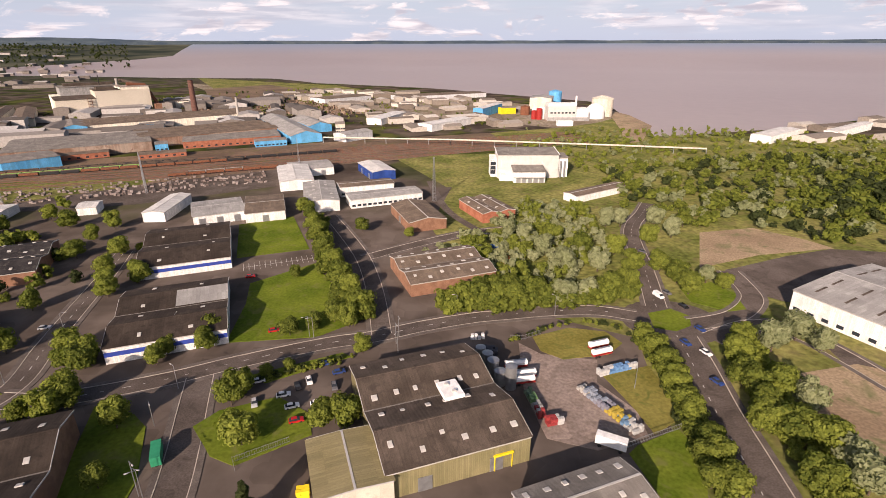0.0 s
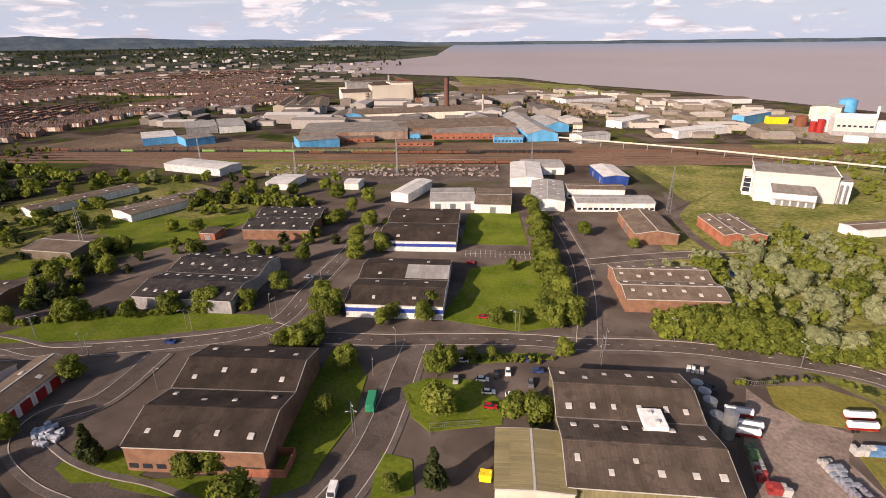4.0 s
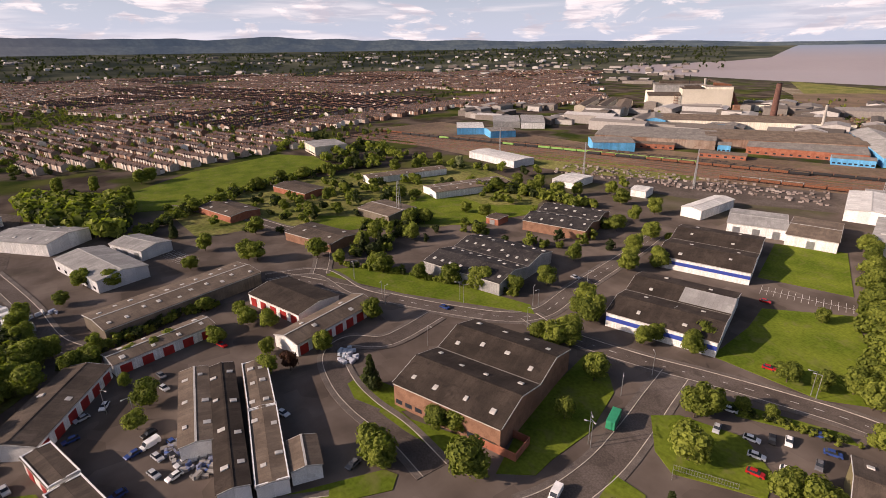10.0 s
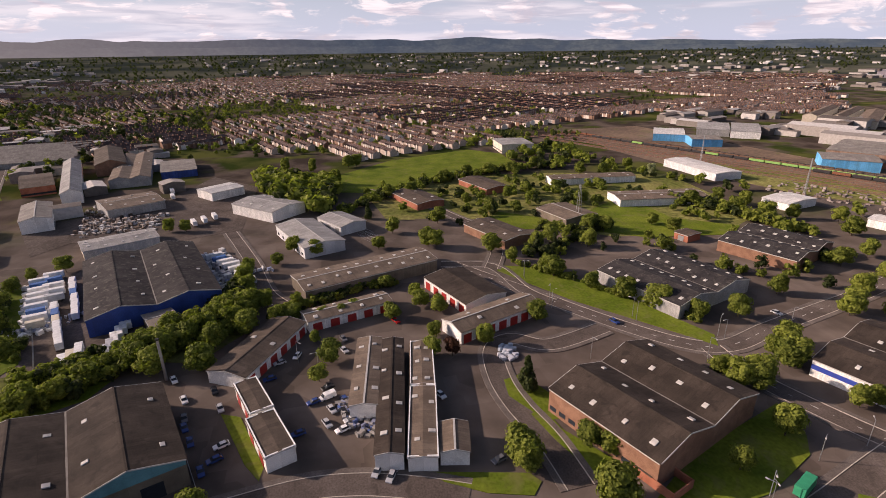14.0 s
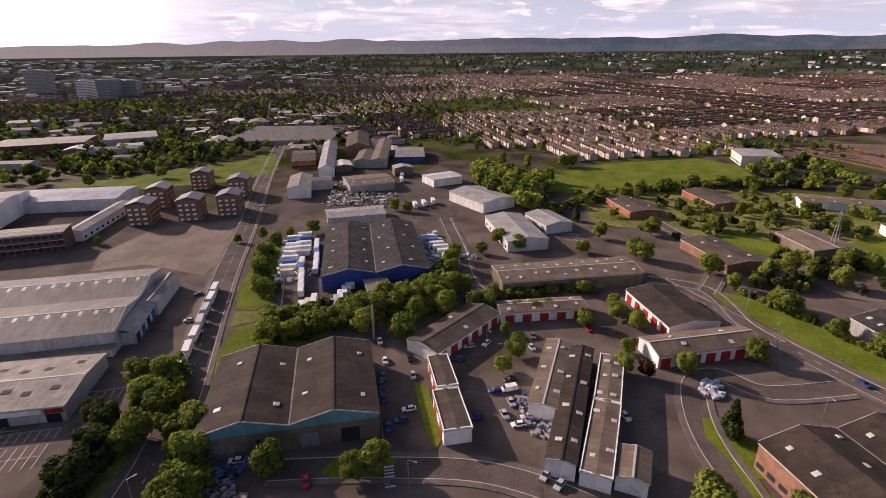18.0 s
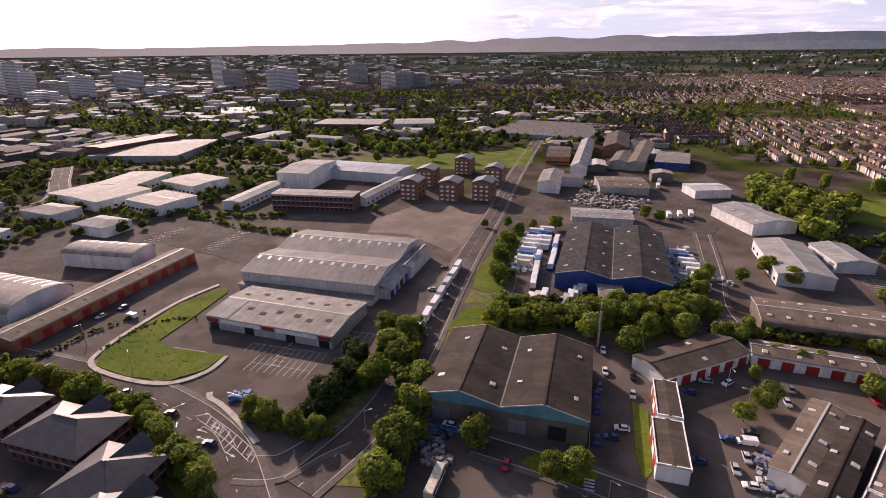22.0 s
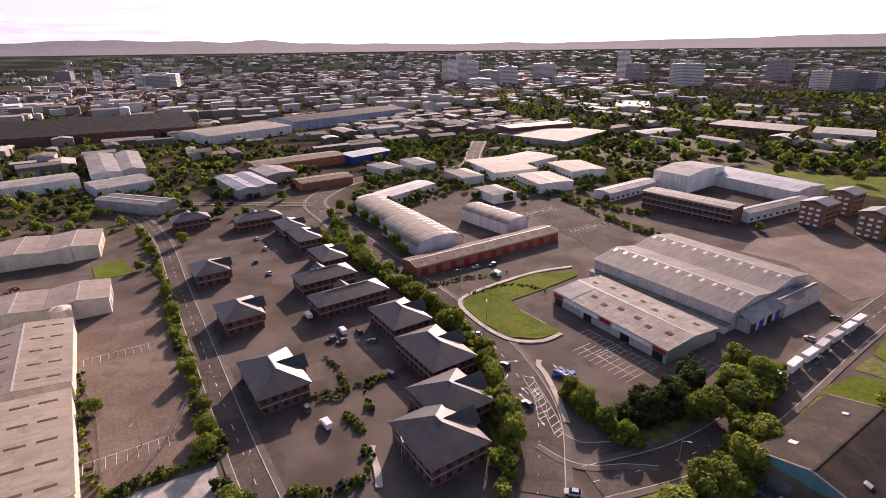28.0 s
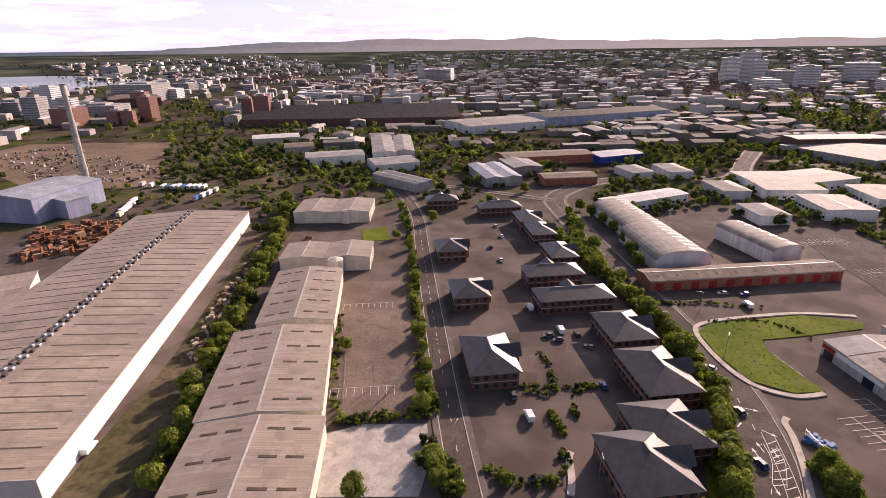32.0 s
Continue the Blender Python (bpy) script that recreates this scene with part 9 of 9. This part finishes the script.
hedge([(-75.6, -106.9), (-86.3, -109.1), (-102.5, -117.0)], 6, 60, 6, 9, "ddd", 74, "dark dense conifer hedge")
hedge([(-62.7, -122.8), (-65.7, -111.7), (-70.9, -99.3)], 4, 60, 4, 6, "bbb", 75, "bushes along a car park")
hedge([(-186.4, -111.1), (-218.0, -133.2), (-247.7, -143.8)], 6, 60, 4, 7, "bbd", 76, "trees on a road island")
hedge([(-152.8, -96.3), (-164.5, -82.7), (-176.8, -68.9), (-184.7, -50.7), (-198.4, -43.2), (-218.1, -38.7)], 9, 150, 5, 9, "bbd", 77, "belt of trees behind a warehouse")
hedge([(-169.1, -104.7), (-173.5, -84.7), (-182.4, -65.5), (-194.5, -54.8), (-226.0, -40.8)], 9, 110, 5, 9, "bbd", 78, "belt of trees along a bank")
hedge([(71.4, 163.6), (72.4, 142.5), (70.0, 121.5), (67.5, 102.5), (67.0, 89.6)], 4.5, 170, 3, 5.5, "bbb", 79, "dense green trees along the main road")
hedge([(106, 160), (98.5, 132.7), (94.5, 107.8), (91, 86)], 9, 170, 3.5, 7, "bbb", 80, "dense green bushes along the main road")
hedge([(24.0, 160.6), (45.6, 172.9), (62.4, 171.8), (69.0, 159.8), (68.9, 133.6), (65.9, 115.6)], 2, 130, 1.5, 2.5, "bd", 81, "clipped hedge round a depot")
hedge([(-74.4, 294.3), (-60.8, 245.8), (-44.2, 201.2), (-30.5, 172.8)], 7, 90, 5, 10, "bbb", 82, "row of tall green trees by a street")
hedge([(-70.0, 130.0), (-54.9, 140.5), (-31.9, 149.9)], 3, 60, 1.5, 3, "bd", 83, "clipped hedge along the estate road")
hedge([(-229.2, 86.4), (-198.9, 109.4), (-171.3, 124.4), (-151.5, 138.4)], 4, 80, 2, 5, "bbd", 84, "bushes in front of a unit")
hedge([(-238.9, 95.8), (-232.8, 112.4), (-263.6, 148.8), (-263.6, 164.1)], 5, 60, 4, 8, "bdd", 85, "dark trees beside a unit")
hedge([(-324.8, 2.8), (-366.8, 35.6), (-406, 94), (-429, 150), (-432, 206)], 10, 150, 5, 9, "bbd", 86, "belt of trees along the field")
hedge([(-307, 232), (-277, 251), (-241.5, 256.1), (-220.2, 265.9)], 10, 110, 6, 10, "bbd", 87, "belt of trees by the railway yard")
hedge([(-445.2, -49.1), (-406.5, -22.3), (-395.0, 5.9)], 14, 110, 11, 16, "bbb", 88, "tall dense stand of poplars")
hedge([(-197.2, -26.6), (-200.8, -16.0), (-205.4, -7.1), (-215.4, 12.3), (-216.2, 27.3)], 5, 80, 3, 6, "bbd", 89, "bushes behind a long shed")
hedge([(-85.2, -195.5), (-69.9, -204.0), (-51.6, -197.8)], 2, 50, 0.8, 1.6, "bd", 90, "scrubby edge of a grass triangle")
hedge([(-17.8, -246.8), (-32.8, -212.4), (-54.0, -215.5), (-75.9, -215.7)], 2, 70, 1.2, 2, "bd", 91, "low hedge along a forecourt")
hedge([(-154, -354), (-172.9, -307.7), (-194.5, -280.5)], 4, 70, 2.5, 4.5, "bbd", 92, "hedge and small trees along a lot")
hedge([(-154.2, -334.2), (-162.9, -283.9), (-173.0, -247.5)], 4, 60, 2.5, 4.5, "bbd", 93, "hedge along a car park")
hedge([(12.2, -137.6), (2.8, -138.4), (5.5, -150.2)], 2, 40, 1, 2, "bd", 94, "planting bed in a car park")
hedge([(0.5, -142.0), (-11.5, -145.5)], 2, 30, 1, 2, "bd", 95, "planting bed in a car park")
hedge([(3.7, -128.5), (-0.8, -119.8)], 2, 26, 1, 2, "bd", 96, "planting bed in a car park")
hedge([(14.8, -102.0), (8.8, -99.6), (-0.4, -103.8), (-1.2, -114.2)], 3, 50, 1, 2.5, "bd", 97, "bushes at an office entrance")
hedge([(3.4, 186.0), (14.9, 193.5), (33.0, 195.3)], 9, 110, 7, 11, "bbb", 98, "tall dense green screen of trees")
hedge([(10.3, 188.2), (26.2, 188.0), (40.2, 190.3), (61.5, 192.5), (78.0, 200.0)], 9, 160, 7, 11, "bbb", 99, "tall dense green screen of trees")
# ---- painted bays and small site things ----
def bays(x, y, n, ang, length=4.8, double=False):
    """A run of painted parking bays; each line is a strip of paint."""
    ob = tagged(empty("bay_lines", x, y, ang), "white painted parking bay lines on asphalt", "bay lines", "parking bays", "structure")
    bm = bmesh.new()
    for i in range(n + 1):
        px = (i - n / 2) * 2.5
        box(bm, px - 0.06, -length * (1 if double else 0), 0, px + 0.06, length, 0.02)
    box(bm, -n * 1.25, -0.06, 0.003, n * 1.25, 0.06, 0.023)
    o = part("bay_marks", bm, M_MARK, ob)
    o.location.z = 0.22
    o["kind"] = "stuff"


def fence(pts, h=2.2, step=3.0):
    """A palisade fence: posts and two rails along a line."""
    line = [Vector((*p, 0)) for p in pts]
    x0, y0 = line[0].xy
    e = tagged(empty("fence", x0, y0), "grey steel security fence round a yard", "fence", "fences")
    for a, b in zip(line, line[1:]):
        d = b - a
        L = d.length
        d /= L
        ang = math.degrees(math.atan2(d.y, d.x))
        for z in (0.5, h - 0.3):
            part("rail", one_box(0, -0.04, z, L, 0.04, z + 0.08), M_METAL, e).matrix_basis = pose(a.x - x0, a.y - y0, 0, 0, 0, ang)
        n = int(L / step)
        bm = bmesh.new()
        for i in range(n * 6 + 1):
            q = L * i / (n * 6)
            box(bm, q - 0.03, -0.02, 0, q + 0.03, 0.02, h)
        o = part("pales", bm, M_METAL, e)
        o.matrix_basis = pose(a.x - x0, a.y - y0, 0, 0, 0, ang)
        o["kind"] = "stuff"


def zebra(x, y, ang, n=7):
    e = tagged(empty("zebra_crossing", x, y, ang), "worn white zebra crossing on the estate road", "road marking", "", "structure")
    for i in range(n):
        part("stripe", one_box((i - n / 2) * 1.1, -1.3, 0.17, (i - n / 2) * 1.1 + 0.55, 1.3, 0.19), M_MARK, e)


def hatch(pts, width, n):
    """Diagonal hatching down the middle of a road."""
    line = smooth_line(pts)
    x0, y0 = line[0].xy
    e = tagged(empty("road_hatching", x0, y0), "white hatched markings in the middle of the road", "road marking", "", "structure")
    for i in range(n):
        t = (len(line) - 2) * i / n
        q = line[int(t)].lerp(line[int(t) + 1], t - int(t))
        d = line[int(t) + 1] - line[int(t)]
        o = part("stripe", one_box(-0.12, -width / 2, 0.20, 0.12, width / 2, 0.22), M_MARK, e)
        o.matrix_basis = pose(q.x - x0, q.y - y0, 0, 0, 0, math.degrees(math.atan2(d.y, d.x)) + 35)
    for s in (-1, 1):
        o = part("edge_line", strip([p - line[0] for p in line], s * width / 2 - 0.07, s * width / 2 + 0.07, 0.22, 0.03), M_MARK, e)


def arrow(x, y, ang):
    bm = bmesh.new()
    vs = [bm.verts.new((px, py, 0.21)) for px, py in ((-2, -0.12), (0.6, -0.12), (0.6, -0.5), (2, 0), (0.6, 0.5), (0.6, 0.12), (-2, 0.12))]
    bm.faces.new(vs)
    ob = link_mesh("lane_arrow", bm, M_MARK)
    ob.matrix_world = pose(x, y, 0, 0, 0, ang)
    tagged(ob, "white painted lane arrow on the road", "road marking", "lane arrows", "structure")


def brick_yard(x, y, ang):
    e = tagged(empty("walled_bin_yard", x, y, ang), "roofless red brick service yard beside a warehouse", "walled yard")
    for a, b in (((-6, -4), (6, -3.7)), ((-6, 3.7), (6, 4)), ((-6, -3.7), (-5.7, 3.7)), ((5.7, -3.7), (6, 3.7)), ((-0.15, -3.7), (0.15, 3.7))):
        part("wall", one_box(a[0], a[1], 0, b[0], b[1], 2.6), W_REDBRICK, e)
    part("flat_roof", one_box(-6.1, -4.1, 2.604, -0.2, 4.1, 2.8), R_BROWN, e)


def bus(x, y, ang, label, paint):
    e = tagged(empty("bus", x, y, ang), label, "bus", "buses")
    part("body", bevelled_box(-5.2, -1.2, 0.4, 5.2, 1.2, 3.0, 0.15), paint, e)
    part("window_band", one_box(-4.9, -1.23, 1.5, 5.0, 1.23, 2.4), M_GLASS, e)
    wheels(e, (-3.2, 3.2), 2.3, 1.5)


def roof_plant(x, y, z, ang):
    e = tagged(empty("roof_plant_frame", x, y, ang, z), "low white flat roof box with two vents", "roof plant")
    part("frame", bevelled_box(-2.9, -3.7, -0.9, 2.9, 3.7, 0.5, 0.1), M_WHITE, e)
    for px, py in ((-0.6, 1.6), (0.4, -1.9)):
        part("vent", bevelled_box(px - 0.6, py - 0.5, 0.5, px + 0.6, py + 0.5, 1.1, 0.1), M_LIGHT, e)


def tanker(x, y, ang):
    e = tagged(empty("tanker_trailer", x, y, ang), "white cylindrical tank trailer parked in a depot yard", "tanker", "tankers")
    bm = bmesh.new()
    prism(bm, [(1.15 * math.cos(2 * math.pi * i / 14), 2.1 + 1.0 * math.sin(2 * math.pi * i / 14)) for i in range(14)], -3.6, 3.6)
    part("tank", bm, M_WHITE, e)
    part("chassis", one_box(-3.8, -0.9, 0.7, 3.8, 0.9, 1.0), M_RED, e)
    part("walkway", one_box(-3.0, -0.3, 3.05, 3.0, 0.3, 3.18), M_METAL, e)
    wheels(e, (-2.8, -1.6), 2.3, 1.5)


def crate_stack(a, b, n, wide, colours, seed, label):
    rng = random.Random(seed)
    e = tagged(empty("crate_stack", *a), label, "crates", "depot crates")
    ang = math.degrees(math.atan2(b[1] - a[1], b[0] - a[0]))
    L = math.hypot(b[0] - a[0], b[1] - a[1])
    mats = [plain("crate_%d_%d" % (seed, k), c, 0.6) for k, c in enumerate(colours)]
    for i in range(n):
        for j in range(wide):
            for z in range(rng.choice((1, 2, 2))):
                m = mats[min(len(mats) - 1, int((i / n + rng.uniform(-0.12, 0.12)) * len(mats)) if i else 0)]
                o = part("crate", bevelled_box(-0.52, -0.55, 0, 0.52, 0.55, 1.05, 0.06), m, e)
                o.matrix_basis = pose(0, 0, 0, 0, 0, ang) @ pose(L * i / n + rng.uniform(-0.1, 0.1), (j - wide / 2) * 1.25 + rng.uniform(-0.1, 0.1), 0.1 + z * 1.08, 0, 0, rng.uniform(-4, 4))


def dock_canopy(x, y, ang):
    e = tagged(empty("loading_canopy", x, y, ang), "bright yellow loading canopy over a dock door", "canopy")
    part("canopy", bevelled_box(-2.7, -1.6, 4.4, 2.7, 0.4, 5.0, 0.06), M_YELLOW, e)
    for px in (-2.4, 2.4):
        part("post", one_box(px - 0.1, -1.4, 0, px + 0.1, -1.2, 4.4), M_YELLOW, e)
    part("dock_door", one_box(-2.0, 0.0, 0.2, 2.0, 0.2, 4.2), M_METAL, e)


def bin_pile(x, y, r, n, seed, label, c):
    """A tarpaulin-blue or pale heap of bagged goods."""
    rng = random.Random(seed)
    e = tagged(empty("goods_heap", x, y), label, "heap", "heaps")
    mt = plain("heap_colour_%d" % seed, c, 0.7)
    for i in range(n):
        a, q = rng.uniform(0, 6.28), r * math.sqrt(rng.random())
        part("bale", bevelled_box(-0.8, -0.6, 0, 0.8, 0.6, rng.uniform(0.7, 1.5), 0.15), mt, e).matrix_basis = pose(q * math.cos(a), q * math.sin(a), 0, 0, 0, rng.uniform(0, 180))


bays(-84.3, -137.3, 9, -67, 4.8, True)
bays(-71.3, -172.3, 6, -67)
bays(-118.2, -129.5, 10, -67)
bays(-79.0, 233.7, 14, 20, 4.8, True)
bays(-287.6, 21.5, 8, 20, 4.8, True)
bays(83.1, -181.0, 8, 20)
bays(62.0, -126.3, 8, 20)
bays(-284.8, 22.5, 8, 20)
bays(-93.5, -144.7, 12, -67)
bays(-127.9, -308.3, 10, 20, 4.8, True)
bays(-143.5, -270.2, 12, 20, 4.8, True)
bays(-93.4, -146.1, 9, 20.5)
zebra(-97.4, -32.6, 20)
hatch([(-54.1, -106.9), (-54.9, -120.1), (-54.7, -134.5)], 3, 9)
hatch([(-52.2, -114.9), (-54.3, -123.3), (-54.0, -129.8)], 3, 6)
arrow(-51.3, -128.0, -75)
arrow(-49.6, -125.3, -75)
arrow(-53.1, -144.4, 170)
arrow(-55.2, -134.5, 150)
arrow(-51.0, -113.2, 100)
arrow(-54.5, -126.5, 100)
brick_yard(-85.3, 74.2, 20.5)
bus(-75.9, -63.1, 20, "cream single-deck bus body in a yard", W_CREAM)
roof_plant(1.97, 120.3, 10.0, 20)
bin_pile(-147.8, 56.5, 3.5, 22, 1, "pale bales stacked in a car park", (0.45, 0.47, 0.52))
bin_pile(-66.7, -132.7, 3.2, 20, 2, "blue wrapped goods in a fenced pen", (0.06, 0.16, 0.34))
bin_pile(-150.8, 57.8, 3.0, 16, 3, "pale blue bales in a car park", (0.40, 0.46, 0.52))
bin_pile(-93.6, -73.1, 4, 24, 4, "dark blue drums beside a warehouse", (0.05, 0.10, 0.20))
bin_pile(-83.5, -68.8, 4, 24, 5, "grey pallets beside a fence", (0.22, 0.20, 0.18))
bin_pile(31.7, 235.0, 4, 20, 8, "orange plant and crates in a yard", (0.50, 0.16, 0.04))
bin_pile(27.2, 253.8, 2.5, 10, 9, "blue crates in a yard", (0.05, 0.16, 0.40))
tanker(54.5, 157.1, 20)
tanker(54.3, 152.2, 20)
tanker(24.0, 145.1, 10)
tanker(26.0, 139.8, 10)
tanker(25.1, 136.5, 10)
crate_stack((43.5, 134.2), (54.7, 113.2), 16, 3, ((0.36, 0.35, 0.33), (0.22, 0.25, 0.30), (0.20, 0.20, 0.24), (0.38, 0.29, 0.05), (0.12, 0.22, 0.34), (0.38, 0.38, 0.37)), 1, "double row of caged containers in a yard")
crate_stack((26.5, 131.7), (29.1, 119.3), 10, 2, ((0.10, 0.16, 0.10), (0.13, 0.24, 0.10), (0.28, 0.28, 0.27), (0.26, 0.04, 0.04)), 2, "green and grey caged containers beside a factory")
crate_stack((29.2, 118.4), (34.2, 119.5), 5, 2, ((0.28, 0.04, 0.04), (0.42, 0.42, 0.41)), 3, "red and white caged containers in a yard")
crate_stack((11.7, 155.3), (19.3, 154.1), 8, 3, ((0.03, 0.035, 0.045), (0.05, 0.05, 0.06)), 4, "dark steel containers behind a factory")
crate_stack((10.4, 163.4), (15.7, 164.1), 4, 1, ((0.6, 0.6, 0.6),), 5, "white containers beside a wall")
crate_stack((50.2, 141.5), (64.1, 146.6), 12, 2, ((0.42, 0.42, 0.41), (0.10, 0.22, 0.40), (0.12, 0.24, 0.42), (0.42, 0.42, 0.41)), 7, "blue and white caged containers on a bank")
dock_canopy(14.6, 102.6, 20)
crate_stack((-34.4, 93.5), (-31.5, 94.2), 3, 2, ((0.75, 0.60, 0.02),), 6, "bright yellow skips beside a warehouse")
fence([(65.9, 115.6), (55.6, 111.4), (46.6, 107.4)])
fence([(-169.1, -98.2), (-240.7, -130.1), (-264.7, -138.1)])
fence([(-64.4, -136.4), (-67.4, -126.8), (-63.3, -126.3)])
fence([(-52.3, 100.5), (-53.9, 103.4), (-41.4, 110.7)])
fence([(90.2, -169.0), (74.0, -139.7), (64.4, -116.9)])
fence([(55.5, -115.3), (51.7, -129.0), (50.7, -145.8)])
fence([(-92.8, -31.2), (-119.2, -41.7)])
fence([(24.2, 162.4), (29.2, 162.4), (35.9, 166.2)])
